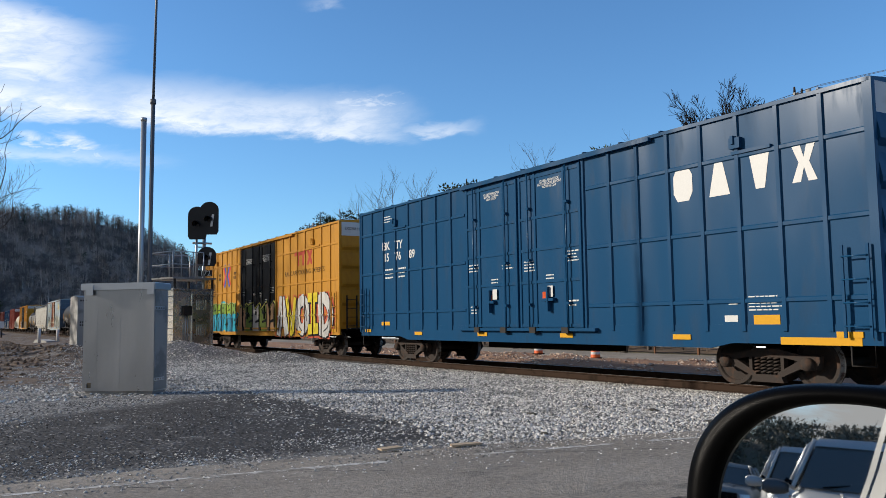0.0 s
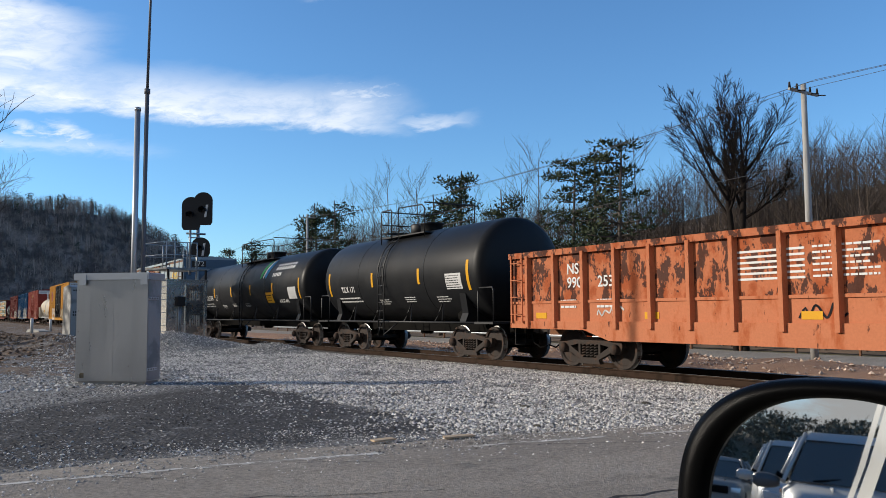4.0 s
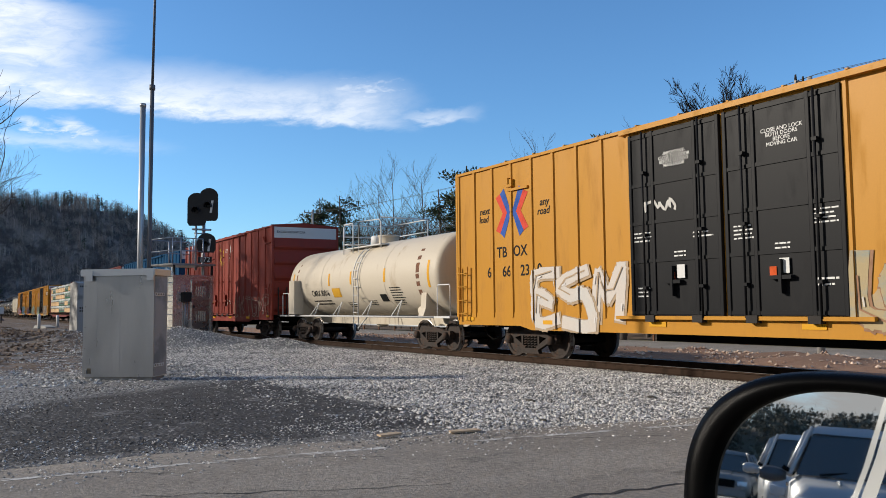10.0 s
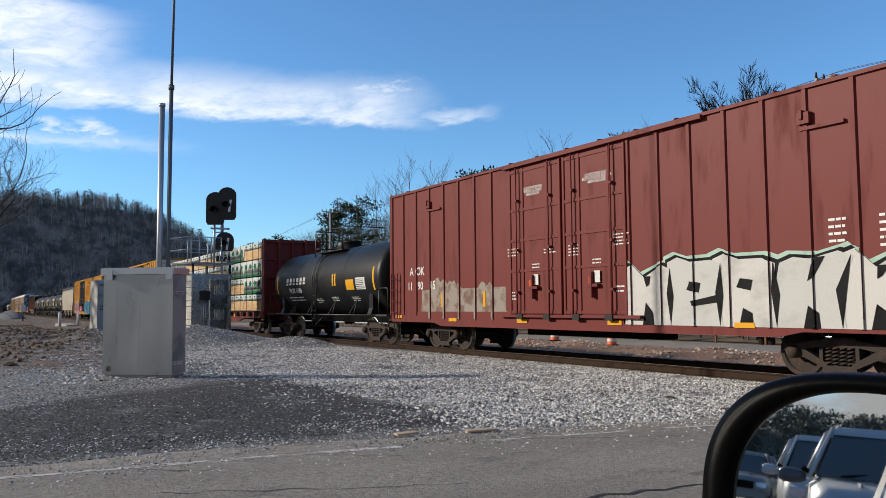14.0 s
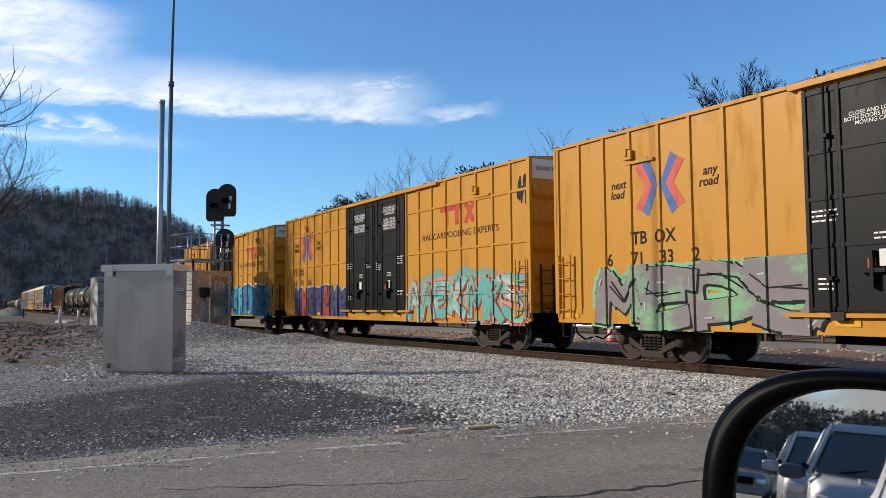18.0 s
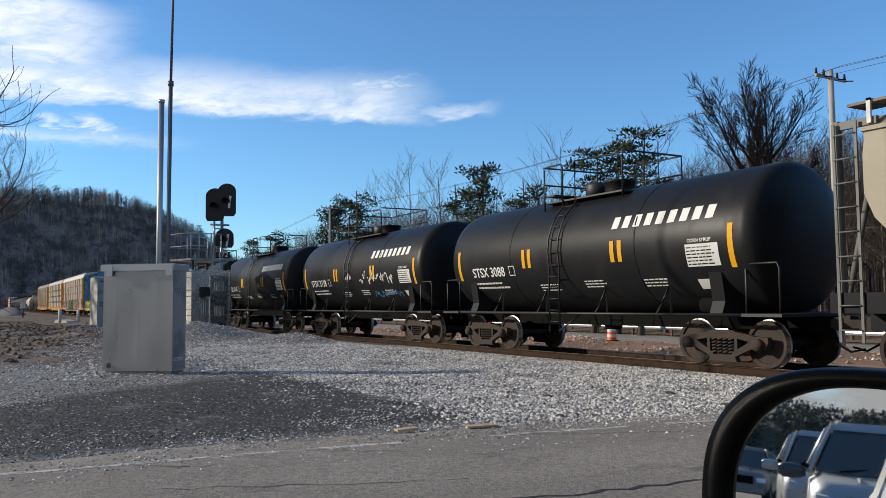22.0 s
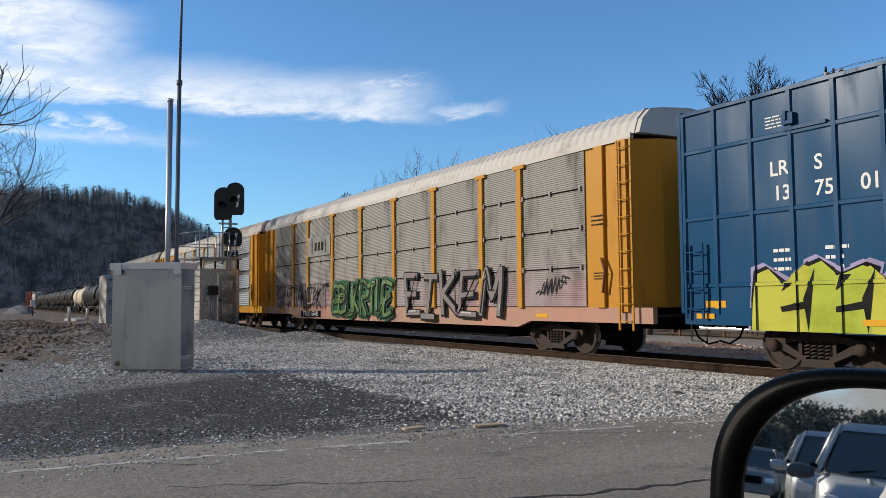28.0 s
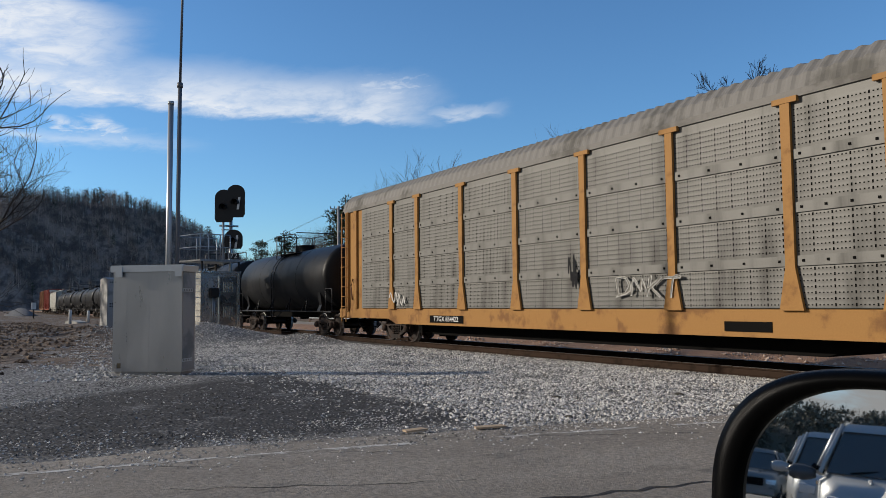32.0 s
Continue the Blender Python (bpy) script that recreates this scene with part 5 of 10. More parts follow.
def waiting_car(label, paint, x, y, rz, h=1.8, pickup=False):
    c = thing("pickup_truck" if pickup else "sport_utility_car", label, "car", pose(x, y, 0.03, 0, 0, rz), group="cars waiting at the crossing")
    p = CARPAINT[paint]
    shell = DARKSHELL if pickup else p
    belt = h * 0.62
    secs = [(0.72, 0.45, belt * 0.78, 0.0), (0.90, 0.36, belt * 0.88, -0.12), (0.95, 0.32, belt * 0.93, -0.6), (0.96, 0.32, belt * 0.98, -1.35), (0.97, 0.32, belt, -1.6), (0.97, 0.32, belt, -3.6), (0.96, 0.34, belt, -4.9), (0.90, 0.4, belt * 0.96, -5.15)]
    part("body", Geo().rings([section(w, a, b, yy) for w, a, b, yy in secs]), p, c)
    # cabin: windscreen, roof, pillars and side glass
    t = h - 0.02
    yA, yB, yC, yD = -1.35, -2.0, (-3.5 if pickup else -4.5), (-3.75 if pickup else -5.0)
    wl, wt = 0.96, 0.69
    part("windscreen", Geo().rings([[(-wl + 0.08, yA, belt), (0, yA + 0.12, belt + 0.01), (wl - 0.08, yA, belt)], [(-wt + 0.02, yB + 0.08, t - 0.13), (0, yB + 0.14, t - 0.12), (wt - 0.02, yB + 0.08, t - 0.13)]], close=False, caps=False), GLASS, c, "dark tinted windscreen")
    part("rear_window", Geo().poly([(-wl + 0.1, yD, belt), (wl - 0.1, yD, belt), (wt - 0.05, yC, t - 0.08), (-wt + 0.05, yC, t - 0.08)]), GLASS, c)
    part("roof", Geo().rings([[(-wt, yB + 0.10, t - 0.14), (-wt * 0.9, yB + 0.12, t - 0.13), (0, yB + 0.16, t - 0.12), (wt * 0.9, yB + 0.12, t - 0.13), (wt, yB + 0.10, t - 0.14)], [(-wt, yB + 0.02, t - 0.07), (-wt * 0.9, yB + 0.03, t - 0.02), (0, yB + 0.06, t), (wt * 0.9, yB + 0.03, t - 0.02), (wt, yB + 0.02, t - 0.07)], [(-wt, (yB + yC) / 2, t - 0.05), (-wt * 0.9, (yB + yC) / 2, t + 0.0), (0, (yB + yC) / 2, t + 0.03), (wt * 0.9, (yB + yC) / 2, t), (wt, (yB + yC) / 2, t - 0.05)], [(-wt, yC, t - 0.08), (-wt * 0.9, yC, t - 0.04), (0, yC, t - 0.02), (wt * 0.9, yC, t - 0.04), (wt, yC, t - 0.08)]], close=False, caps=False), p, c)
    for s in (-1, 1):
        part("side_window", Geo().poly([(s * (wl + 0.02), yA - 0.2, belt), (s * (wl + 0.02), yD + 0.1, belt), (s * (wt + 0.0), yC + 0.05, t - 0.1), (s * (wt + 0.0), yB - 0.1, t - 0.1)]), GLASS, c)
        part("front_pillar", Geo().tube([(s * wl, yA - 0.02, belt - 0.02), (s * wt, yB + 0.02, t - 0.05)], 0.03, 6), p, c)
        part("middle_pillar", Geo().tube([(s * (wl + 0.03), -2.75, belt - 0.02), (s * (wt + 0.01), -2.75, t - 0.06)], 0.05, 6), p, c)
        part("rear_pillar", Geo().tube([(s * wl, yD, belt - 0.02), (s * wt, yC, t - 0.07)], 0.08, 6), p, c)
        m = part("wing_mirror", Geo().rings([[(s * (1.0 + a), -1.62 + b * 0.5, belt - 0.04 + (q - 0.1) * f) for q, b in ((0, 0), (0.02, 0.1), (0.17, 0.1), (0.21, 0), (0.17, -0.12), (0.02, -0.12))] for a, f in ((0.0, 0.5), (0.06, 0.8), (0.16, 1.0), (0.28, 0.95), (0.34, 0.6))]), shell, c)
        part("mirror_arm", Geo().tube([(s * 0.9, -1.6, belt), (s * 1.05, -1.6, belt + 0.08)], 0.035, 6), PLASTIC, m)
        part("headlight", Geo().rings([[(s * 0.62, 0.01, belt * 0.62), (s * 0.88, -0.1, belt * 0.62), (s * 0.9, -0.12, belt * 0.78), (s * 0.6, 0.01, belt * 0.76)], [(s * 0.64, 0.03, belt * 0.64), (s * 0.86, -0.06, belt * 0.64), (s * 0.88, -0.08, belt * 0.76), (s * 0.62, 0.03, belt * 0.74)]]), LAMP, c, "clear headlight")
        part("door_handle", Geo().box(min(s * 0.97, s * 1.0), max(s * 0.97, s * 1.0), -2.62, -2.42, belt - 0.18, belt - 0.13), CHROME, c)
        for yy in (-0.95, -4.1):
            w = part("wheel", Geo().rings(lathe([(0.2, -0.11), (0.33, -0.12), (0.37, -0.08), (0.37, 0.08), (0.33, 0.12), (0.2, 0.11)], "x", 20), caps=False), RUBBER, c, "black tyre", pose(s * 0.86, yy, 0.37))
            part("rim", Geo().rings(lathe([(0.0, s * 0.09), (0.06, s * 0.1), (0.17, s * 0.08), (0.21, s * 0.11)], "x", 16), caps=False), CHROME, w)
    part("grille", Geo().box(-0.55, 0.55, -0.02, 0.03, belt * 0.58, belt * 0.78), PLASTIC, c, "dark grille")
    part("bumper", Geo().box(-0.85, 0.85, -0.1, 0.06, 0.38, 0.55), CHROME if pickup else p, c)
    part("bonnet_line", Geo().box(-0.42, -0.40, -1.3, -0.2, belt * 0.93, belt * 0.975).box(0.40, 0.42, -1.3, -0.2, belt * 0.93, belt * 0.975), p, c)
    part("wiper", Geo().tube([(-0.6, yA + 0.06, belt + 0.02), (0.05, yA - 0.08, belt + 0.14)], 0.012, 4), PLASTIC, c)
    return c


waiting_car("white pickup truck with dark windscreen waiting in line", "white_car_paint", 0.15, -9.3, -2, 1.9, True)
waiting_car("silver white utility car waiting in line", "white_car_paint", -0.45, -15.2, -5, 2.0)
waiting_car("silver sedan far back in the waiting line", "silver_car_paint", -3.3, -24.5, 0, 1.72)


def own_car():
    """The parked car that the view is taken from: its side behind the open window, and its door mirror."""
    c = thing("parked_car", "pale silver car beside the railway with its window open", "car")
    p = CARPAINT["pale_gold_car_paint"]
    def shell(y, z):
        """How far out the body stands: widest at the belt, leaning in above it and narrowing to the rear."""
        tuck = 0.02 * max(0.0, -y - 0.5)
        return float(np.interp(z, (0.35, 0.6, 0.95, 1.06, 1.12, 1.25, 1.6, 1.72), (-0.38, -0.44, -0.45, -0.42, -0.385, -0.345, -0.26, -0.2))) + tuck
    rows = [[(shell(y, z), y, z) for z in (0.35, 0.6, 0.85, 0.95, 1.03, 1.07)] for y in (1.9, 0.9, 0.0, -1.0, -2.2, -3.2)]
    part("side_panel", Geo().rings(rows, close=False, caps=False), p, c)
    part("floor_pan", Geo().box(-0.3, 1.25, -3.2, 1.9, 0.3, 0.36), PLASTIC, c)
    part("far_side", Geo().box(1.2, 1.28, -3.2, 1.9, 0.35, 1.05), p, c)
    part("roof", Geo().prism([(-0.16, 1.70), (-0.05, 1.75), (0.45, 1.78), (1.0, 1.74), (1.12, 1.68)], "y", -3.0, 0.15), p, c)

    def side_sheet(name, ys, inset, m, label=""):
        g = Geo().rings([[(shell(y, z) + inset, y + sl * (z - 1.07), z) for z in (1.07, 1.12, 1.25, 1.45, 1.6, 1.7)] for y, sl in ys], close=False, caps=False)
        return part(name, g, m, c, label)
    side_sheet("middle_pillar", ((-0.3, -0.2), (-1.3, 0.1)), 0.0, p)
    side_sheet("rear_side_window", ((-1.3, 0.1), (-1.75, 0.25)), 0.03, GLASS)
    side_sheet("rear_pillar", ((-1.75, 0.25), (-3.1, 0.5)), 0.0, p, "sloping silver rear pillar")
    part("door_handle", Geo().tube([(shell(-.4, .93) - 0.005, -0.42, 0.93), (shell(-.4, .94) - 0.035, -0.46, 0.94), (shell(-.6, .94) - 0.035, -0.66, 0.94), (shell(-.7, .93) - 0.005, -0.7, 0.93)], 0.016, 8), CHROME, c)
    part("window_trim", Geo().box(-0.405, -0.37, -1.7, 0.8, 1.055, 1.075), PLASTIC, c)
    # door mirror
    n = Vector((0.2944, -0.9505, 0.0995)).normalized()
    o = Vector((-0.4956, 0.6771, 1.1903))
    right = Vector((0, 0, 1)).cross(n).normalized() * -1.0
    if right.x < 0:
        right = -right
    up = right.cross(n).normalized()
    if up.z < 0:
        up = -up

    def at(u, v, w):
        return tuple(o + right * u + up * v + n * w)

    def outline(s):
        """Rounded outline of the mirror; s runs from 0 at the glass edge to 1 at the outer edge."""
        a, b, q = 0.122 + 0.033 * s, 0.1155 + 0.0185 * s, 2.3 + 0.4 * s
        pts = []
        for j in range(112):
            t = 2 * math.pi * j / 112
            cu, cv = math.cos(t), math.sin(t)
            u = math.copysign(abs(cu) ** (2 / q), cu) * (a if cu < 0 else a * 0.95)
            v = math.copysign(abs(cv) ** (2 / q), cv) * (b if cv > 0 else b * 0.55)
            pts.append((0.045 + u, -0.06 + v))
        return pts
    m = bpy.data.materials.new("mirror_glass")
    m.use_nodes = True
    nn = Nodes(m.node_tree)
    b = nn.add("ShaderNodeBsdfPrincipled", Base_Color=(0.80, 0.83, 0.84, 1.0), Metallic=1.0, Roughness=0.015)
    nn.t.links.new(b.outputs[0], nn.add("ShaderNodeOutputMaterial").inputs[0])
    g = Geo()
    g.poly([at(u, v, 0.0) for u, v in outline(0.0)])
    h = Geo()
    h.rings([[at(u, v, w) for u, v in outline(gr)] for gr, w in ((0.0, -0.006), (0.02, 0.008), (0.2, 0.014), (0.55, 0.015), (0.85, 0.008), (1.0, -0.01), (0.97, -0.05), (0.6, -0.085), (-0.4, -0.105))], caps=False)
    h.poly([at(u, v, -0.105) for u, v in outline(-0.4)])
    mir = part("door_mirror", h, PLASTIC, c, "black grained plastic door mirror")
    part("mirror_glass", g, m, mir, "clear mirror glass")
    part("mirror_foot", Geo().tube([at(0.13, -0.06, -0.05), (-0.42, 0.86, 1.06)], 0.03, 8), PLASTIC, mir)


own_car()

# ---- the freight train: shared running gear ----
HALF = 1.57                      # half the width of a car body


def wheel_mesh():
    prof = [(0.08, -0.10), (0.12, -0.10), (0.13, -0.03), (0.36, -0.02), (0.385, -0.055), (0.455, -0.06), (0.458, 0.05), (0.485, 0.06), (0.485, 0.085), (0.385, 0.085), (0.36, 0.02), (0.13, 0.04), (0.08, 0.06)]
    g = Geo()
    rs = lathe(prof, "y", 28)
    g.rings(rs, 0, False, True, False)
    g.m = [1 if i // 28 in (5, 6) else 0 for i in range(len(g.f))]
    return g.mesh("wheel", [M["truck"], M["tread"]])


def side_frame_mesh():
    """A cast truck side: arched top, pedestals over the axles, spring pocket and two windows."""
    g = Geo()

    def bar(prof):
        g.prism(prof, "y", -0.06, 0.06)
    for s in (-1, 1):
        bar([(s * 0.62, 0.62), (s * 1.10, 0.60), (s * 1.10, 0.50), (s * 1.03, 0.36), (s * 0.72, 0.36), (s * 0.66, 0.50)])
        bar([(s * 0.28, 0.70), (s * 0.28, 0.58), (s * 0.70, 0.50), (s * 0.76, 0.62)])
        bar([(s * 0.22, 0.16), (s * 0.24, 0.28), (s * 0.66, 0.50), (s * 0.78, 0.40)])
        bar([(s * 0.31, 0.66), (s * 0.31, 0.22), (s * 0.38, 0.22), (s * 0.38, 0.66)])
    bar([(-0.34, 0.56), (-0.30, 0.72), (0.30, 0.72), (0.34, 0.56)])
    bar([(-0.36, 0.10), (-0.30, 0.24), (0.30, 0.24), (0.36, 0.10)])
    return g.mesh("side_frame", M["truck"])


def spring_mesh():
    g = Geo()
    for k in range(4):
        x = -0.21 + 0.14 * k
        pts = [(x + 0.06 * math.cos(a * math.pi / 4), 0.06 * math.sin(a * math.pi / 4), 0.24 + 0.32 * a / 40) for a in range(41)]
        g.tube(pts, 0.02, 5)
    return g.mesh("spring", M["truck"])


WHEEL, FRAME, SPRING = wheel_mesh(), side_frame_mesh(), spring_mesh()
BEARING = Geo().rings(lathe([(0.0, -0.16), (0.08, -0.16), (0.10, -0.13), (0.12, -0.12), (0.12, 0.05), (0.0, 0.05)], "y", 14)).mesh("bearing_cap", M["truck"])
AXLE = Geo().tube([(0, -0.95, 0), (0, 0.95, 0)], 0.08, 10).mesh("axle", M["steel"])
BOLSTER = Geo().box(-0.22, 0.22, -0.95, 0.95, 0.42, 0.68).box(-0.75, 0.75, -0.5, 0.5, 0.45, 0.55).mesh("bolster", M["under"])
BEAM = Geo().prism([(-0.03, 0.30), (0.03, 0.30), (0.03, 0.52), (-0.03, 0.52)], "y", -0.9, 0.9).mesh("brake_beam", M["under"])
R_WHEEL = 0.458


def truck(car, x):
    """A two-axle truck under a car, with its wheels standing on the rails."""
    t = part("truck", BOLSTER, None, car, "brown cast-steel truck with coil springs", pose(x, 0, 0))
    for sx in (-0.53, 0.53):
        part("brake_beam", BEAM, None, t, place=pose(sx, 0, 0))
    for sx in (-0.89, 0.89):
        part("axle", AXLE, None, t, place=pose(sx, 0, R_WHEEL))
        for sy, rz in ((-0.76, 0), (0.76, 180)):
            part("wheel", WHEEL, None, t, place=pose(sx, sy, R_WHEEL, 0, 0, rz))
        for sy, rz in ((-1.0, 0), (1.0, 180)):
            part("bearing_cap", BEARING, None, t, place=pose(sx, sy, R_WHEEL, 0, 0, rz))
    for sy in (-0.98, 0.98):
        part("side_frame", FRAME, None, t, place=pose(0, sy, 0))
        part("spring", SPRING, None, t, place=pose(0, sy, 0))


COUPLER = Geo().box(-0.5, 0.25, -0.09, 0.09, 0.78, 0.94).box(0.2, 0.42, -0.16, 0.08, 0.72, 1.0).box(0.36, 0.5, -0.02, 0.14, 0.74, 0.98).mesh("coupler", M["truck"])
HOSE = Geo().tube([(0.1, -0.25, 0.75), (0.25, -0.27, 0.5), (0.5, -0.24, 0.36), (0.75, -0.2, 0.42)], 0.022, 6).mesh("air_hose", M["under"])


def ends_gear(car, half, reach):
    """Couplers and hoses at both ends."""
    for s, rz in ((1, 0), (-1, 180)):
        part("coupler", COUPLER, None, car, "rusty knuckle coupler", pose(s * (half + reach), 0, 0, 0, 0, rz))
        part("air_hose", HOSE, None, car, place=pose(s * half, 0, 0, 0, 0, rz))


def ladder_geo(x0, x1, z0, z1, y, n, r=0.014):
    g = Geo()
    for x in (x0, x1):
        g.box(x - 0.025, x + 0.025, y - 0.015, y + 0.015, z0, z1)
    for k in range(n):
        z = z0 + (z1 - z0) * (k + 0.5) / n
        g.tube([(x0, y - 0.03, z), (x1, y - 0.03, z)], r, 6)
    return g


TEXTS = {}


def text_mesh(s, m, bold=0.0):
    key = (s, m.name, bold)
    if key not in TEXTS:
        cu = bpy.data.curves.new("lettering", "FONT")
        cu.body, cu.size, cu.align_x, cu.align_y, cu.offset, cu.resolution_u, cu.space_line = s, 1.0, "CENTER", "CENTER", bold, 3, 0.85
        ob = bpy.data.objects.new("lettering", cu)
        me = bpy.data.meshes.new_from_object(ob)
        bpy.data.objects.remove(ob)
        me.materials.clear()
        me.materials.append(m)
        TEXTS[key] = me
    return TEXTS[key]


POSTS = {}                       # the posts of each boxcar's side: stretches along it, and their depth


def over_posts(me, car, place=None):
    """The mesh in its car's space, carried over the posts where it crosses them."""
    bm = bmesh.new()
    bm.from_mesh(me)
    if place:
        bm.transform(place)
    ribs, depth = POSTS.get(car.name, ((), 0.0))
    lo, hi = min(v.co.x for v in bm.verts), max(v.co.x for v in bm.verts)
    out = bmesh.new()
    for a, b in ((None, None),) + tuple(r for r in ribs if r[1] > lo and r[0] < hi):
        q = bm.copy()
        if a is not None:
            for lim, nx in ((a + 0.008, -1), (b - 0.008, 1)):
                bmesh.ops.bisect_plane(q, geom=q.verts[:] + q.edges[:] + q.faces[:], plane_co=(lim, 0, 0), plane_no=(nx, 0, 0), clear_outer=True)
            for v in q.verts:
                v.co.y -= depth + 0.001
        piece = bpy.data.meshes.new("paint")
        q.to_mesh(piece)
        q.free()
        out.from_mesh(piece)
        bpy.data.meshes.remove(piece)
    bm.free()
    res = bpy.data.meshes.new("paint")
    out.to_mesh(res)
    out.free()
    for m in me.materials:
        res.materials.append(m)
    return res


def letter(car, s, x, z, h, m=None, y=None, wide=1.0, bold=0.015, slant=0.0):
    """Lettering flat on the near side of a car; h is the height of a capital."""
    k = h / 0.69
    place = Matrix.Translation((x, (y if y is not None else -HALF - 0.006), z)) @ Matrix.Rotation(math.pi / 2, 4, "X") @ Matrix(((k * wide, slant * k, 0, 0), (0, k, 0, 0), (0, 0, 1, 0), (0, 0, 0, 1)))
    me = text_mesh(s, m or M["wtext"], bold)
    if y is None or y > -HALF - 0.03:
        return part("lettering", over_posts(me, car, place), None, car)
    ob = part("lettering", me, None, car)
    ob.matrix_basis = place
    return ob


def bars(car, x, z, w, h, rows, m=None, y=None, seed=1):
    """Small print too fine to read: plain bars."""
    rnd, g = random.Random(seed * 13 + rows), Geo()
    yy = y if y is not None else -HALF - 0.006
    for k in range(rows):
        z0 = z + h / 2 - h * (k + 0.8) / rows
        a = x - w / 2
        end = x + w / 2 - rnd.uniform(0, 0.25) * w
        while a < end:
            b = min(end, a + rnd.uniform(0.05, 0.16))
            g.poly([(a, yy, z0), (b, yy, z0), (b, yy, z0 + 0.36 * h / rows), (a, yy, z0 + 0.36 * h / rows)])
            a = b + 0.022
    return part("small_print", g, m or M["wtext"], car)


def plate(car, name, x0, x1, z0, z1, m, y=-HALF, t=0.008, label=""):
    g = Geo().box(x0, x1, y - t, y + 0.001, z0, z1)
    if y > -HALF - 0.01 and car.name in POSTS and x1 - x0 > 0.3:
        return part(name, over_posts(g.mesh(name, m), car), None, car, label)
    return part(name, g, m, car, label)


# ---- spray paint ----
PAINT = {}


def spray(col):
    if col not in PAINT:
        PAINT[col] = mat("spray_paint", col, 0.6, spec=0.12, col2=tuple(c * 0.75 for c in col), lo=0.45, hi=0.7, scale=2.5, finev=0.08)
    return PAINT[col]


GLYPHS = (
    ((0, 0), (0, 1), (0.8, 1), (0.8, 0.55), (0, 0.5), (0.8, 0)), ((0.8, 0.9), (0.1, 1), (0, 0.5), (0.1, 0), (0.8, 0.1), (0.8, 0.5), (0.45, 0.5)),
    ((0, 0), (0.4, 1), (0.8, 0), (0.6, 0.4), (0.2, 0.4)), ((0.8, 1), (0, 0.9), (0.1, 0.55), (0.8, 0.45), (0.75, 0), (0, 0.05)),
    ((0, 1), (0, 0), (0.7, 0.05), (0.75, 0.5), (0.8, 1)), ((0, 0), (0.05, 1), (0.4, 0.4), (0.75, 1), (0.8, 0)),
    ((0, 0), (0, 1), (0.1, 0.5), (0.7, 1), (0.1, 0.5), (0.8, 0)), ((0.8, 0.95), (0, 1), (0, 0.5), (0.6, 0.52), (0, 0.5), (0.05, 0), (0.8, 0.02)),
    ((0, 0.05), (0.02, 1), (0.7, 0.85), (0.75, 0.3), (0, 0.05)), ((0, 1), (0.8, 1), (0.4, 0.95), (0.42, 0)),
)


LETTERS = {
    "A": (((0, 0), (0.32, 1), (0.5, 1), (0.8, 0)), ((0.2, 0.36), (0.62, 0.36))), "V": (((0, 1), (0.35, 0), (0.45, 0), (0.8, 1)),),
    "O": (((0.4, 1), (0.05, 0.8), (0, 0.3), (0.4, 0), (0.8, 0.3), (0.75, 0.8), (0.4, 1)),), "I": (((0.1, 1), (0.7, 1)), ((0.4, 1), (0.4, 0)), ((0.1, 0), (0.7, 0))),
    "D": (((0.08, 0), (0.08, 1), (0.45, 1), (0.8, 0.7), (0.8, 0.3), (0.45, 0), (0.08, 0)),), "T": (((0, 1), (0.8, 1)), ((0.4, 1), (0.4, 0))),
    "H": (((0.05, 1), (0.05, 0)), ((0.75, 1), (0.75, 0)), ((0.05, 0.5), (0.75, 0.5))), "R": (((0.05, 0), (0.05, 1), (0.6, 1), (0.75, 0.75), (0.6, 0.5), (0.1, 0.5)), ((0.35, 0.5), (0.8, 0))),
    "E": (((0.75, 1), (0.05, 1), (0.05, 0), (0.75, 0)), ((0.05, 0.5), (0.6, 0.5))), "F": (((0.8, 1), (0.05, 1), (0.05, 0)), ((0.05, 0.5), (0.6, 0.5))),
    "L": (((0.1, 1), (0.05, 0), (0.75, 0.05)),), "M": (((0, 0), (0.08, 1), (0.4, 0.35), (0.72, 1), (0.8, 0)),), "K": (((0.05, 1), (0.05, 0)), ((0.75, 1), (0.1, 0.5), (0.8, 0))),
    "S": (((0.75, 0.85), (0.45, 1), (0.05, 0.85), (0.1, 0.58), (0.7, 0.42), (0.75, 0.15), (0.4, 0), (0, 0.15)),), "Y": (((0, 1), (0.4, 0.5), (0.8, 1)), ((0.4, 0.5), (0.4, 0))),
    "U": (((0.02, 1), (0.05, 0.2), (0.4, 0), (0.75, 0.2), (0.78, 1)),), "N": (((0.02, 0), (0.05, 1), (0.72, 0.05), (0.78, 1)),), "W": (((0, 1), (0.15, 0), (0.4, 0.65), (0.65, 0), (0.8, 1)),),
    "6": (((0.7, 0.95), (0.25, 0.85), (0.02, 0.4), (0.25, 0.0), (0.65, 0.05), (0.75, 0.35), (0.5, 0.55), (0.1, 0.4)),),
}


def clip_x(poly, a, b):
    """The part of a convex polygon between two upright lines."""
    for lim, sgn in ((a, 1), (b, -1)):
        out = []
        for p, q in zip(poly, poly[1:] + poly[:1]):
            ip, iq = sgn * (p[0] - lim) >= 0, sgn * (q[0] - lim) >= 0
            if ip:
                out.append(p)
            if ip != iq:
                t = (lim - p[0]) / (q[0] - p[0])
                out.append((lim, p[1] + (q[1] - p[1]) * t))
        poly = out
        if len(poly) < 3:
            return []
    return poly


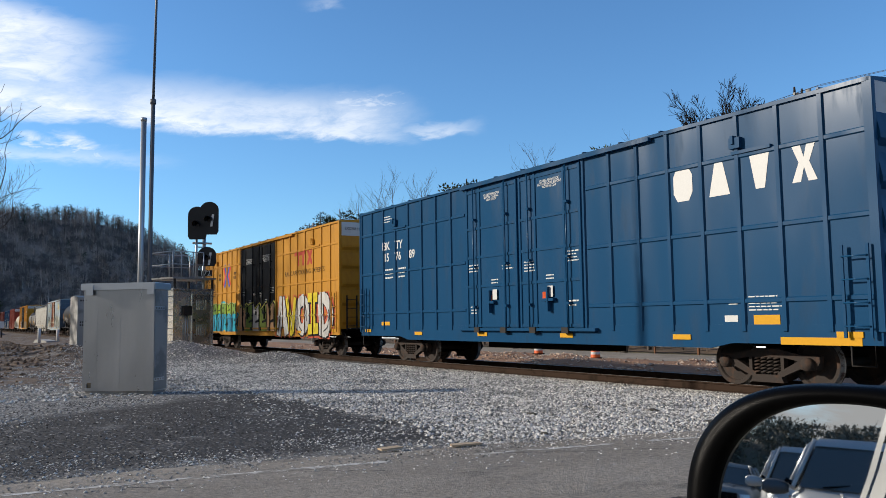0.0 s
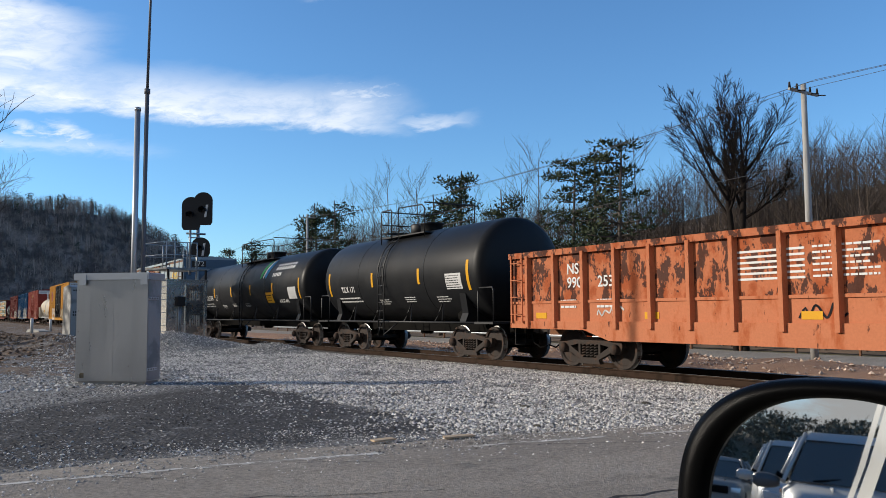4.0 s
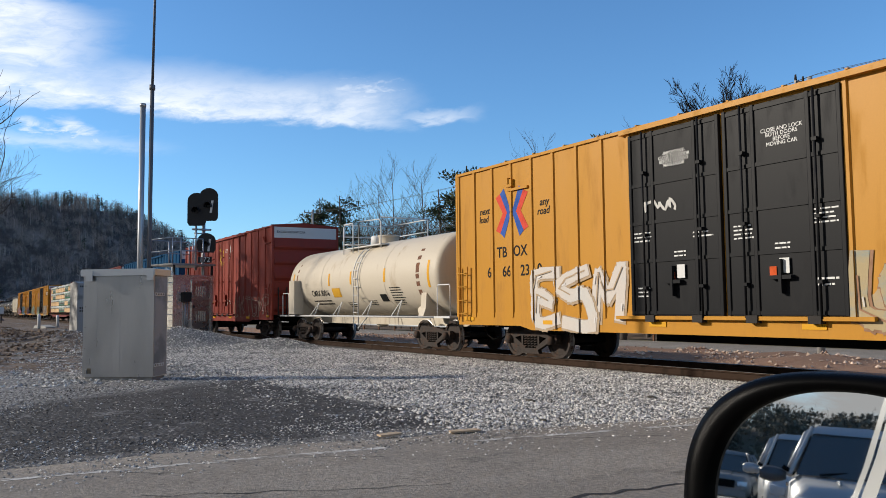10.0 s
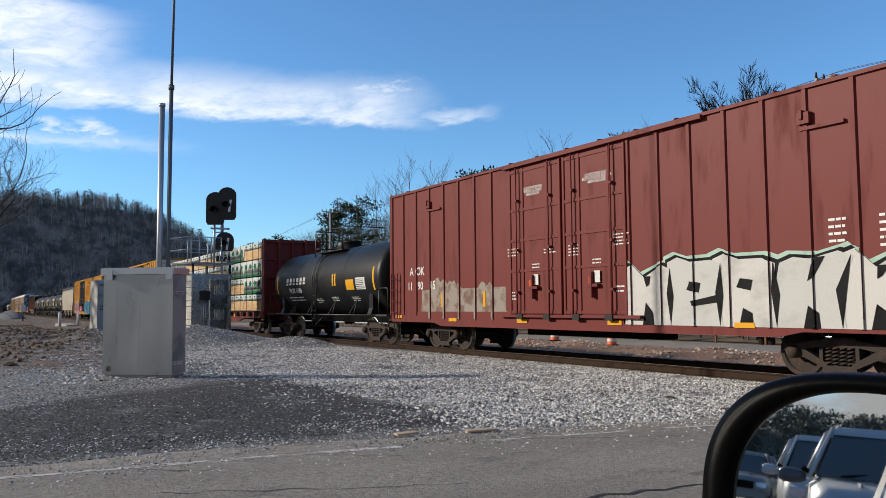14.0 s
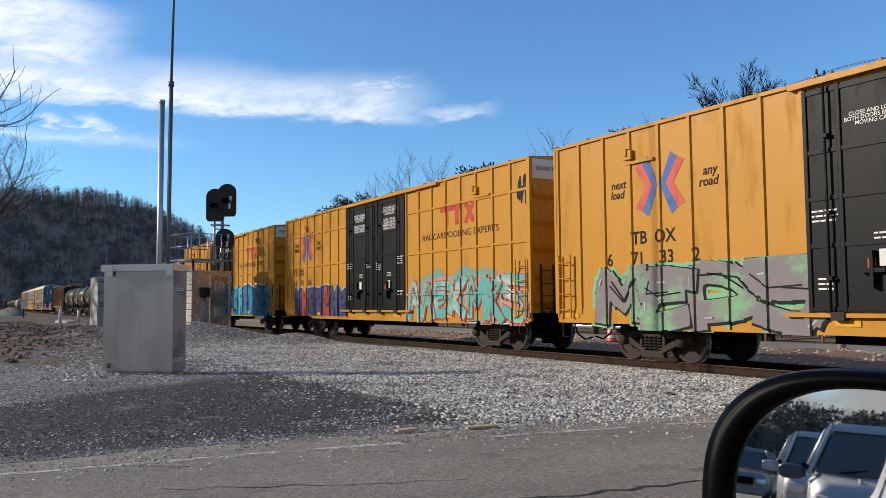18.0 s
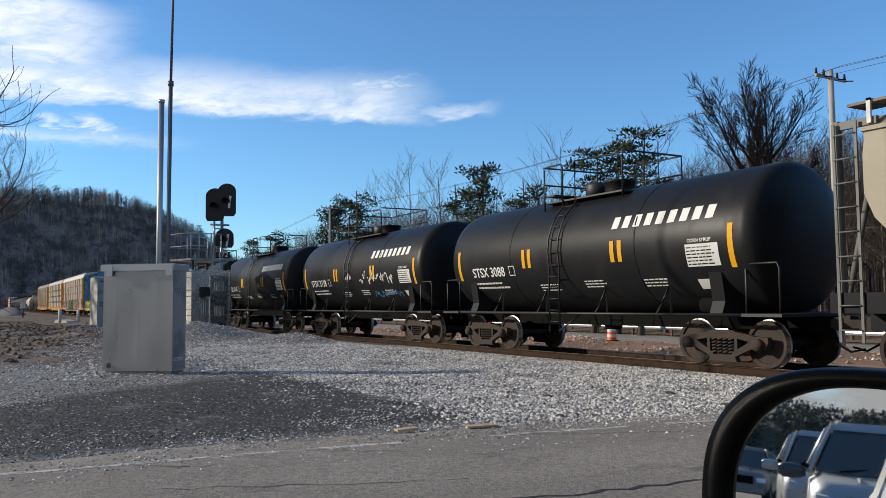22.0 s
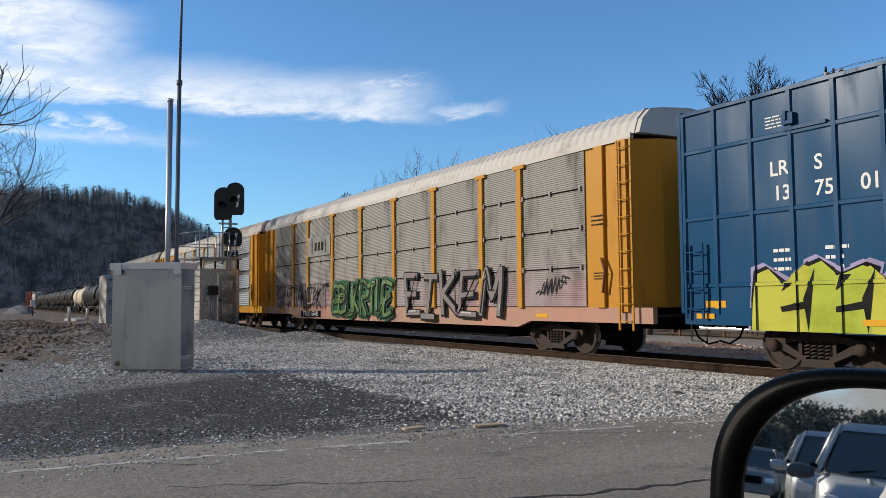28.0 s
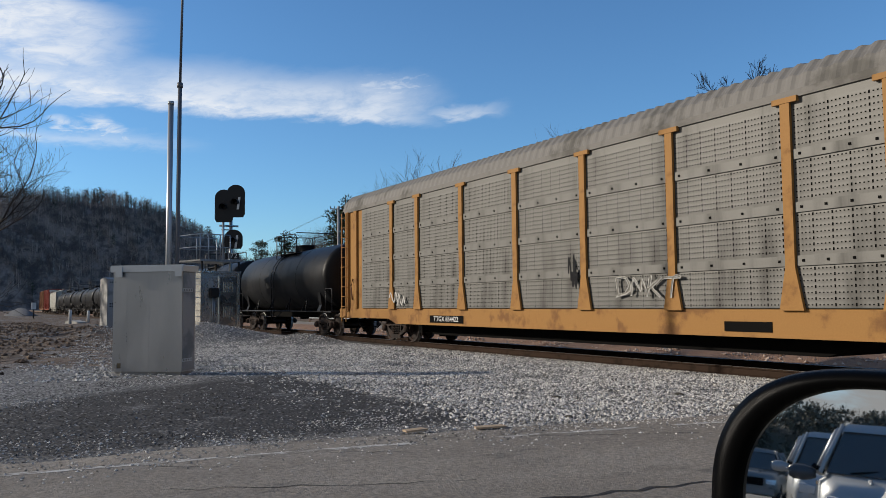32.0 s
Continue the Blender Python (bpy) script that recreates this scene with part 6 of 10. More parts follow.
def spray_mix(col, other):
    """Fill of two sprayed colours that run into each other."""
    key = (col, other)
    if key not in PAINT:
        PAINT[key] = mat("spray_paint_fade", col, 0.6, spec=0.12, col2=other, lo=0.46, hi=0.72, scale=1.1, stretch=(1.0, 1.0, 1.6), finev=0.1)
    return PAINT[key]


def curl(pts):
    """The same path, rounded."""
    out = []
    for i in range(len(pts) - 1):
        p0, p1, p2, p3 = pts[max(0, i - 1)], pts[i], pts[i + 1], pts[min(len(pts) - 1, i + 2)]
        for j in range(3):
            t = j / 3
            out.append(tuple(0.5 * (2 * b + (c - a) * t + (2 * a - 5 * b + 4 * c - d) * t * t + (3 * b - a - 3 * c + d) * t ** 3) for a, b, c, d in zip(p0, p1, p2, p3)))
    return out + [pts[-1]]


def graffiti(car, seed, x0, x1, z0, z1, letters, fill, line, glow=None, accent=None, ribs=(), depth=0.0, y=-HALF, thick=0.2, label="", curve=None, bands=(), edge=0.032, word="", fills=()):
    """Block letters in spray paint over the side, following its ribs: glow, then letter by letter shadow, outline and fill, and thin highlights."""
    if y == -HALF and car.name in POSTS:
        ribs, depth = POSTS[car.name]
    rnd = random.Random(seed)
    w, h = (x1 - x0) / (len(word) or letters), z1 - z0
    g = Geo()
    cols = [spray(glow) if glow else spray(line), spray(line), spray_mix(fill, accent) if accent else spray(fill), spray(tuple(min(0.8, c * 0.5 + 0.38) for c in fill))]
    cols += [spray(c) for c in fills]
    letters = len(word) or letters
    zlo, zhi = z0 - 0.12 * h, z1 + 0.06 * h

    def put(pl, dy, mi, lift):
        if len(pl) < 3:
            return
        if curve:
            g.poly([curve(px, pz, lift) for px, pz in pl], mi)
        else:
            g.poly([(px, y - lift - dy, pz) for px, pz in pl], mi)

    def emit(poly, mi, layer):
        lift = 0.006 + layer
        poly = [(p[0], min(zhi, max(zlo, p[1]))) for p in poly]
        put(poly, 0.0, mi, lift)
        if ribs and depth:
            lo, hi = min(p[0] for p in poly), max(p[0] for p in poly)
            for r0, r1 in ribs:
                if r1 > lo and r0 < hi:
                    put(clip_x(poly, r0, r1), depth, mi, lift)
        for b0, b1 in bands:
            q = clip_x([(pz, px) for px, pz in poly], b0, b1)
            put([(px, pz) for pz, px in q], 0.03, mi, lift)

    def stroke(pts, r, mi, layer, dx=0.0, dz=0.0):
        for i, (a, b) in enumerate(zip(pts, pts[1:])):
            d = Vector((b[0] - a[0], b[1] - a[1]))
            if d.length < 1e-4:
                continue
            nx, nz = -d.y / d.length * r, d.x / d.length * r
            ex, ez = d.x / d.length * r * 0.75, d.y / d.length * r * 0.75
            emit([(p[0] + dx, p[1] + dz) for p in ((a[0] + nx - ex, a[1] + nz - ez), (a[0] - nx - ex, a[1] - nz - ez), (b[0] - nx + ex, b[1] - nz + ez), (b[0] + nx + ex, b[1] + nz + ez))], mi, layer + 0.00025 * i)
    words = []
    for k in range(letters):
        gls = LETTERS[word[k]] if word else (rnd.choice(GLYPHS),)
        lean, fat = rnd.uniform(-0.12, 0.2), rnd.uniform(0.9, 1.15)
        dz = rnd.uniform(-0.04, 0.05) * h
        wild = 0.04 if word else 0.13
        for gl in gls:
            pts = [(x0 + w * (k + 0.08 + 1.0 * px + lean * (pz - 0.5)) + rnd.uniform(-wild, wild) * w, z0 + dz + h * (0.10 + 0.80 * pz) + rnd.uniform(-wild, wild) * 0.7 * h) for px, pz in gl]
            words.append((pts if word and len(pts) < 5 else curl(pts), thick * h * fat / 2, k, 0.0011 * len(words)))
    if glow:
        for pts, r, k, up in words:
            stroke(pts, r + 0.10 * h, 0, up * 0.5)
    for pts, r, k, up in words:
        stroke(pts, r + edge * h, 1, 0.013 + 0.013 * (k % 2) + up * 0.37, 0.02 * h, -0.015 * h)
    for pts, r, k, up in words:
        odd = 0.013 * (k % 2) + up * 0.37
        stroke(pts, r, 4 + k % len(fills) if fills else 2, 0.0195 + odd)
        for j in range(2):
            i = rnd.randrange(0, max(1, len(pts) - 6))
            q = [(p[0] + (rnd.uniform(-0.3, 0.3)) * r, p[1] + rnd.uniform(-0.3, 0.3) * r) for p in pts[i:i + 6:2]]
            stroke(q, h * 0.013, 1, 0.041)
        for a, b in list(zip(pts, pts[1:]))[2::9]:
            d = Vector((b[0] - a[0], b[1] - a[1]))
            if d.length > 0.1:
                ox, oz = -d.y / d.length * r * 0.55, d.x / d.length * r * 0.55
                t0, t1 = rnd.uniform(0.05, 0.35), rnd.uniform(0.5, 0.8)
                stroke([(a[0] + (b[0] - a[0]) * t0 + ox, a[1] + (b[1] - a[1]) * t0 + oz), (a[0] + (b[0] - a[0]) * t1 + ox, a[1] + (b[1] - a[1]) * t1 + oz)], h * 0.014, 3, 0.043)
    return tagged(part("graffiti", g.mesh("spray_paint", cols), None, car), label or "spray-painted block lettering shapes", kind="stuff")


def block_letters(car, seed, x0, x1, z0, z1, n, fills, line, rim, ribs=(), depth=0.0, bands=(), y=-HALF, edge=0.05, label="solid block graffiti"):
    """Fat block letters that touch each other: a rim, dark outlines, filled bodies and dark slivers that cut them into letters."""
    if y == -HALF and car.name in POSTS:
        ribs, depth = POSTS[car.name]
    rnd, g = random.Random(seed), Geo()
    w, h = (x1 - x0) / n, z1 - z0
    cols = [spray(rim), spray(line)] + [spray_mix(c, tuple(0.75 * v for v in c)) for c in fills]

    def lay(poly, mi, lift):
        poly = [(px, min(z1 + 0.2 * h, max(z0, pz))) for px, pz in poly]
        g.poly([(px, y - lift, pz) for px, pz in poly], mi)
        for r0, r1 in ribs:
            q = clip_x(poly, r0, r1)
            if len(q) > 2:
                g.poly([(px, y - lift - depth, pz) for px, pz in q], mi)
        for b0, b1 in bands:
            q = clip_x([(pz, px) for px, pz in poly], b0, b1)
            if len(q) > 2:
                g.poly([(px, y - lift - 0.03, pz) for pz, px in q], mi)

    def grown(poly, e):
        cx, cz = sum(p[0] for p in poly) / len(poly), sum(p[1] for p in poly) / len(poly)
        return [(px + math.copysign(e, px - cx), pz + math.copysign(e, pz - cz)) for px, pz in poly]
    for k in range(n):
        a, b = x0 + w * k - 0.06 * w, x0 + w * (k + 1) + 0.06 * w
        t0, t1, tm = z1 - rnd.uniform(0, 0.16) * h, z1 - rnd.uniform(0, 0.16) * h, z1 - rnd.uniform(0.0, 0.28) * h
        lean = rnd.uniform(-0.1, 0.14) * w
        body = [(a, z0), (a + 0.04 * w, z0 + 0.45 * h), (a + lean, t0), (a + 0.22 * w + lean, t0 + 0.07 * h), (a + 0.5 * w + lean, tm), (b - 0.22 * w + lean, t1 + 0.05 * h), (b + lean, t1 - 0.03 * h), (b - 0.05 * w, z0 + 0.5 * h), (b, z0)]
        up = 0.004 * (k % 2)
        lay(grown(body, 2.1 * edge * h), 0, 0.006 + up * 0.5)
        lay(grown(body, edge * h), 1, 0.012 + up)
        lay(body, 2 + k % len(fills), 0.02 + up)
        # openings and the gap to the next letter
        c = (a + b) / 2 + lean * 0.4
        lay([(b - 0.05 * w, z0), (b - 0.13 * w, z0 + 0.5 * h), (b - 0.03 * w + lean, t1), (b + 0.02 * w, z0 + 0.45 * h)], 1, 0.029)
        kind = rnd.randrange(4)
        if kind in (0, 1):
            zc = z0 + rnd.uniform(0.5, 0.66) * h
            lay([(c - 0.15 * w, zc), (c - 0.08 * w, zc + 0.13 * h), (c + 0.14 * w, zc + 0.1 * h), (c + 0.1 * w, zc - 0.05 * h)], 1, 0.029)
        if kind in (0, 2):
            lay([(c - 0.12 * w, z0), (c - 0.04 * w, z0 + rnd.uniform(0.25, 0.4) * h), (c + 0.12 * w, z0 + 0.2 * h), (c + 0.14 * w, z0)], 1, 0.029)
        if kind in (1, 3):
            lay([(b - 0.04 * w, z0 + 0.36 * h), (c - 0.02 * w, z0 + 0.3 * h), (c - 0.05 * w, z0 + 0.38 * h), (b - 0.02 * w, z0 + 0.48 * h)], 1, 0.03)
        if kind in (2, 3):
            lay([(c + lean - 0.06 * w, tm + 0.02 * h), (c - 0.02 * w, z0 + 0.62 * h), (c + 0.05 * w, z0 + 0.66 * h), (c + lean + 0.1 * w, tm + 0.02 * h)], 1, 0.03)
    return tagged(part("graffiti", g.mesh("spray_paint", cols), None, car), label, kind="stuff")


def wash(car, seed, x0, x1, z0, z1, m, rough=0.25, label="ragged sprayed ground colour"):
    """A patch of sprayed colour with an uneven upper edge, laid over the side and its posts."""
    rnd, g = random.Random(seed), Geo()
    n = max(6, round((x1 - x0) / 0.14))
    tops, v = [], 0.0
    for k in range(n + 1):
        v = 0.7 * v + rnd.uniform(-rough, rough)
        ends = min(1.0, 4.0 * min(k, n - k) / n + 0.35)
        tops.append(z0 + (z1 - z0) * ends + v * 0.6)
    for k in range(n):
        a, b = x0 + (x1 - x0) * k / n, x0 + (x1 - x0) * (k + 1) / n
        g.poly([(a, -HALF - 0.0045, z0), (b, -HALF - 0.0045, z0), (b, -HALF - 0.0045, tops[k + 1]), (a, -HALF - 0.0045, tops[k])])
    return part("sprayed_ground", over_posts(g.mesh("sprayed_ground", m), car), None, car, label)


def scrawl(car, seed, x, z, w, h, col, y=-HALF, r=0.018, n=14, curve=None):
    """A thin one-line tag."""
    rnd, g = random.Random(seed), Geo()
    pts = curl([(x - w / 2 + w * k / n + rnd.uniform(-.06, .06) * w, z + rnd.uniform(-.5, .5) * h) for k in range(n + 1)])
    rows = []
    for k, (px, pz) in enumerate(pts):
        a, b = pts[max(k - 1, 0)], pts[min(k + 1, len(pts) - 1)]
        d = Vector((b[0] - a[0], b[1] - a[1]))
        nx, nz = (-d.y / d.length * r, d.x / d.length * r) if d.length > 1e-5 else (r, 0.0)
        lift = 0.007 + 0.002 * k / len(pts)
        rows.append([curve(u, v, lift) if curve else (u, y - lift, v) for u, v in ((px + nx, pz + nz), (px - nx, pz - nz))])
    g.rings(rows, close=False, caps=False, smooth=False)
    return part("tag", g, spray(col), car, "thin spray-paint scrawl")


# ---- box cars ----
MESHES = {}


def shared(key, make, mats):
    if key not in MESHES:
        MESHES[key] = make().mesh(key[0], mats)
    return MESHES[key]


def boxcar(label, L, body, door, style="posts", zt=5.15, zb=0.77, door_w=5.0, bays=8, door_style="plug", end_m=None, top_m=None, roof_m=None, door_x=0.0):
    """Returns the car, the stretches of its ribs and their depth."""
    car = thing("boxcar", label, "freight car")
    half, z1 = L / 2, zb + 0.28
    end_m, roof_m = end_m or body, roof_m or body
    key = (L, zt, zb, style, door_w, bays, body.name, door_x)
    part("body", shared(("body",) + key, lambda: Geo().box(-half, half, -HALF, HALF, z1 + 0.1, zt - 0.06), body), None, car)
    # roof: low gable with seams
    def roof():
        g = Geo()
        g.prism([(-HALF - 0.05, zt - 0.10), (-HALF - 0.05, zt - 0.03), (0, zt + 0.10), (HALF + 0.05, zt - 0.03), (HALF + 0.05, zt - 0.10)], "x", -half - 0.03, half + 0.03)
        k = -half
        while k < half:
            g.prism([(-HALF - 0.06, zt - 0.03), (-HALF - 0.06, zt), (0, zt + 0.13), (HALF + 0.06, zt), (HALF + 0.06, zt - 0.03), (0, zt + 0.09)], "x", k, k + 0.05)
            k += 1.2
        return g
    part("roof", shared(("roof",) + key + (roof_m.name,), roof, roof_m), None, car)
    def sill():
        g = Geo()
        for s in (-1, 1):
            y = s * HALF
            g.prism([(-half, z1 + 0.12), (-half, zb + 0.06), (-half + 2.9, zb + 0.06), (-half + 3.4, zb - 0.04), (half - 3.4, zb - 0.04), (half - 2.9, zb + 0.06), (half, zb + 0.06), (half, z1 + 0.12)], "y", y - s * 0.05, y + s * 0.012)
        return g
    part("side_sill", shared(("sill",) + key, sill, body), None, car)
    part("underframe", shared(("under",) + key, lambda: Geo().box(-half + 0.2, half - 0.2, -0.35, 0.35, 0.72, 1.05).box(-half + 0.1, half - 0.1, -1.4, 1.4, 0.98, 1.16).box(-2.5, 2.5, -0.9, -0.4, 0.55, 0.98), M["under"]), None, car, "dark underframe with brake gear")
    ribs = []
    dl, dr = door_x - door_w / 2, door_x + door_w / 2
    d = 0.04
    spans = ((-half, dl), (dr, half))
    for (a, b) in spans:
        n = max(1, round((b - a) / (L - door_w) * 2 * bays))
        for k in range(n + 1):
            x = a + (b - a) * k / n
            x = min(max(x, -half + 0.06), half - 0.06)
            ribs.append((x - 0.05, x + 0.05))
    rib_me = shared(("side_post",) + key, lambda: Geo().prism([(-0.06, 0), (-0.04, -d), (0.04, -d), (0.06, 0)], "z", z1, zt - 0.1), body)
    for a, b in ribs:
        x = (a + b) / 2
        part("side_post", rib_me, None, car, place=pose(x, -HALF, 0))
        part("side_post", rib_me, None, car, place=pose(x, HALF, 0, 0, 0, 180))
    if style == "grid":
        for (a, b) in spans:
            for z in (zt - 0.86, zt - 2.22, zt - 3.55):
                part("side_rail", shared(("rail", z, a) + key, lambda: Geo().prism([(-HALF - 0.03, -0.03), (-HALF - 0.03, 0.03), (-HALF, 0.05), (-HALF, -0.05)], "x", a + 0.1, b - 0.1), body), None, car, place=pose(0, 0, z))
    POSTS[car.name] = (tuple(ribs), d)
    # small access hatches near the top of the side
    for x in (-half + 3 * (dl + half) / bays, dr + 5 * (half - dr) / bays):
        h = part("hatch_latch", shared(("latch",) + key, lambda: Geo().box(-0.12, 0.12, -HALF - 0.09, -HALF, -0.1, 0.1).box(-0.06, 0.0, -HALF - 0.12, -HALF, -0.02, 0.14), body), None, car, place=pose(x, 0, zt - 0.62))
        part("hatch_rail", shared(("hatchrail",) + key, lambda: Geo().box(-0.1, 0.75, -HALF - 0.06, -HALF, -0.03, 0.03), body), None, car, place=pose(x, 0, zt - 0.80))
    # doors
    if door_style == "plug":
        n, w = 2, door_w / 2
        for k in range(n):
            a = dl + w * k
            part_door(car, a, w, z1, zt, door, key)
        part("door_track", shared(("dtrack",) + key, lambda: Geo().box(dl - 0.2, dr + 2.2, -HALF - 0.12, -HALF + 0.01, zt - 0.16, zt - 0.08), body), None, car)
        part("door_track", shared(("dtrack_low",) + key, lambda: Geo().box(dl - 0.4, dr + 0.4, -HALF - 0.13, -HALF, z1 - 0.02, z1 + 0.05), body), None, car)
    elif door_style == "slide":
        def sd():
            return Geo().box(dl, dr, -HALF - 0.06, -HALF + 0.01, z1, zt - 0.2)
        slab = part("door", shared(("door",) + key, sd, door), None, car, "rust-streaked sliding door")
        fold = shared(("door_rib",) + key, lambda: Geo().prism([(-HALF - 0.058, 0), (-HALF - 0.10, 0.035), (-HALF - 0.10, 0.075), (-HALF - 0.058, 0.11)], "x", dl + 0.1, dr - 0.1), door)
        k = z1 + 0.12
        while k < zt - 0.35:
            part("door_rib", fold, None, slab, place=pose(0, 0, k))
            k += 0.165
        stile = shared(("door_stile",) + key, lambda: Geo().box(0, 0.08, -HALF - 0.12, -HALF, z1 + 0.003, zt - 0.197), door)
        for x in (dl - 0.003, (dl + dr) / 2 - 0.5, dr - 0.077):
            part("door_stile", stile, None, slab, place=pose(x, 0, 0))
        part("door_track", Geo().box(dl - 0.1, half - 4.0, -HALF - 0.12, -HALF, zt - 0.19, zt - 0.1), body, car)
        part("door_track", Geo().box(dl - 0.3, dr + 3, -HALF - 0.13, -HALF, z1 - 0.03, z1 + 0.04), body, car)
    # corrugated ends
    def end():
        g = Geo().box(0, 0.02, -HALF + 0.02, HALF - 0.02, z1, zt - 0.62)
        return g
    rib_end = shared(("end_rib", end_m.name), lambda: Geo().prism([(0.017, 0.0), (0.10, 0.12), (0.10, 0.2), (0.017, 0.62)], "y", -HALF + 0.06, HALF - 0.06), end_m)
    corner = shared(("corner_post", end_m.name, z1, zt), lambda: Geo().box(-0.02, 0.06, -0.05, 0.05, z1, zt - 0.05), end_m)
    em = shared(("end",) + key + (end_m.name,), end, end_m)
    tm = shared(("endtop",) + key, lambda: Geo().box(0.0, 0.03, -HALF + 0.05, HALF - 0.05, zt - 0.60, zt - 0.08), top_m or M["white"])
    for s, rz in ((1, 0), (-1, 180)):
        e = part("end_wall", em, None, car, place=pose(s * half, 0, 0, 0, 0, rz))
        part("warning_panel", tm, None, e, "dirty white warning panel")
        z = z1 + 0.15
        while z < zt - 1.0:
            part("end_rib", rib_end, None, e, place=pose(0, 0, z))
            z += 0.7
        for sy in (-1, 1):
            part("corner_post", corner, None, e, place=pose(0, sy * HALF, 0))
        part("brake_wheel", shared(("bw",), lambda: Geo().rings(lathe([(0.2, 0), (0.24, 0.0), (0.24, 0.04), (0.2, 0.04)], "x", 16), caps=False).box(0, 0.03, -0.2, 0.2, -0.02, 0.02).box(0, 0.03, -0.02, 0.02, -0.2, 0.2), M["steel"]), None, e, place=pose(0.14, 0.55, 2.2))
        part("end_ladder", shared(("el",), lambda: ladder_geo(-0.2, 0.2, 1.0, 2.3, 0, 4).moved(pose(0.1, 0, 0, 0, 0, 90)), M["steel"]), None, e, place=pose(0.05, -1.15, 0))
        part("end_ladder", shared(("el",), None, None), None, e, place=pose(0.05, 1.15, 0))
        part("crossover_platform", shared(("xo",), lambda: Geo().box(0.03, 0.35, -1.3, 1.3, 1.05, 1.09), M["steel"]), None, e)
    for x in (-half + 0.35, half - 0.35):
        part("side_ladder", shared(("sl", body.name), lambda: ladder_geo(-0.22, 0.22, 0.95, 2.45, -HALF - 0.1, 4), body), None, car, place=pose(x, 0, 0))
        part("stirrup_step", shared(("stp",), lambda: Geo().tube([(-0.2, -HALF, 0.95), (-0.2, -HALF, 0.5), (0.2, -HALF, 0.5), (0.2, -HALF, 0.95)], 0.016, 6), M["steel"]), None, car, place=pose(x, 0, 0))
    for k in range(6):
        x = -half + 0.55 + (L - 1.1) * k / 5
        part("reflector", shared(("refl",), lambda: Geo().box(-0.23, 0.23, -0.02, 0, -0.05, 0.05), M["reflect"]), None, car, "yellow reflective strip", pose(x, -HALF - 0.012, z1 + 0.0 - (0.12 if 0 < k < 5 else 0.05)))
    for x in (-half + 2.6, half - 2.6):
        truck(car, x)
    ends_gear(car, half, 0.55)
    return car, ribs, d


def part_door(car, a, w, z1, zt, door, key):
    """One plug door with its frame, panels, lock rods and handle."""
    zd0, zd1 = z1 + 0.06, zt - 0.22
    d = part("door", shared(("plugdoor", w, door.name, z1, zt), lambda: Geo().box(0.04, w - 0.04, -HALF - 0.05, -HALF + 0.01, zd0, zd1), door), None, car, "", pose(a, 0, 0))
    post = shared(("door_post", door.name, z1, zt), lambda: Geo().prism([(0.0, -HALF - 0.04), (0.0, -HALF - 0.072), (0.01, -HALF - 0.078), (0.07, -HALF - 0.078), (0.08, -HALF - 0.072), (0.08, -HALF - 0.04)], "z", zd0 + 0.003, zd1 + 0.004), door)
    for x in (0.043, w * 0.27, w * 0.72, w - 0.123):
        part("door_post", post, None, d, place=pose(x, 0, 0))
    rail = shared(("door_rail", door.name, w), lambda: Geo().box(0.05, w - 0.05, -HALF - 0.07, -HALF - 0.04, 0.0, 0.07), door)
    for z in (z1 + 0.08, z1 + 1.15, z1 + 1.95, z1 + 2.75, zt - 0.32):
        part("door_rail", rail, None, d, place=pose(0, 0, z))
    rod = shared(("lockrod", z1, zt, door.name), lambda: Geo().tube([(0, -HALF - 0.13, z1 + 0.02), (0, -HALF - 0.13, zt - 0.2)], 0.022, 6), door)
    keep = shared(("rod_keeper", door.name), lambda: Geo().box(-0.05, 0.05, -HALF - 0.155, -HALF - 0.05, 0.0, 0.06), door)
    for x in (w * 0.20, w * 0.80):
        part("lock_rod", rod, None, d, place=pose(x, 0, 0))
        for z in (z1 + 0.6, z1 + 1.7, zt - 1.1):
            part("rod_keeper", keep, None, d, place=pose(x, 0, z))
    part("door_handle", shared(("dh", door.name), lambda: Geo().box(-0.03, 0.03, -HALF - 0.17, -HALF - 0.05, 1.5, 2.1).box(-0.22, 0.22, -HALF - 0.16, -HALF - 0.05, 1.75, 1.82), door), None, d, place=pose(w * 0.5, 0, 0))
    part("door_roller", shared(("drl",), lambda: Geo().box(-0.12, 0.12, -HALF - 0.16, -HALF, 0.98, 1.12), M["steel"]), None, d, place=pose(w * 0.25, 0, 0))
    part("door_roller", shared(("drl",), None, None), None, d, place=pose(w * 0.75, 0, 0))
    return d


# ---- tank cars ----


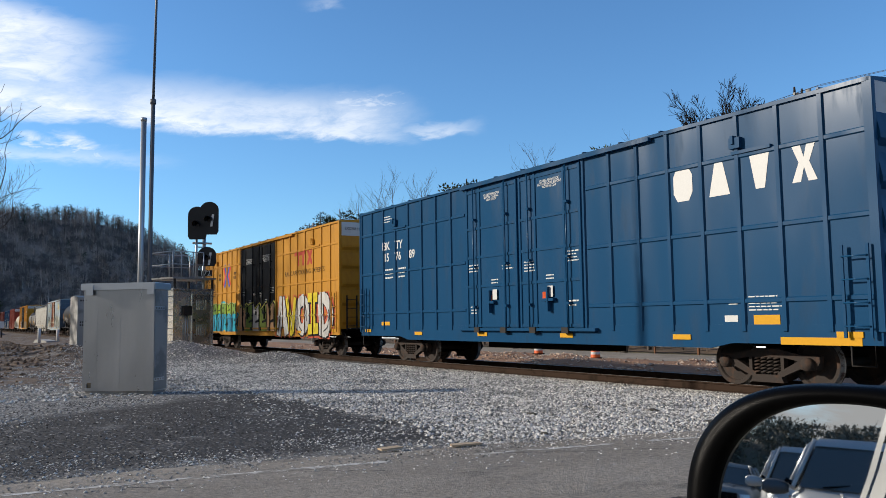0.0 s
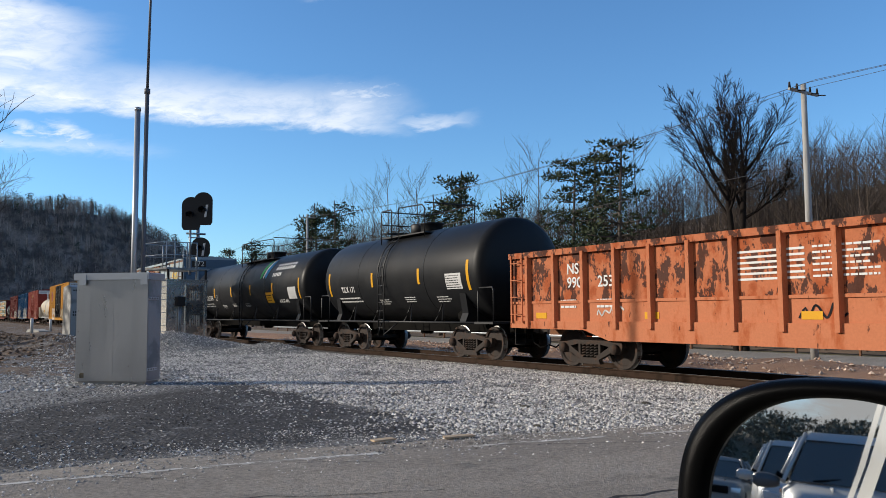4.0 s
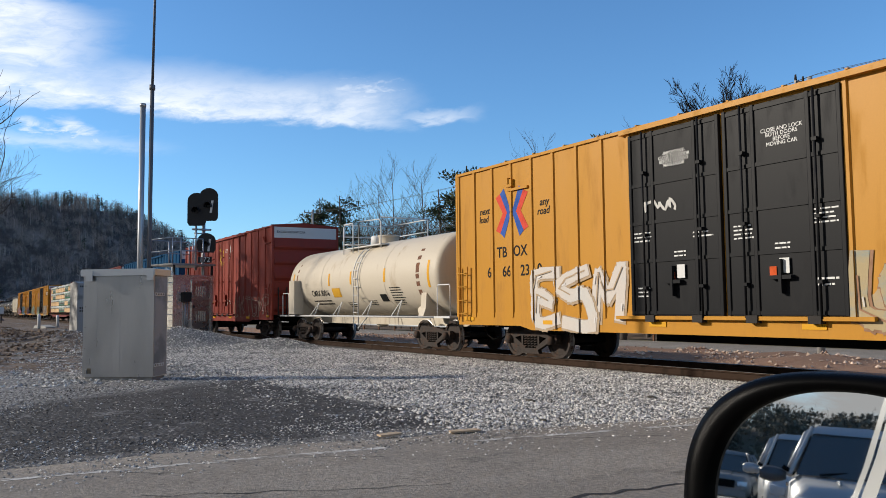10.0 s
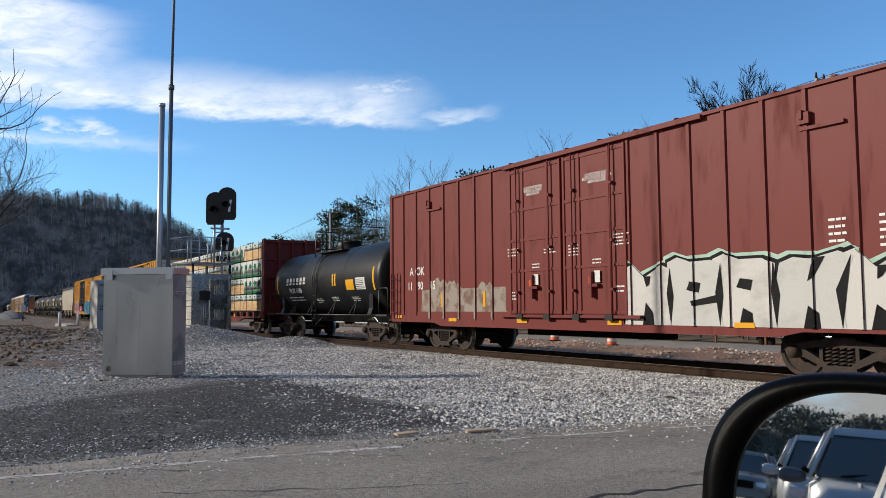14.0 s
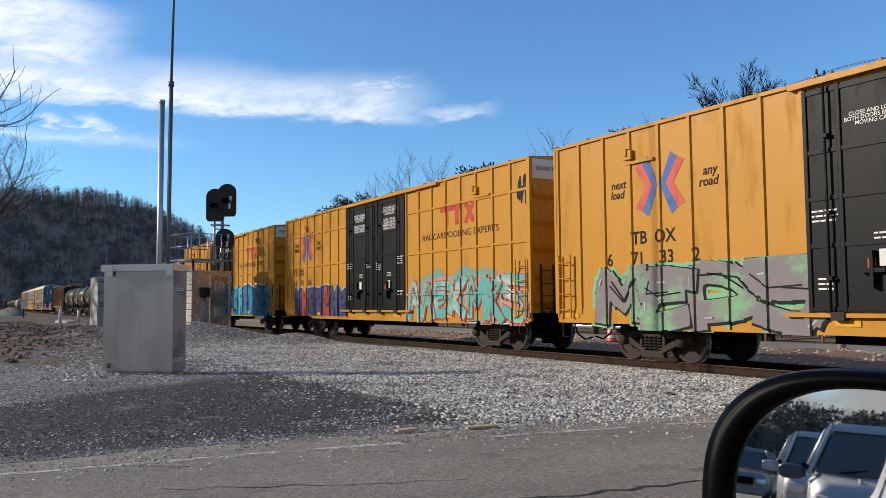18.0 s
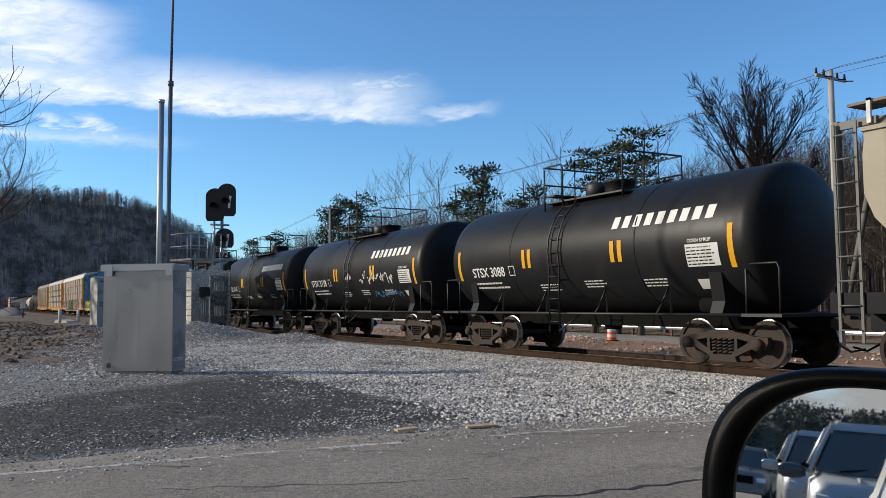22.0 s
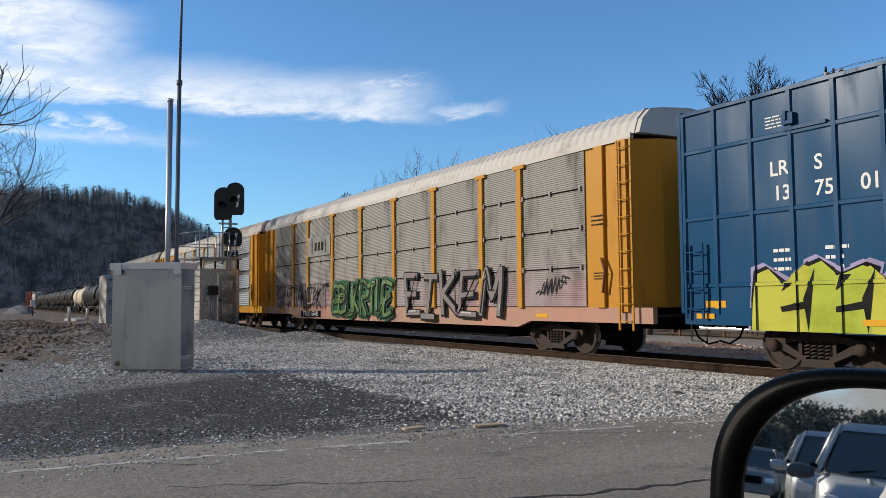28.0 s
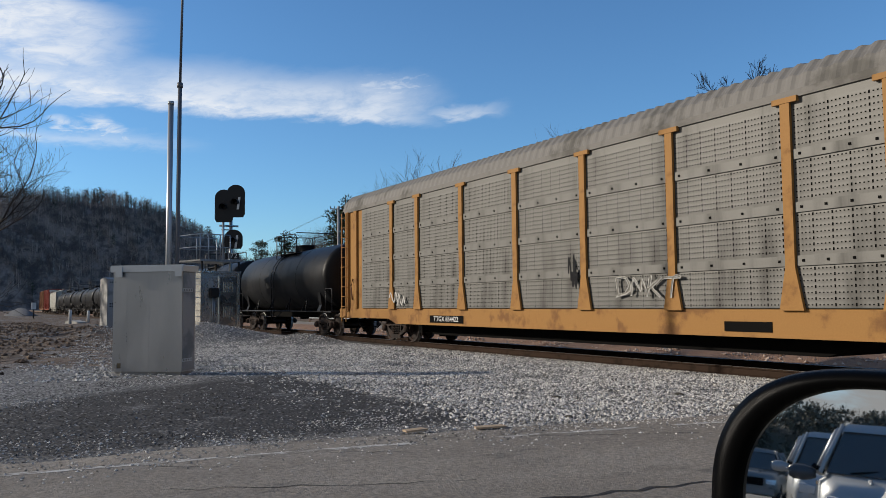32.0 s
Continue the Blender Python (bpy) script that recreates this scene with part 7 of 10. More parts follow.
def tank_car(label, tank_len, R, zc, body, over, frame_m=None, top_m=None, rail_m=None, ladder_x=-0.42, deck_x=0.0, deck=3.0):
    """A tank on saddles with walkway, railing, ladder and a stub sill. over: length over the end sills."""
    car = thing("tank_car", label, "tank car")
    frame_m, rail_m = frame_m or M["under"], rail_m or M["blackrail"]
    hl, ho = tank_len / 2, over / 2
    prof = [(0.0, -hl)] + [(R * math.sin(a * math.pi / 16), -hl + 0.30 * R * (1 - math.cos(a * math.pi / 16) ** 0.6)) for a in range(1, 8)] + [(R, -hl + 0.30 * R)] + [(R, -hl * 0.5), (R, 0), (R, hl * 0.5)] + [(R, hl - 0.30 * R)] + [(R * math.sin(a * math.pi / 16), hl - 0.30 * R * (1 - math.cos(a * math.pi / 16) ** 0.6)) for a in range(7, 0, -1)] + [(0.0, hl)]
    g = Geo().rings(lathe(prof, "x", 40))
    g.moved(pose(0, 0, zc))
    mats = [body, top_m or body]
    if top_m:
        edge = zc + R * 0.42
        g.m = [1 if sum(g.v[i][2] for i in f) / len(f) > edge else 0 for f in g.f]
    part("tank", g, mats, car)
    # weld seams
    for x in (-hl * 0.42, hl * 0.42):
        part("weld_seam", Geo().rings(lathe([(R, -0.02), (R + 0.006, -0.02), (R + 0.006, 0.02), (R, 0.02)], "x", 40), caps=False).moved(pose(x, 0, zc)), body, car)
    part("centre_sill", Geo().box(-ho, ho, -0.3, 0.3, 0.72, 1.0), frame_m, car)
    for s in (-1, 1):
        x = s * (hl - 1.2)
        part("saddle", Geo().prism([(-1.35, 1.05), (1.35, 1.05), (1.25, 1.3), (R * 0.9, zc - R * 0.45), (0, zc - R + 0.02), (-R * 0.9, zc - R * 0.45), (-1.25, 1.3)], "x", x - 0.16, x + 0.16), body, car)
        part("end_platform", Geo().box(min(s * (ho - 0.9), s * ho), max(s * (ho - 0.9), s * ho), -1.45, 1.45, 1.0, 1.06), rail_m, car)
        for sy in (-1.35, 1.35):
            part("grab_rail", Geo().tube([(s * (ho - 0.85), sy, 1.05), (s * (ho - 0.85), sy, 1.9), (s * (ho - 0.8), sy, 2.0), (s * (ho - 0.15), sy, 2.0), (s * (ho - 0.1), sy, 1.9), (s * (ho - 0.1), sy, 1.05)], 0.022, 6), rail_m, car)
    for s in (-1, 1):
        g = Geo().tube([(-ho + 0.9, s * 1.38, 1.03), (ho - 0.9, s * 1.38, 1.03)], 0.035, 6)
        part("side_rail", g, rail_m, car)
        for x in (-hl * 0.55, -hl * 0.2, hl * 0.2, hl * 0.55):
            part("bracket", Geo().tube([(x - 0.22, s * 1.38, 1.03), (x, s * R * 0.8, zc - R * 0.62), (x + 0.22, s * 1.38, 1.03)], 0.03, 5), rail_m, car)
    # walkway, dome and railing on top
    zt = zc + R
    d0, d1 = deck_x - deck / 2, deck_x + deck / 2
    part("top_platform", Geo().box(d0, d1, -0.95, -0.45, zt - 0.17, zt - 0.13).box(d0, d1, 0.45, 0.95, zt - 0.17, zt - 0.13).box(d0, d0 + 0.4, -0.95, 0.95, zt + 0.01, zt + 0.05), rail_m, car, "grated top walkway")
    part("manway", Geo().rings(lathe([(0.36, -0.1), (0.38, 0.02), (0.38, 0.2), (0.42, 0.22), (0.42, 0.27), (0.1, 0.3), (0.0, 0.3)], "z", 18)).moved(pose(deck_x + 0.35, 0, zt)), body if not top_m else top_m, car)
    part("valve_housing", Geo().rings(lathe([(0.3, -0.1), (0.3, 0.26), (0.26, 0.32), (0.0, 0.34)], "z", 16)).moved(pose(deck_x - 0.5, 0, zt)), rail_m, car)
    mid = d0 + deck * 0.42
    for pts in ([(d0, -0.96, zt - 0.35), (d0, -0.96, zt + 0.72), (d0 + 0.1, -0.96, zt + 0.8), (mid - 0.55, -0.96, zt + 0.8), (mid - 0.5, -0.96, zt + 0.72), (mid - 0.5, -0.96, zt - 0.35)], [(mid, -0.96, zt - 0.35), (mid, -0.96, zt + 0.8), (d1 - 0.15, -0.96, zt + 0.74), (d1, -0.96, zt + 0.62), (d1, -0.96, zt - 0.3)],
                [(d0, 0.96, zt - 0.3), (d0, 0.96, zt + 0.8), (d1, 0.96, zt + 0.8), (d1, 0.96, zt - 0.3)], [(d0, -0.96, zt + 0.8), (d0, 0.96, zt + 0.8)], [(d1, -0.96, zt + 0.8), (d1, 0.96, zt + 0.8)], [(d0, 0.96, zt + 0.34), (d1, 0.96, zt + 0.34)], [(d0, -0.96, zt + 0.34), (d0, 0.96, zt + 0.34)]):
        part("railing", Geo().tube(pts, 0.024, 6), rail_m, car)
    # ladder following the tank
    g = Geo()
    arc = [(-R * math.sin(radians(a)) - 0.07 * math.sin(radians(a)), zc + (R + 0.07) * math.cos(radians(a))) for a in range(30, 105, 12)]
    pth = arc + [(arc[-1][0], 0.55)]
    lx0, lx1 = ladder_x - 0.2, ladder_x + 0.2
    for x in (lx0, lx1):
        g.tube([(x, yy, zz) for yy, zz in pth], 0.022, 5)
    tot = [(a, b) for a, b in zip(pth, pth[1:])]
    for a, b in tot:
        k = max(1, round(math.hypot(b[0] - a[0], b[1] - a[1]) / 0.3))
        for j in range(k):
            t = j / k
            yy, zz = a[0] + (b[0] - a[0]) * t, a[1] + (b[1] - a[1]) * t
            g.tube([(lx0, yy, zz), (lx1, yy, zz)], 0.014, 5)
    part("ladder", g, rail_m, car)
    for lx, dx in ((lx0, -0.4), (lx1, 0.4)):
        part("ladder_stay", Geo().tube([(lx, -R - 0.05, 0.6), (lx + dx, -1.2, 1.02)], 0.02, 5), rail_m, car)
    part("bottom_outlet", Geo().rings(lathe([(0.18, 0.62), (0.22, 0.66), (0.22, 0.85), (0.14, 0.9), (0.14, zc - R + 0.05)], "z", 12)), frame_m, car)
    part("brake_cylinder", Geo().tube([(hl - 1.9, -0.9, 1.22), (hl - 1.1, -0.9, 1.22)], 0.16, 12), frame_m, car)
    for x in (-ho + 1.75, ho - 1.75):
        truck(car, x)
    ends_gear(car, ho, 0.5)

    def skin(x, z, lift):
        dz = max(-0.99, min(0.99, (z - zc) / R))
        return (x, -math.sqrt(1 - dz * dz) * (R + lift), zc + dz * (R + lift))
    return car, skin


def tank_strip(car, skin, x, z0, z1, w, m, label="", n=6, name="marking", lift=0.006, cuts=1):
    g = Geo()
    for i in range(n):
        a, b = z0 + (z1 - z0) * i / n, z0 + (z1 - z0) * (i + 1) / n
        g.poly([skin(x - w / 2, a, lift), skin(x + w / 2, a, lift), skin(x + w / 2, b, lift), skin(x - w / 2, b, lift)])
    return part(name, g, m, car, label)


def tank_text(car, skin, s, x, z, h, m=None, bold=0.015, wide=1.0):
    """Lettering bent onto the tank."""
    src = text_mesh(s, m or M["wtext"], bold)
    k = h / 0.69
    me = src.copy()
    for v in me.vertices:
        v.co = skin(x + v.co.x * k * wide, z + v.co.y * k, 0.006)
    return part("lettering", me, None, car)


def tank_bars(car, skin, x, z, w, h, rows, m=None, seed=1):
    rnd, g = random.Random(seed * 7 + rows), Geo()
    for k in range(rows):
        z0 = z + h / 2 - h * (k + 0.8) / rows
        z2 = z0 + 0.4 * h / rows
        a, end = x - w / 2, x + w / 2 - rnd.uniform(0, 0.25) * w
        while a < end:
            b = min(end, a + rnd.uniform(0.05, 0.16))
            g.poly([skin(a, z0, 0.006), skin(b, z0, 0.006), skin(b, z2, 0.006), skin(a, z2, 0.006)])
            a = b + 0.022
    return part("small_print", g, m or M["wtext"], car)


# ---- hoppers ----


SOOT = mat("sooty_roof_paint", (0.2, 0.18, 0.15), 0.75, col2=(0.11, 0.1, 0.085), scale=1.2, stretch=(1.5, 1.5, 0.5), finev=0.15, spec=0.2)
SEAM = mat("dark_weld_seam", (0.16, 0.14, 0.105), 0.7, finev=0.15)


def hopper_car(label, L, body, bays=4, zt=4.6, ribs=0, shaded_end=None, rack=True, slope=2.2, chute_m=None):
    """A covered hopper: side sheets, sloped ends, chutes below, roof walk on top. L: length over the end sills."""
    car = thing("hopper_car", label, "hopper car")
    h = L / 2
    zb, ze = 1.42, zt - 0.25
    hb = h - 0.72
    W = HALF - 0.02
    # section: bulged side
    sec = [(-W * 0.98, zb), (-W, zb + 0.5), (-W, ze - 0.6), (-W * 0.94, ze - 0.15), (-W * 0.8, ze + 0.05), (0, zt), (W * 0.8, ze + 0.05), (W * 0.94, ze - 0.15), (W, ze - 0.6), (W, zb + 0.5), (W * 0.98, zb)]

    def at(z):
        """How far the side reaches along the car at height z: the ends slope in below."""
        zz = min(1.0, max(0.0, (z - zb) / (ze - zb)))
        return hb - slope * 0.5 * (max(0.0, 0.46 - zz) / 0.46) ** 0.75
    g = Geo()
    levels = [zb, zb + 0.4, zb + 0.8, zb + 1.2, zb + 1.6, zb + 2.0, ze - 0.6, ze - 0.15, ze + 0.05]

    def yv(z):
        pts = sec[:6]
        for (y0, z0), (y1, z1) in zip(pts, pts[1:]):
            if z0 <= z <= z1:
                return y0 + (y1 - y0) * (z - z0) / (z1 - z0)
        return pts[0][0]
    for s in (-1, 1):
        rows = [[(-at(z), s * -yv(z), z), (-hb * 0.5, s * -yv(z), z), (0, s * -yv(z), z), (hb * 0.5, s * -yv(z), z), (at(z), s * -yv(z), z)] for z in levels[:-1]]
        g.rings(rows, close=False, caps=False)
    part("side_sheet", g, body, car)
    # a darker material puts the shade on the ends into their colour
    for e in (-1, 1):
        g = Geo()
        rows = [[(e * at(z), yv(z), z), (e * at(z), 0, z), (e * at(z), -yv(z), z)] for z in levels] + [[(e * hb, -0.01, zt), (e * hb, 0, zt), (e * hb, 0.01, zt)]]
        g.rings(rows, close=False, caps=False, smooth=False)
        part("end_slope", g, shaded_end or body, car)
        for sy in (-1, 1):
            g = Geo()
            g.box(e * (h - 0.2) - 0.05, e * (h - 0.2) + 0.05, sy * 1.42 - 0.05, sy * 1.42 + 0.05, 1.05, zt - 0.2)
            g.tube([(e * (h - 0.25), sy * 1.4, 1.2), (e * at(3.4), sy * 1.3, 3.4)], 0.05, 6)
            g.box(min(e * (hb - 0.2), e * (h - 0.15)), max(e * (hb - 0.2), e * (h - 0.15)), sy * 1.42 - 0.04, sy * 1.42 + 0.04, zt - 0.35, zt - 0.22)
            part("end_post", g, M["greytank"], car)
        part("end_sill", Geo().box(min(e * (hb - 1.4), e * h), max(e * (hb - 1.4), e * h), -1.5, 1.5, 1.08, 1.42).box(min(e * (hb - 2.4), e * h), max(e * (hb - 2.4), e * h), -0.4, 0.4, 0.75, 1.1), shaded_end or body, car)
        for y in (-1.53, 1.53):
            part("ladder", ladder_geo(e * (h - 0.4) - 0.2, e * (h - 0.4) + 0.2, 0.6, zt - 0.25, y, 9), M["greytank"], car)
        part("brake_wheel", shared(("bw",), None, None), None, car, place=pose(e * (h - 0.12), 0.5, 2.3))
    rg = Geo().rings([[(x, y, z + 0.004) for y, z in sec[3:8]] for x in (-hb, 0, hb)], close=False, caps=False, smooth=False)
    part("roof", rg, SOOT, car, "sooty sloped roof")
    for sy in (-1, 1):
        part("eave_rail", Geo().box(-hb - 0.05, hb + 0.05, sy * (W * 0.955) - 0.035, sy * (W * 0.955) + 0.035, ze - 0.2, ze - 0.13), body, car)
    part("side_sill", Geo().box(-hb + 0.9, hb - 0.9, -W - 0.03, -W + 0.08, 1.30, 1.46).box(-hb + 0.9, hb - 0.9, W - 0.08, W + 0.03, 1.30, 1.46), body, car)
    if ribs:
        for k in range(ribs + 1):
            x = -hb + 0.12 + (2 * hb - 0.24) * k / ribs
            zl = zb
            while at(zl) < abs(x) and zl < zt:
                zl += 0.05
            for s in (-1, 1):
                part("side_post", Geo().box(x - 0.045, x + 0.045, min(s * W, s * (W + 0.07)), max(s * W, s * (W + 0.07)), zl, ze - 0.05), body, car)
    else:
        for k in range(1, 12):
            x = -hb + 2 * hb * k / 12
            if abs(x) > at(zb + 0.3):
                continue
            g = Geo().rings([[(x - 0.03, yv(z) - 0.002, z), (x, yv(z) - 0.014, z), (x + 0.03, yv(z) - 0.002, z)] for z in levels[:-1]], close=False, caps=False)
            part("seam", g, SEAM, car)
    # plain box for the slope sheets, near-black to hold the shade between chutes
    part("inner_slope", Geo().box(-hb + 1.2, hb - 1.2, -1.15, 1.15, 0.72, 1.34), M["under"], car, "near-black box for the slope sheets and the shade between the chutes")
    # chutes
    span = 2 * (hb - 1.9)
    w = span / bays
    for k in range(bays):
        c = -span / 2 + w * (k + 0.5)
        g = Geo()
        tw, bw = w * 0.485, w * 0.2
        ring0 = [(c - tw, -W * 0.96, 1.36), (c + tw, -W * 0.96, 1.36), (c + tw, W * 0.96, 1.36), (c - tw, W * 0.96, 1.36)]
        ring1 = [(c - bw, -W * 0.86, 0.5), (c + bw, -W * 0.86, 0.5), (c + bw, W * 0.86, 0.5), (c - bw, W * 0.86, 0.5)]
        g.rings([ring0, ring1], smooth=False)
        ch = part("chute", g, chute_m or body, car, "sloped discharge chute")
        part("gate", Geo().box(c - bw - 0.06, c + bw + 0.06, -W * 0.88, W * 0.88, 0.42, 0.5), M["steel"], ch)
        part("gate_gear", Geo().box(c - 0.16, c + 0.16, -W * 0.95, -W * 0.86, 0.84, 1.02), M["under"], ch, "small square inspection plate")
    part("centre_sill", Geo().box(-h + 0.3, h - 0.3, -0.28, 0.28, 0.78, 1.1), M["under"], car)
    # roof walk on stanchions
    for y in (-1.18, 1.18):
        part("walk_rail", Geo().box(-hb - 0.3, hb + 0.3, y - 0.02, y + 0.02, zt + 0.06, zt + 0.1), M["steel"], car)
        part("roof_walk", Geo().box(-hb - 0.3, hb + 0.3, y - 0.28, y + 0.28, zt + 0.01, zt + 0.055), SOOT, car, "dark roof walkway")
    n = 13
    for k in range(n):
        x = -hb + 0.1 + (2 * hb - 0.2) * k / (n - 1)
        part("stanchion", Geo().box(x - 0.035, x + 0.035, -1.5, -1.46, ze - 0.08, zt + 0.08).box(x - 0.035, x + 0.035, -1.5, -1.0, zt + 0.04, zt + 0.08), M["white"] if rack else M["steel"], car)
    for k in range(4):
        x = -hb * 0.75 + hb * 0.5 * k
        part("roof_hatch", Geo().rings(lathe([(0.4, zt - 0.1), (0.4, zt + 0.12), (0.33, zt + 0.17), (0.0, zt + 0.18)], "z", 14)).moved(pose(x, 0, 0)), body, car)
    for x in (-h + 1.75, h - 1.75):
        truck(car, x)
    ends_gear(car, h, 0.4)
    return car


# ---- gondolas ----


def gondola(label, L, body, zt=2.75):
    car = thing("gondola_car", label, "gondola car")
    h, zb = L / 2, 1.0
    for s in (-1, 1):
        y = s * HALF
        part("side_wall", Geo().box(-h, h, min(y, y - s * 0.05), max(y, y - s * 0.05), zb, zb + 0.55), body, car)
        part("upper_wall", Geo().box(-h, h, min(y, y - s * 0.05), max(y, y - s * 0.05), zb + 0.55, zt), M["flaked"], car, "orange paint flaking off dark rust")
        part("top_chord", Geo().box(-h - 0.03, h + 0.03, y - 0.09, y + 0.07, zt - 0.09, zt + 0.05), M["flaked"], car, "rusty top chord")
        part("side_sill", Geo().prism([(-h, zb + 0.1), (-h, zb - 0.08), (-h + 2.8, zb - 0.1), (-h + 3.6, zb - 0.32), (h - 3.6, zb - 0.32), (h - 2.8, zb - 0.1), (h, zb - 0.08), (h, zb + 0.1)], "y", y - 0.06, y + 0.03), body, car)
        part("waist_rail", Geo().box(-h, h, min(y, y + s * 0.03), max(y, y + s * 0.03), zb + 0.52, zb + 0.58), body, car)
    part("end_wall", Geo().box(h - 0.06, h, -HALF, HALF, zb, zt).box(h, h + 0.09, -HALF, HALF, zb + 0.5, zb + 0.6).box(h, h + 0.09, -HALF, HALF, zb + 1.1, zb + 1.2), M["black"], car, "dark ribbed end wall")
    part("end_wall", Geo().box(-h, -h + 0.06, -HALF, HALF, zb, zt).box(-h - 0.09, -h, -HALF, HALF, zb + 0.5, zb + 0.6).box(-h - 0.09, -h, -HALF, HALF, zb + 1.1, zb + 1.2), M["black"], car, "dark ribbed end wall")
    part("floor", Geo().box(-h, h, -HALF + 0.06, HALF - 0.06, zb - 0.02, zb + 0.08).box(-h, h, -0.35, 0.35, 0.72, zb - 0.02), M["rust"], car)
    me = Geo().prism([(-0.07, 0), (-0.045, -0.12), (0.045, -0.12), (0.07, 0)], "z", zb - 0.05, zt - 0.05).mesh("side_post", body)
    n = 15
    ribs = []
    for k in range(n + 1):
        x = -h + 0.75 + (L - 1.5) * k / n
        ribs.append((x - 0.05, x + 0.05))
        part("side_post", me, None, car, place=pose(x, -HALF, 0))
        part("side_post", me, None, car, place=pose(x, HALF, 0, 0, 0, 180))
    for x in (-h + 0.33, h - 0.33):
        part("side_ladder", ladder_geo(x - 0.22, x + 0.22, zb + 0.05, zt, -HALF - 0.1, 4), body, car)
        part("stirrup_step", shared(("stp",), None, None), None, car, place=pose(x, 0, 0))
    for k in range(5):
        x = -h + 1.2 + (L - 2.4) * k / 4
        plate(car, "reflector", x - 0.2, x + 0.2, zb + 0.16, zb + 0.30, M["reflect"], label="yellow reflective strip")
    for x in (-h + 2.3, h - 2.3):
        truck(car, x)
    ends_gear(car, h, 0.4)
    return car, ribs, 0.12


# ---- autoracks ----


def hazed(name, source, most=0.6):
    """A material with pink and violet spray paint over its foot."""
    m = source.copy()
    m.name = name
    t = m.node_tree
    b = next(n for n in t.nodes if n.type == "BSDF_PRINCIPLED")
    src = b.inputs["Base Color"].links[0].from_socket
    co = t.nodes.new("ShaderNodeTexCoord").outputs["Object"]

    def node(kind, **ins):
        n = t.nodes.new(kind)
        for k, v in ins.items():
            s = n.inputs[k.replace("_", " ")]
            if isinstance(v, bpy.types.NodeSocket):
                t.links.new(v, s)
            else:
                s.default_value = v
        return n
    z = node("ShaderNodeSeparateXYZ", Vector=co).outputs[2]
    wave = node("ShaderNodeTexNoise", Vector=co, Scale=1.1, Detail=3.0).outputs[0]
    lim = t.nodes.new("ShaderNodeMath")
    lim.operation = "MULTIPLY_ADD"
    t.links.new(wave, lim.inputs[0])
    lim.inputs[1].default_value = -1.7
    t.links.new(z, lim.inputs[2])
    fog = node("ShaderNodeMapRange", Value=lim.outputs[0], From_Min=1.6, From_Max=0.7, To_Min=0.0, To_Max=most)
    tint = node("ShaderNodeTexNoise", Vector=co, Scale=0.5, Detail=2.0).outputs[0]
    shift = t.nodes.new("ShaderNodeMath")
    shift.operation = "MULTIPLY_ADD"
    t.links.new(t.nodes.new("ShaderNodeObjectInfo").outputs["Random"], shift.inputs[0])
    shift.inputs[1].default_value = 0.24
    t.links.new(tint, shift.inputs[2])
    hue = t.nodes.new("ShaderNodeMix")
    hue.data_type = "RGBA"
    t.links.new(node("ShaderNodeMapRange", Value=shift.outputs[0], From_Min=0.5, From_Max=0.74).outputs[0], hue.inputs[0])
    hue.inputs[6].default_value, hue.inputs[7].default_value = (0.4, 0.23, 0.26, 1.0), (0.3, 0.245, 0.27, 1.0)
    out = t.nodes.new("ShaderNodeMix")
    out.data_type = "RGBA"
    t.links.new(fog.outputs[0], out.inputs[0])
    t.links.new(src, out.inputs[6])
    t.links.new(hue.outputs[2], out.inputs[7])
    t.links.new(out.outputs[2], b.inputs["Base Color"])
    return m


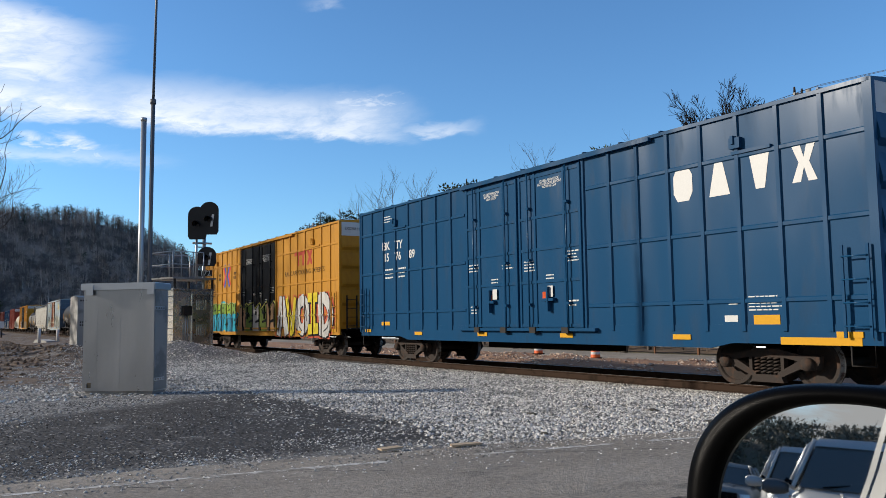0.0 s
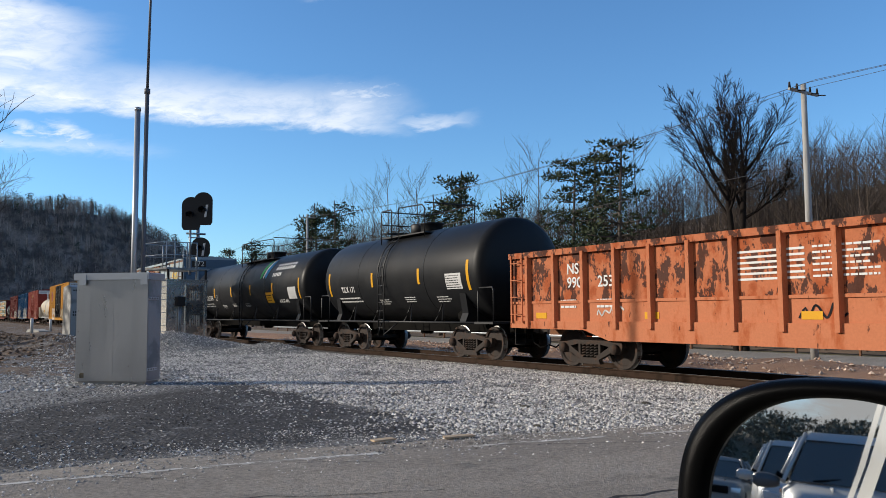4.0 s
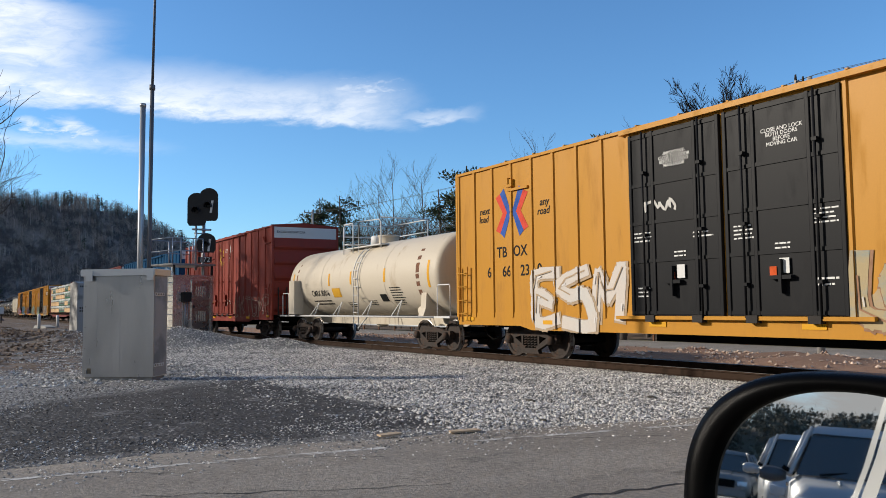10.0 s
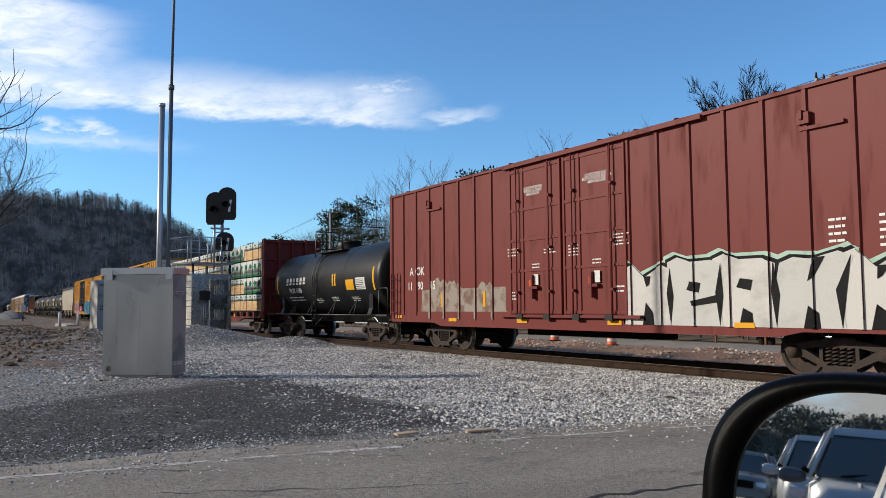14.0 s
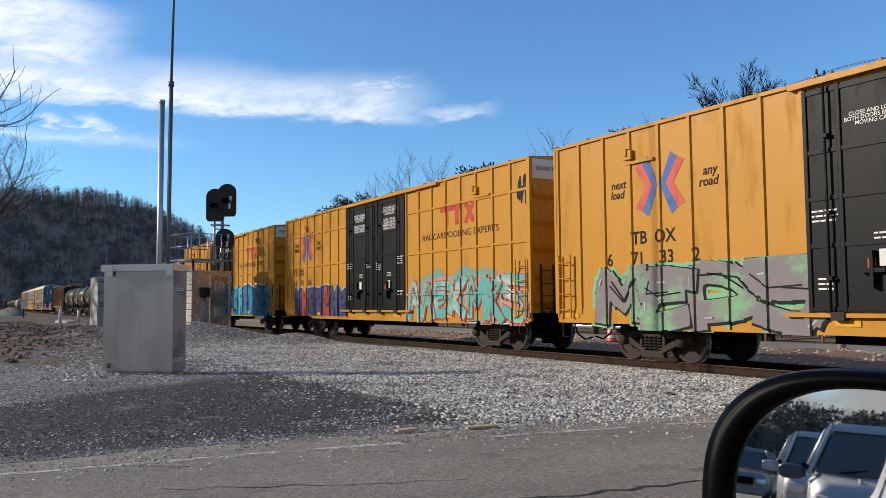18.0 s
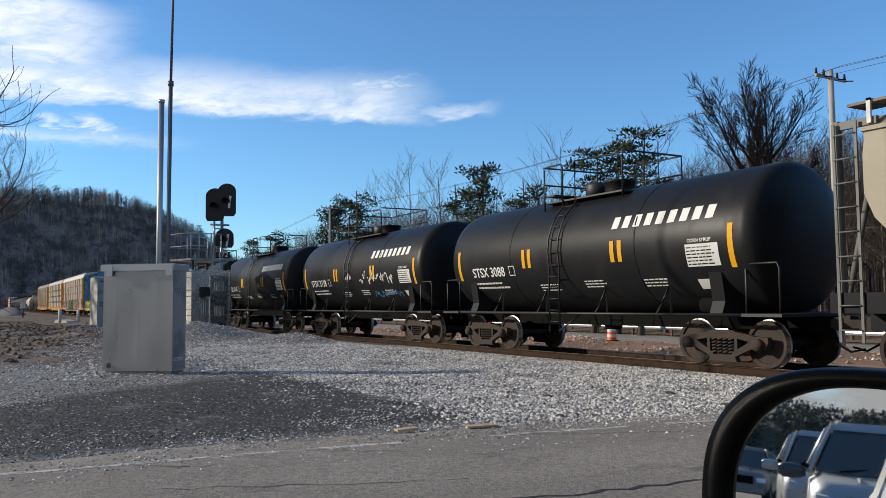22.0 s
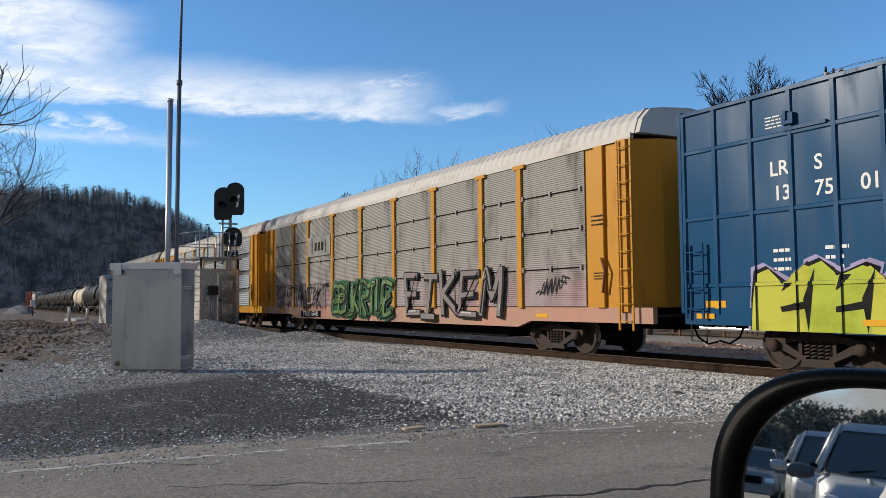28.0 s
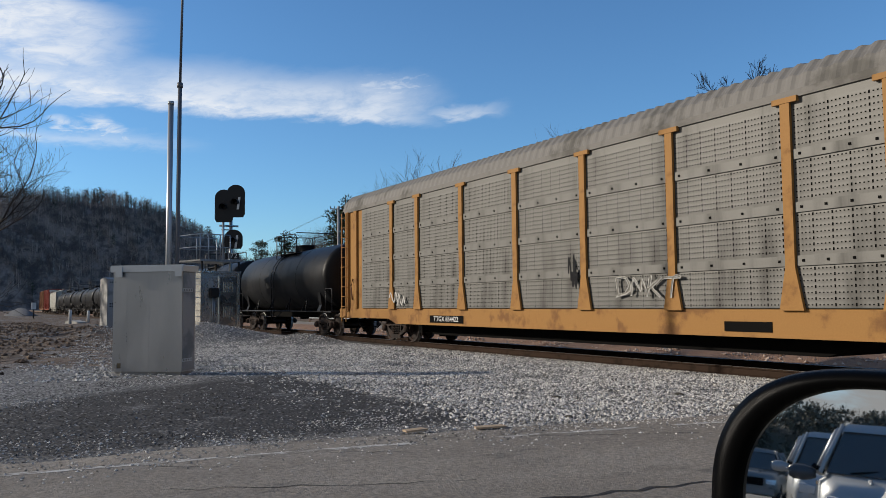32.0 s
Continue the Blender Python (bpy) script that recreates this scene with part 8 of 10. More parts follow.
def autorack(label, L, panel, post, roof_m, style="ribbed", sill=None):
    """A three-deck vehicle carrier: deck sill, posts, screen panels, rounded roof and end doors."""
    car = thing("autorack_car", label, "autorack")
    punched, plain = style == "punched", style == "plain"
    h, W = L / 2, HALF - 0.03
    za, zb, ze, zt = 0.66, 1.16, 4.92, 5.72
    for s in (-1, 1):
        y = s * W
        part("deck_sill", Geo().prism([(-h - 0.5, zb), (-h - 0.5, za + 0.15), (-h + 4.0, za + 0.15), (-h + 4.6, za - 0.02), (h - 4.6, za - 0.02), (h - 4.0, za + 0.15), (h + 0.5, za + 0.15), (h + 0.5, zb)], "y", min(y, y - s * 0.12), max(y, y - s * 0.12)), sill or post, car)
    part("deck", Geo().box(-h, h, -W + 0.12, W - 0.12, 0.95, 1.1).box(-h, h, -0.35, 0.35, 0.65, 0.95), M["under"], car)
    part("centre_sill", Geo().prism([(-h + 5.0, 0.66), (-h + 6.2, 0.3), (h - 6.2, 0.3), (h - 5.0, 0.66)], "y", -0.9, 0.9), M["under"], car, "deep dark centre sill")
    # corrugated screen panels between posts of uneven spacing
    f = h / 13.5
    xs = [f * q for q in (-11.8, -9.12, -7.18, -4.31, -1.44, 1.44, 4.31, 7.18, 9.12, 11.8)]

    def screen(pw):
        g = Geo()
        z, k = zb + 0.02, 0
        rows = []
        pitch = 0.0525 if plain else 0.105
        while z < ze - 0.01:
            flat = (k % 9) in (7, 8) and not plain
            d = 0.0 if flat else 0.008 if punched else 0.02 if plain else 0.032
            for q in range(6 if d > 0.03 else 3):
                e = -d * (0.55 - 0.45 * math.cos(6.2832 * q / (6 if d > 0.03 else 3)))
                rows.append([(0.0, e, z + pitch * q / (6 if d > 0.03 else 3)), (pw, e, z + pitch * q / (6 if d > 0.03 else 3))])
            z += pitch
            k += 1
        g.rings(rows, close=False, caps=False, smooth=not plain)
        return g
    for k in range(len(xs) - 1):
        pw = round(xs[k + 1] - xs[k], 3)
        sm = shared(("screen", pw, panel.name), lambda: screen(pw), panel)
        p = part("screen_panel", sm, None, car, "", pose(xs[k], -W, 0))
        holes = (lambda: screen_slots(pw, zb)) if punched else (lambda: screen_holes(pw, zb, ze))
        if not plain:
            tagged(part("perforation", shared(("holes", pw, punched), holes, M["under"]), None, p), "rows of small punched holes", kind="stuff")
        for r in range(1, 4):
            z = zb + 0.02 + 0.105 * 9 * r
            if punched:
                part("panel_band", shared(("band", pw), lambda: Geo().box(0.11, pw - 0.11, -0.035, -0.002, -0.2, -0.02), panel), None, p, "flat bolted band", place=pose(0, 0, z))
                for q in range(4):
                    part("bolt", shared(("bandbolt",), lambda: Geo().box(-0.022, 0.022, -0.05, -0.03, -0.022, 0.022), M["under"]), None, p, place=pose(0.25 + (pw - 0.5) * q / 3, 0, z - 0.11))
            else:
                if not plain:
                    part("panel_band", shared(("flat", pw), lambda: Geo().box(0.11, pw - 0.11, -0.012, -0.002, -0.215, -0.02), M["greytank"]), None, p, "dull perforated band", place=pose(0, 0, z))
                part("panel_seam", shared(("lip", pw, plain), lambda: Geo().box(0.12, pw - 0.12, -0.045, -0.002, -0.013 if plain else -0.016, 0.013 if plain else 0.016), M["under"]), None, p, place=pose(0, 0, z))
                for x in (0.14, pw - 0.14, pw / 2):
                    part("panel_clip", shared(("clip", panel.name), lambda: Geo().box(-0.03, 0.03, -0.06, 0.0, -0.06, 0.06), panel), None, p, place=pose(x, 0, z))
        part("screen_panel", sm, None, car, "", pose(xs[k + 1], W, 0, 0, 0, 180))
    pf = 0.1 if plain else 0.25
    pm = shared(("post", L, post.name), lambda: Geo().prism([(-0.1, ze + 0.02), (-0.1, zb + 0.75), (-pf, zb - 0.02), (pf, zb - 0.02), (0.1, zb + 0.75), (0.1, ze + 0.02)], "y", -0.06, 0.0).box(-0.26, 0.26, -0.07, 0.0, ze - 0.08, ze + 0.02), post)
    for x in xs[1:-1]:
        part("post", pm, None, car, place=pose(x, -W - 0.02, 0))
        part("post", pm, None, car, place=pose(x, W + 0.02, 0, 0, 0, 180))
    part("top_rail", Geo().box(-h + 0.05, h - 0.05, -W - 0.04, -W + 0.06, ze, ze + 0.14).box(-h + 0.05, h - 0.05, W - 0.06, W + 0.04, ze, ze + 0.14), roof_m, car)
    arc = [(-W, ze + 0.1), (-W * 0.93, ze + 0.42), (-W * 0.78, ze + 0.66), (-W * 0.45, zt - 0.06), (0, zt), (W * 0.45, zt - 0.06), (W * 0.78, ze + 0.66), (W * 0.93, ze + 0.42), (W, ze + 0.1)]
    g, rows, x, k = Geo(), [], -h - 0.1, 0
    while x <= h + 0.1:
        lift = 0.035 if k % 4 in (1, 2) else 0.0
        rows.append([(x, y * (1 + lift * 0.3), z + lift * max(0.0, (z - ze) / 0.8)) for y, z in arc])
        x += 0.075
        k += 1
    g.rings(rows, close=False, caps=False, smooth=False)
    part("roof", g, roof_m, car, "ribbed rounded roof")
    # end doors: radial leaves and corner columns with ladder
    for s in (-1, 1):
        e = part("end_door", Geo().prism([(s * (h - 1.76), -W + 0.02), (s * (h - 0.1), -W + 0.02), (s * (h + 0.25), -W * 0.6), (s * (h + 0.35), 0), (s * (h + 0.25), W * 0.6), (s * (h - 0.1), W - 0.02), (s * (h - 1.76), W - 0.02)], "z", zb, ze), post, car, "flat yellow end doors")
        part("gable", Geo().prism([(y, z) for y, z in arc], "x", s * h, s * (h + 0.2)), roof_m, e, "white gable with warning words")
        for y in (-W - 0.03, W + 0.03):
            part("corner_column", Geo().box(s * (h - 0.35) - 0.14, s * (h - 0.35) + 0.14, y - 0.03, y + 0.05, zb - 0.1, ze + 0.02).box(min(s * (h - 1.3), s * (h - 1.0)), max(s * (h - 1.3), s * (h - 1.0)), y - 0.03, y + 0.04, zb, ze), post, e)
        part("ladder", ladder_geo(s * (h - 0.2) - 0.22, s * (h - 0.2) + 0.22, za, ze, -W - 0.12, 11), post, e)
        part("door_lever", Geo().tube([(s * (h - 1.0), -W - 0.1, 1.5), (s * (h - 0.9), -W - 0.12, 2.0), (s * (h - 1.05), -W - 0.1, 2.3)], 0.03, 6), M["rust"], e)
        part("end_step", Geo().box(min(s * h, s * (h + 0.5)), max(s * h, s * (h + 0.5)), -1.4, 1.4, 0.95, 1.0), M["steel"], e)
    for x in (-h + 3.6, h - 3.6):
        truck(car, x)
    ends_gear(car, h + 0.3, 0.5)
    return car


def screen_holes(pw, zb, ze):
    """Rows of punched holes along the flat strips of a screen panel."""
    g = Geo()
    for r in range(4):
        z0 = zb + 0.02 + 0.105 * (7 + 9 * r)
        for dz in (0.05, 0.11, 0.17):
            k = 0.12
            while k < pw - 0.12:
                g.poly([(k - 0.013, -0.016, z0 + dz - 0.01), (k + 0.013, -0.016, z0 + dz - 0.01), (k + 0.013, -0.016, z0 + dz + 0.01), (k - 0.013, -0.016, z0 + dz + 0.01)])
                k += 0.085
    return g


def screen_slots(pw, zb):
    """Rows of short punched slots between the plain strips of a flat screen."""
    g = Geo()
    for r in range(35):
        if r % 9 in (7, 8):
            continue
        z = zb + 0.08 + 0.105 * r
        k = 0.13
        while k < pw - 0.16:
            e = 0.011 if int(k / 0.075) % 5 else 0.026
            g.poly([(k, -0.0105, z - e), (k + 0.03, -0.0105, z - e), (k + 0.03, -0.0105, z + e), (k, -0.0105, z + e)])
            k += 0.075
    return g


# ---- lumber flat car ----


def lumber_car(label, L):
    car = thing("lumber_flat_car", label, "flat car")
    h, zd = L / 2, 1.12
    red = M["maroon"]
    part("deck", Geo().box(-h, h, -1.45, 1.45, zd - 0.1, zd).box(-h, h, -0.4, 0.4, 0.7, zd - 0.1), red, car)
    for s in (-1, 1):
        part("side_sill", Geo().prism([(-h, zd + 0.02), (-h, zd - 0.3), (-h + 3.2, zd - 0.3), (-h + 4.2, zd - 0.5), (h - 4.2, zd - 0.5), (h - 3.2, zd - 0.3), (h, zd - 0.3), (h, zd + 0.02)], "y", s * 1.5 - 0.05, s * 1.5 + 0.05), red, car)
        b = part("bulkhead", Geo().box(s * (h - 0.25) - 0.1, s * (h - 0.25) + 0.1, -1.5, 1.5, zd, 4.75), red, car, "maroon steel bulkhead")
        for y in (-1.45, -0.7, 0.0, 0.7, 1.45):
            part("stiffener", Geo().box(min(s * (h - 0.15), s * (h + 0.05)), max(s * (h - 0.15), s * (h + 0.05)), y - 0.06, y + 0.06, zd, 4.78), red, b)
        for z in (1.9, 2.8, 3.7, 4.6):
            part("stiffener", Geo().box(min(s * (h - 0.15), s * (h - 0.02)), max(s * (h - 0.15), s * (h - 0.02)), -1.5, 1.5, z, z + 0.08), red, b)
    wood = mat("sawn_lumber", (0.56, 0.37, 0.19), 0.8, col2=(0.46, 0.29, 0.145), scale=3.0, stretch=(0.6, 1, 14), finev=0.12, island=0.14)
    wrap = mat("white_wrap_film", (0.6, 0.62, 0.61), 0.35, col2=(0.55, 0.57, 0.55), scale=2.0, finev=0.06, bump=0.25, bscale=6.0)
    green = mat("green_print", (0.008, 0.12, 0.06), 0.5, finev=0.1, spec=0.1)
    dark = mat("dark_print", (0.06, 0.085, 0.075), 0.5, col2=(0.13, 0.16, 0.145), lo=0.4, hi=0.65, scale=3.0, finev=0.3)
    inner = 2 * (h - 0.45)
    cols = [0.115, 0.145, 0.185, 0.265, 0.15, 0.14]
    rnd = random.Random(11)
    x = -h + 0.45
    strap = shared(("strap",), lambda: Geo().box(-0.011, 0.011, -1.475, -1.463, zd + 0.05, 4.72), M["under"])
    for ci, f in enumerate(cols):
        w = inner * f
        for r in range(4):
            z0 = zd + 0.08 + 0.88 * r
            z1 = z0 + 0.80
            full = (ci == 1 and r >= 2) or (ci == 3 and r < 2) or (ci == 4 and r >= 2) or (ci == 5 and r in (1, 2))
            g = Geo()
            a, b = x + 0.03, x + w - 0.03
            g.box(a + (0 if full else 0.03), b - (0 if full else 0.03), -1.44 + (0 if full else 0.03), 1.44, z0, z1)
            bd = part("lumber_bundle", g, wrap if full else wood, car, "lumber bundle fully wrapped in printed white film" if full else "sawn lumber bundle with printed wrap on top")
            if not full:
                lay = 8
                for j in range(lay - 2):
                    zz = z0 + (z1 - z0) * j / lay
                    part("board", Geo().box(a + rnd.uniform(0, 0.02), b - rnd.uniform(0, 0.02), -1.445 + rnd.uniform(0, 0.012), -1.30, zz + 0.006, zz + (z1 - z0) / lay - 0.004), wood, bd)
            wz = z0 if full else z1 - 0.30
            part("wrap", Geo().box(a - 0.01, b + 0.01, -1.455, 1.455, z1 - (0.30 if not full else 0.8), z1 + 0.015), wrap, bd)
            g2 = Geo()
            k = a + 0.08
            while k < b - 0.1:
                hh = rnd.uniform(0.08, 0.19) * (1.9 if full else 1.0)
                base = z1 - 0.30 if not full else z0 + 0.2
                g2.poly([(k - 0.05, -1.459, base), (k + 0.05, -1.459, base), (k, -1.459, base + hh)])
                k += rnd.uniform(0.03, 0.07)
            g2.poly([(a, -1.4585, (z1 - 0.30 if not full else z0 + 0.12)), (b, -1.4585, (z1 - 0.30 if not full else z0 + 0.12)), (b, -1.4585, (z1 - 0.26 if not full else z0 + 0.22)), (a, -1.4585, (z1 - 0.26 if not full else z0 + 0.22))])
            part("tree_print", g2, dark, bd, "dark treetop print")
            if full:
                part("colour_band", Geo().box(a, b, -1.458, -1.45, z0 + 0.0, z0 + 0.17), green, bd)
            g3 = Geo()
            nlog = max(2, round(w / 0.9))
            for j in range(nlog):
                cx = a + (b - a) * (j + 0.5) / nlog
                cz, rw, rh = (z1 - 0.09, 0.15, 0.045) if not full else (z0 + 0.52, 0.25, 0.13)
                g3.poly([(cx - rw, -1.461, cz), (cx - rw * 0.5, -1.461, cz - rh), (cx + rw * 0.5, -1.461, cz - rh), (cx + rw, -1.461, cz), (cx + rw * 0.4, -1.461, cz + rh), (cx - rw * 0.4, -1.461, cz + rh)])
            part("printed_mark", g3, green, bd, "green printed shape")
        for q in (0.18, 0.5, 0.82):
            part("strap", strap, None, car, place=pose(x + w * q, 0, 0))
        x += w
    k = -h + 0.8
    while k < h - 0.5:
        part("winch", shared(("winch",), lambda: Geo().tube([(-0.12, -1.62, zd - 0.12), (0.12, -1.62, zd - 0.12)], 0.07, 8).box(-0.14, -0.1, -1.7, -1.5, zd - 0.22, zd).box(0.1, 0.14, -1.7, -1.5, zd - 0.22, zd), M["steel"]), None, car, place=pose(k, 0, 0))
        k += 1.15
    for j in range(6):
        xx = -h + 0.7 + (L - 1.4) * j / 5
        plate(car, "reflector", xx - 0.22, xx + 0.22, zd - 0.26, zd - 0.12, M["reflect"], y=-1.55, label="yellow reflective strip")
    for xx in (-h + 2.6, h - 2.6):
        truck(car, xx)
    ends_gear(car, h, 0.45)
    return car

# ---- the train itself, in running order ----
SPEED = 16.9
TRAIN = []                       # car, place of its middle along the track at the start


def couple(car, right, left):
    TRAIN.append((car, (right + left) / 2))
    car.matrix_basis = pose((right + left) / 2, TRACK_Y, 0)
    return car


def yellow_box(label, style="grid"):
    return boxcar(label, 18.9, M["yellow"], M["black"], style)


c, RIBS60, RD = boxcar("dark blue double-door boxcar with white lettering shapes", 18.9, M["blue"], M["blue"], "grid")
BLUE1 = couple(c, -7.5, -26.4)
YEL1 = couple(yellow_box("golden yellow boxcar with black doors and bright graffiti")[0], -28.3, -47.2)
c, GRIBS, GD = gondola("rusty orange gondola with peeling paint", 17.0, M["orange"])
GON1 = couple(c, -49.0, -66.0)
GON2 = couple(gondola("faded orange gondola with rust streaks", 17.0, M["orange"])[0], -67.5, -84.6)
TK1, SK1 = tank_car("black tank car with yellow marks and white print", 11.0, 1.5, 2.55, M["tank_black"], 11.9)
couple(TK1, -85.6, -97.5)
TK2, SK2 = tank_car("long black tank car with a green and blue emblem", 17.0, 1.5, 2.55, M["tank_black"], 17.8, ladder_x=0.3, deck_x=1.0, deck=4.7)
couple(TK2, -98.4, -116.2)
c, RIBS50, _ = boxcar("peeling pale blue boxcar with a rusted sliding door", 15.7, M["paleblue"], M["rustdoor"], "posts", zt=4.75, door_w=3.1, bays=5, door_style="slide", end_m=mat("blue_end_paint", (0.06, 0.1, 0.15), 0.5, col2=(0.04, 0.06, 0.08), scale=1.0, finev=0.1), top_m=mat("blue_end_top", (0.06, 0.1, 0.15), 0.5, finev=0.1))
PALE = couple(c, -117.9, -133.65)
HOP1 = couple(hopper_car("large pale grey covered hopper with four chutes", 19.3, M["grey"], 4, 4.45, shaded_end=M["greytank"]), -135.2, -154.5)
TK3, SK3 = tank_car("grey tank car with a dark blue stained top", 13.2, 1.42, 2.5, M["greytank"], 14.4, top_m=mat("dark_blue_top_paint", (0.008, 0.011, 0.022), 0.75, finev=0.1, spec=0.12))
couple(TK3, -155.3, -169.4)
YEL2 = couple(yellow_box("golden yellow boxcar with black doors and a patchwork of graffiti", "posts")[0], -170.2, -189.1)
TK4, SK4 = tank_car("cream tank car with rust stains and white railings", 13.0, 1.35, 2.4, M["cream"], 14.4, frame_m=M["cream"], rail_m=M["white"], ladder_x=0.6, deck_x=0.2, deck=3.2)
couple(TK4, -189.9, -204.2)
c, RIBS50R, _ = boxcar("brick red boxcar with one wide door and faint graffiti", 15.7, M["red"], M["red"], "posts", door_w=3.7, bays=6)
RED1 = couple(c, -204.9, -220.6)
BLUE2 = couple(boxcar("dark blue boxcar with large white graffiti along the bottom", 18.9, M["blue"], M["blue"], "grid")[0], -222.4, -241.3)
RED2 = couple(boxcar("dark red boxcar with white graffiti and a grey patch", 18.9, M["maroon"], M["maroon"], "posts", door_w=4.6)[0], -243.0, -261.9)
TK5, SK5 = tank_car("dusty dark grey tank car with a white emblem", 12.2, 1.4, 2.45, M["tank_black"], 13.2)
couple(TK5, -262.7, -275.7)
LUM = couple(lumber_car("maroon bulkhead flat car loaded with wrapped lumber", 23.4), -276.4, -299.8)
YEL3 = couple(yellow_box("golden yellow boxcar with black doors and dark green graffiti", "posts")[0], -301.9, -320.8)
YEL4 = couple(yellow_box("golden yellow ribbed boxcar with red and blue graffiti")[0], -322.0, -340.8)
YEL5 = couple(yellow_box("golden yellow ribbed boxcar with pink and blue graffiti")[0], -342.65, -361.55)
HOP2 = couple(hopper_car("tan grey covered hopper with stained rounded sides", 17.6, M["tan"], 3, 4.5, shaded_end=M["black"], chute_m=mat("stained_chute", (0.11, 0.08, 0.055), 0.8, col2=(0.06, 0.045, 0.033), scale=2.0, finev=0.2)), -363.0, -380.6)
SYR = []
for k in range(5):
    t, s = tank_car("short black syrup tank car with white lettering shapes", 11.4, 1.5, 2.55, M["tank_black"], 12.2)
    couple(t, -381.6 - 13.0 * k, -393.8 - 13.0 * k)
    SYR.append((t, s))
HOP3 = couple(hopper_car("brown rusted covered hopper with ribbed sides", 18.0, M["brown"], 4, 4.55, ribs=16, shaded_end=M["black"], rack=False, chute_m=mat("sooty_chute", (0.12, 0.085, 0.06), 0.8, col2=(0.05, 0.04, 0.033), scale=2.0, finev=0.2)), -447.1, -465.1)
BLUE3 = couple(boxcar("dark blue boxcar with yellow green graffiti", 18.9, M["blue"], M["blue"], "grid")[0], -466.5, -485.4)
RACK1 = couple(autorack("weathered grey autorack with yellow posts and graffiti", 27.0, hazed("sprayed_galvanized_steel", M["galvold"]), M["yellow"], M["dirtywhite"], "plain", hazed("sprayed_yellow_paint", M["yellow"], 0.6)), -486.86, -513.86)
RACK2 = couple(autorack("bright galvanized autorack with golden yellow frame", 27.0, M["galv"], mat("bright_yellow_paint", (0.42, 0.2, 0.006), 0.5, finev=0.07, spec=0.15), mat("dusty_beige_roof", (0.36, 0.325, 0.295), 0.65, col2=(0.28, 0.25, 0.225), scale=0.8, finev=0.08)), -515.0, -542.0)
RACK3 = couple(autorack("dusty grey autorack with faded yellow posts", 27.0, M["dustygalv"], mat("faded_orange_post", (0.35, 0.18, 0.055), 0.6, col2=(0.22, 0.11, 0.045), scale=1.5, finev=0.12, spec=0.15), mat("dusty_grey_roof", (0.175, 0.165, 0.15), 0.7, col2=(0.12, 0.113, 0.1), scale=1.0, finev=0.1), "punched"), -543.25, -570.25)
x = -572.0
for k in range(10):
    kind = "gglbbbggbg"[k]
    if kind == "l":
        t = tank_car("pale stained tank car", 12.4, 1.4, 2.45, M["cream"], 13.4)[0]
        n = 13.4
    elif kind == "g":
        t = tank_car("black tank car with small white lettering", 13.4, 1.48, 2.52, M["tank_black"], 14.4)[0]
        n = 14.4
    else:
        t = tank_car("dull black tank car", 11.4, 1.5, 2.55, M["tank_black"], 12.2)[0]
        n = 12.2
    couple(t, x, x - n)
    x -= n + 1.0
couple(hopper_car("pale grey covered hopper", 17.6, M["grey"], 3, 4.6), x, x - 17.6)
x -= 19.0
couple(boxcar("brick red boxcar far down the train", 15.7, M["red"], M["red"], "posts", door_w=3.7, bays=6)[0], x, x - 15.7)
x -= 17.2
couple(boxcar("brown boxcar far down the train", 15.7, M["brown"], M["brown"], "posts", door_w=3.7, bays=6)[0], x, x - 15.7)


# ---- lettering, marks and spray paint ----
BL, WH = M["btext"], M["wtext"]
DOOR_Y = -HALF - 0.057
CYAN, LIME, NAVY, PINK, SALMON, TEAL, PURPLE, SKY = (0.02, 0.42, 0.55), (0.42, 0.55, 0.04), (0.015, 0.02, 0.06), (0.5, 0.28, 0.36), (0.62, 0.22, 0.14), (0.1, 0.33, 0.3), (0.2, 0.13, 0.4), (0.05, 0.25, 0.5)
LINE = (0.004, 0.004, 0.005)
CHALK, INK, GREEN, CRIMSON, SMOKE, GOLD = (0.52, 0.51, 0.48), (0.012, 0.012, 0.014), (0.05, 0.3, 0.09), (0.35, 0.03, 0.05), (0.2, 0.18, 0.19), (0.6, 0.42, 0.03)
RAILS60 = ((1.57, 1.63),)


def blocks(car, x, z, w, h, n, m, slant=0.0, y=None, skin=None):
    """A company name drawn as a row of plain blocks."""
    yy = y if y is not None else -HALF - 0.006
    p = w / n
    for k in range(n):
        a, b = x - w / 2 + p * (k + 0.2), x - w / 2 + p * (k + 0.8)
        q = [(a, z - h / 2), (b, z - h / 2), (b + slant * h, z + h / 2), (a + slant * h, z + h / 2)]
        part("name_block", Geo().poly([skin(u, v, 0.006) for u, v in q] if skin else [(u, yy, v) for u, v in q]), m, car)


def big_shapes(car, places, h):
    """Four large white shapes along the upper side."""
    for k, (x, z) in enumerate(places):
        u, v = h * 0.36, h / 2
        prof = (((-u * .6, -v), (u * .6, -v), (u, -v * .5), (u, v * .5), (u * .6, v), (-u * .6, v), (-u, v * .5), (-u, -v * .5)),
                ((-u, -v), (u, -v), (u * .35, v), (-u * .35, v)), ((-u * .4, -v), (u * .4, -v), (u * .9, v), (-u * .9, v)),
                ((-u, -v), (-u * .3, -v), (0, -v * .25), (u * .3, -v), (u, -v), (u * .42, 0), (u, v), (u * .3, v), (0, v * .25), (-u * .3, v), (-u, v), (-u * .42, 0)))[k]
        g = Geo().poly([(x + a, -HALF - 0.006, z + b) for a, b in prof])
        part("white_shape", over_posts(g.mesh("shape", WH), car), None, car, "large white painted shape")


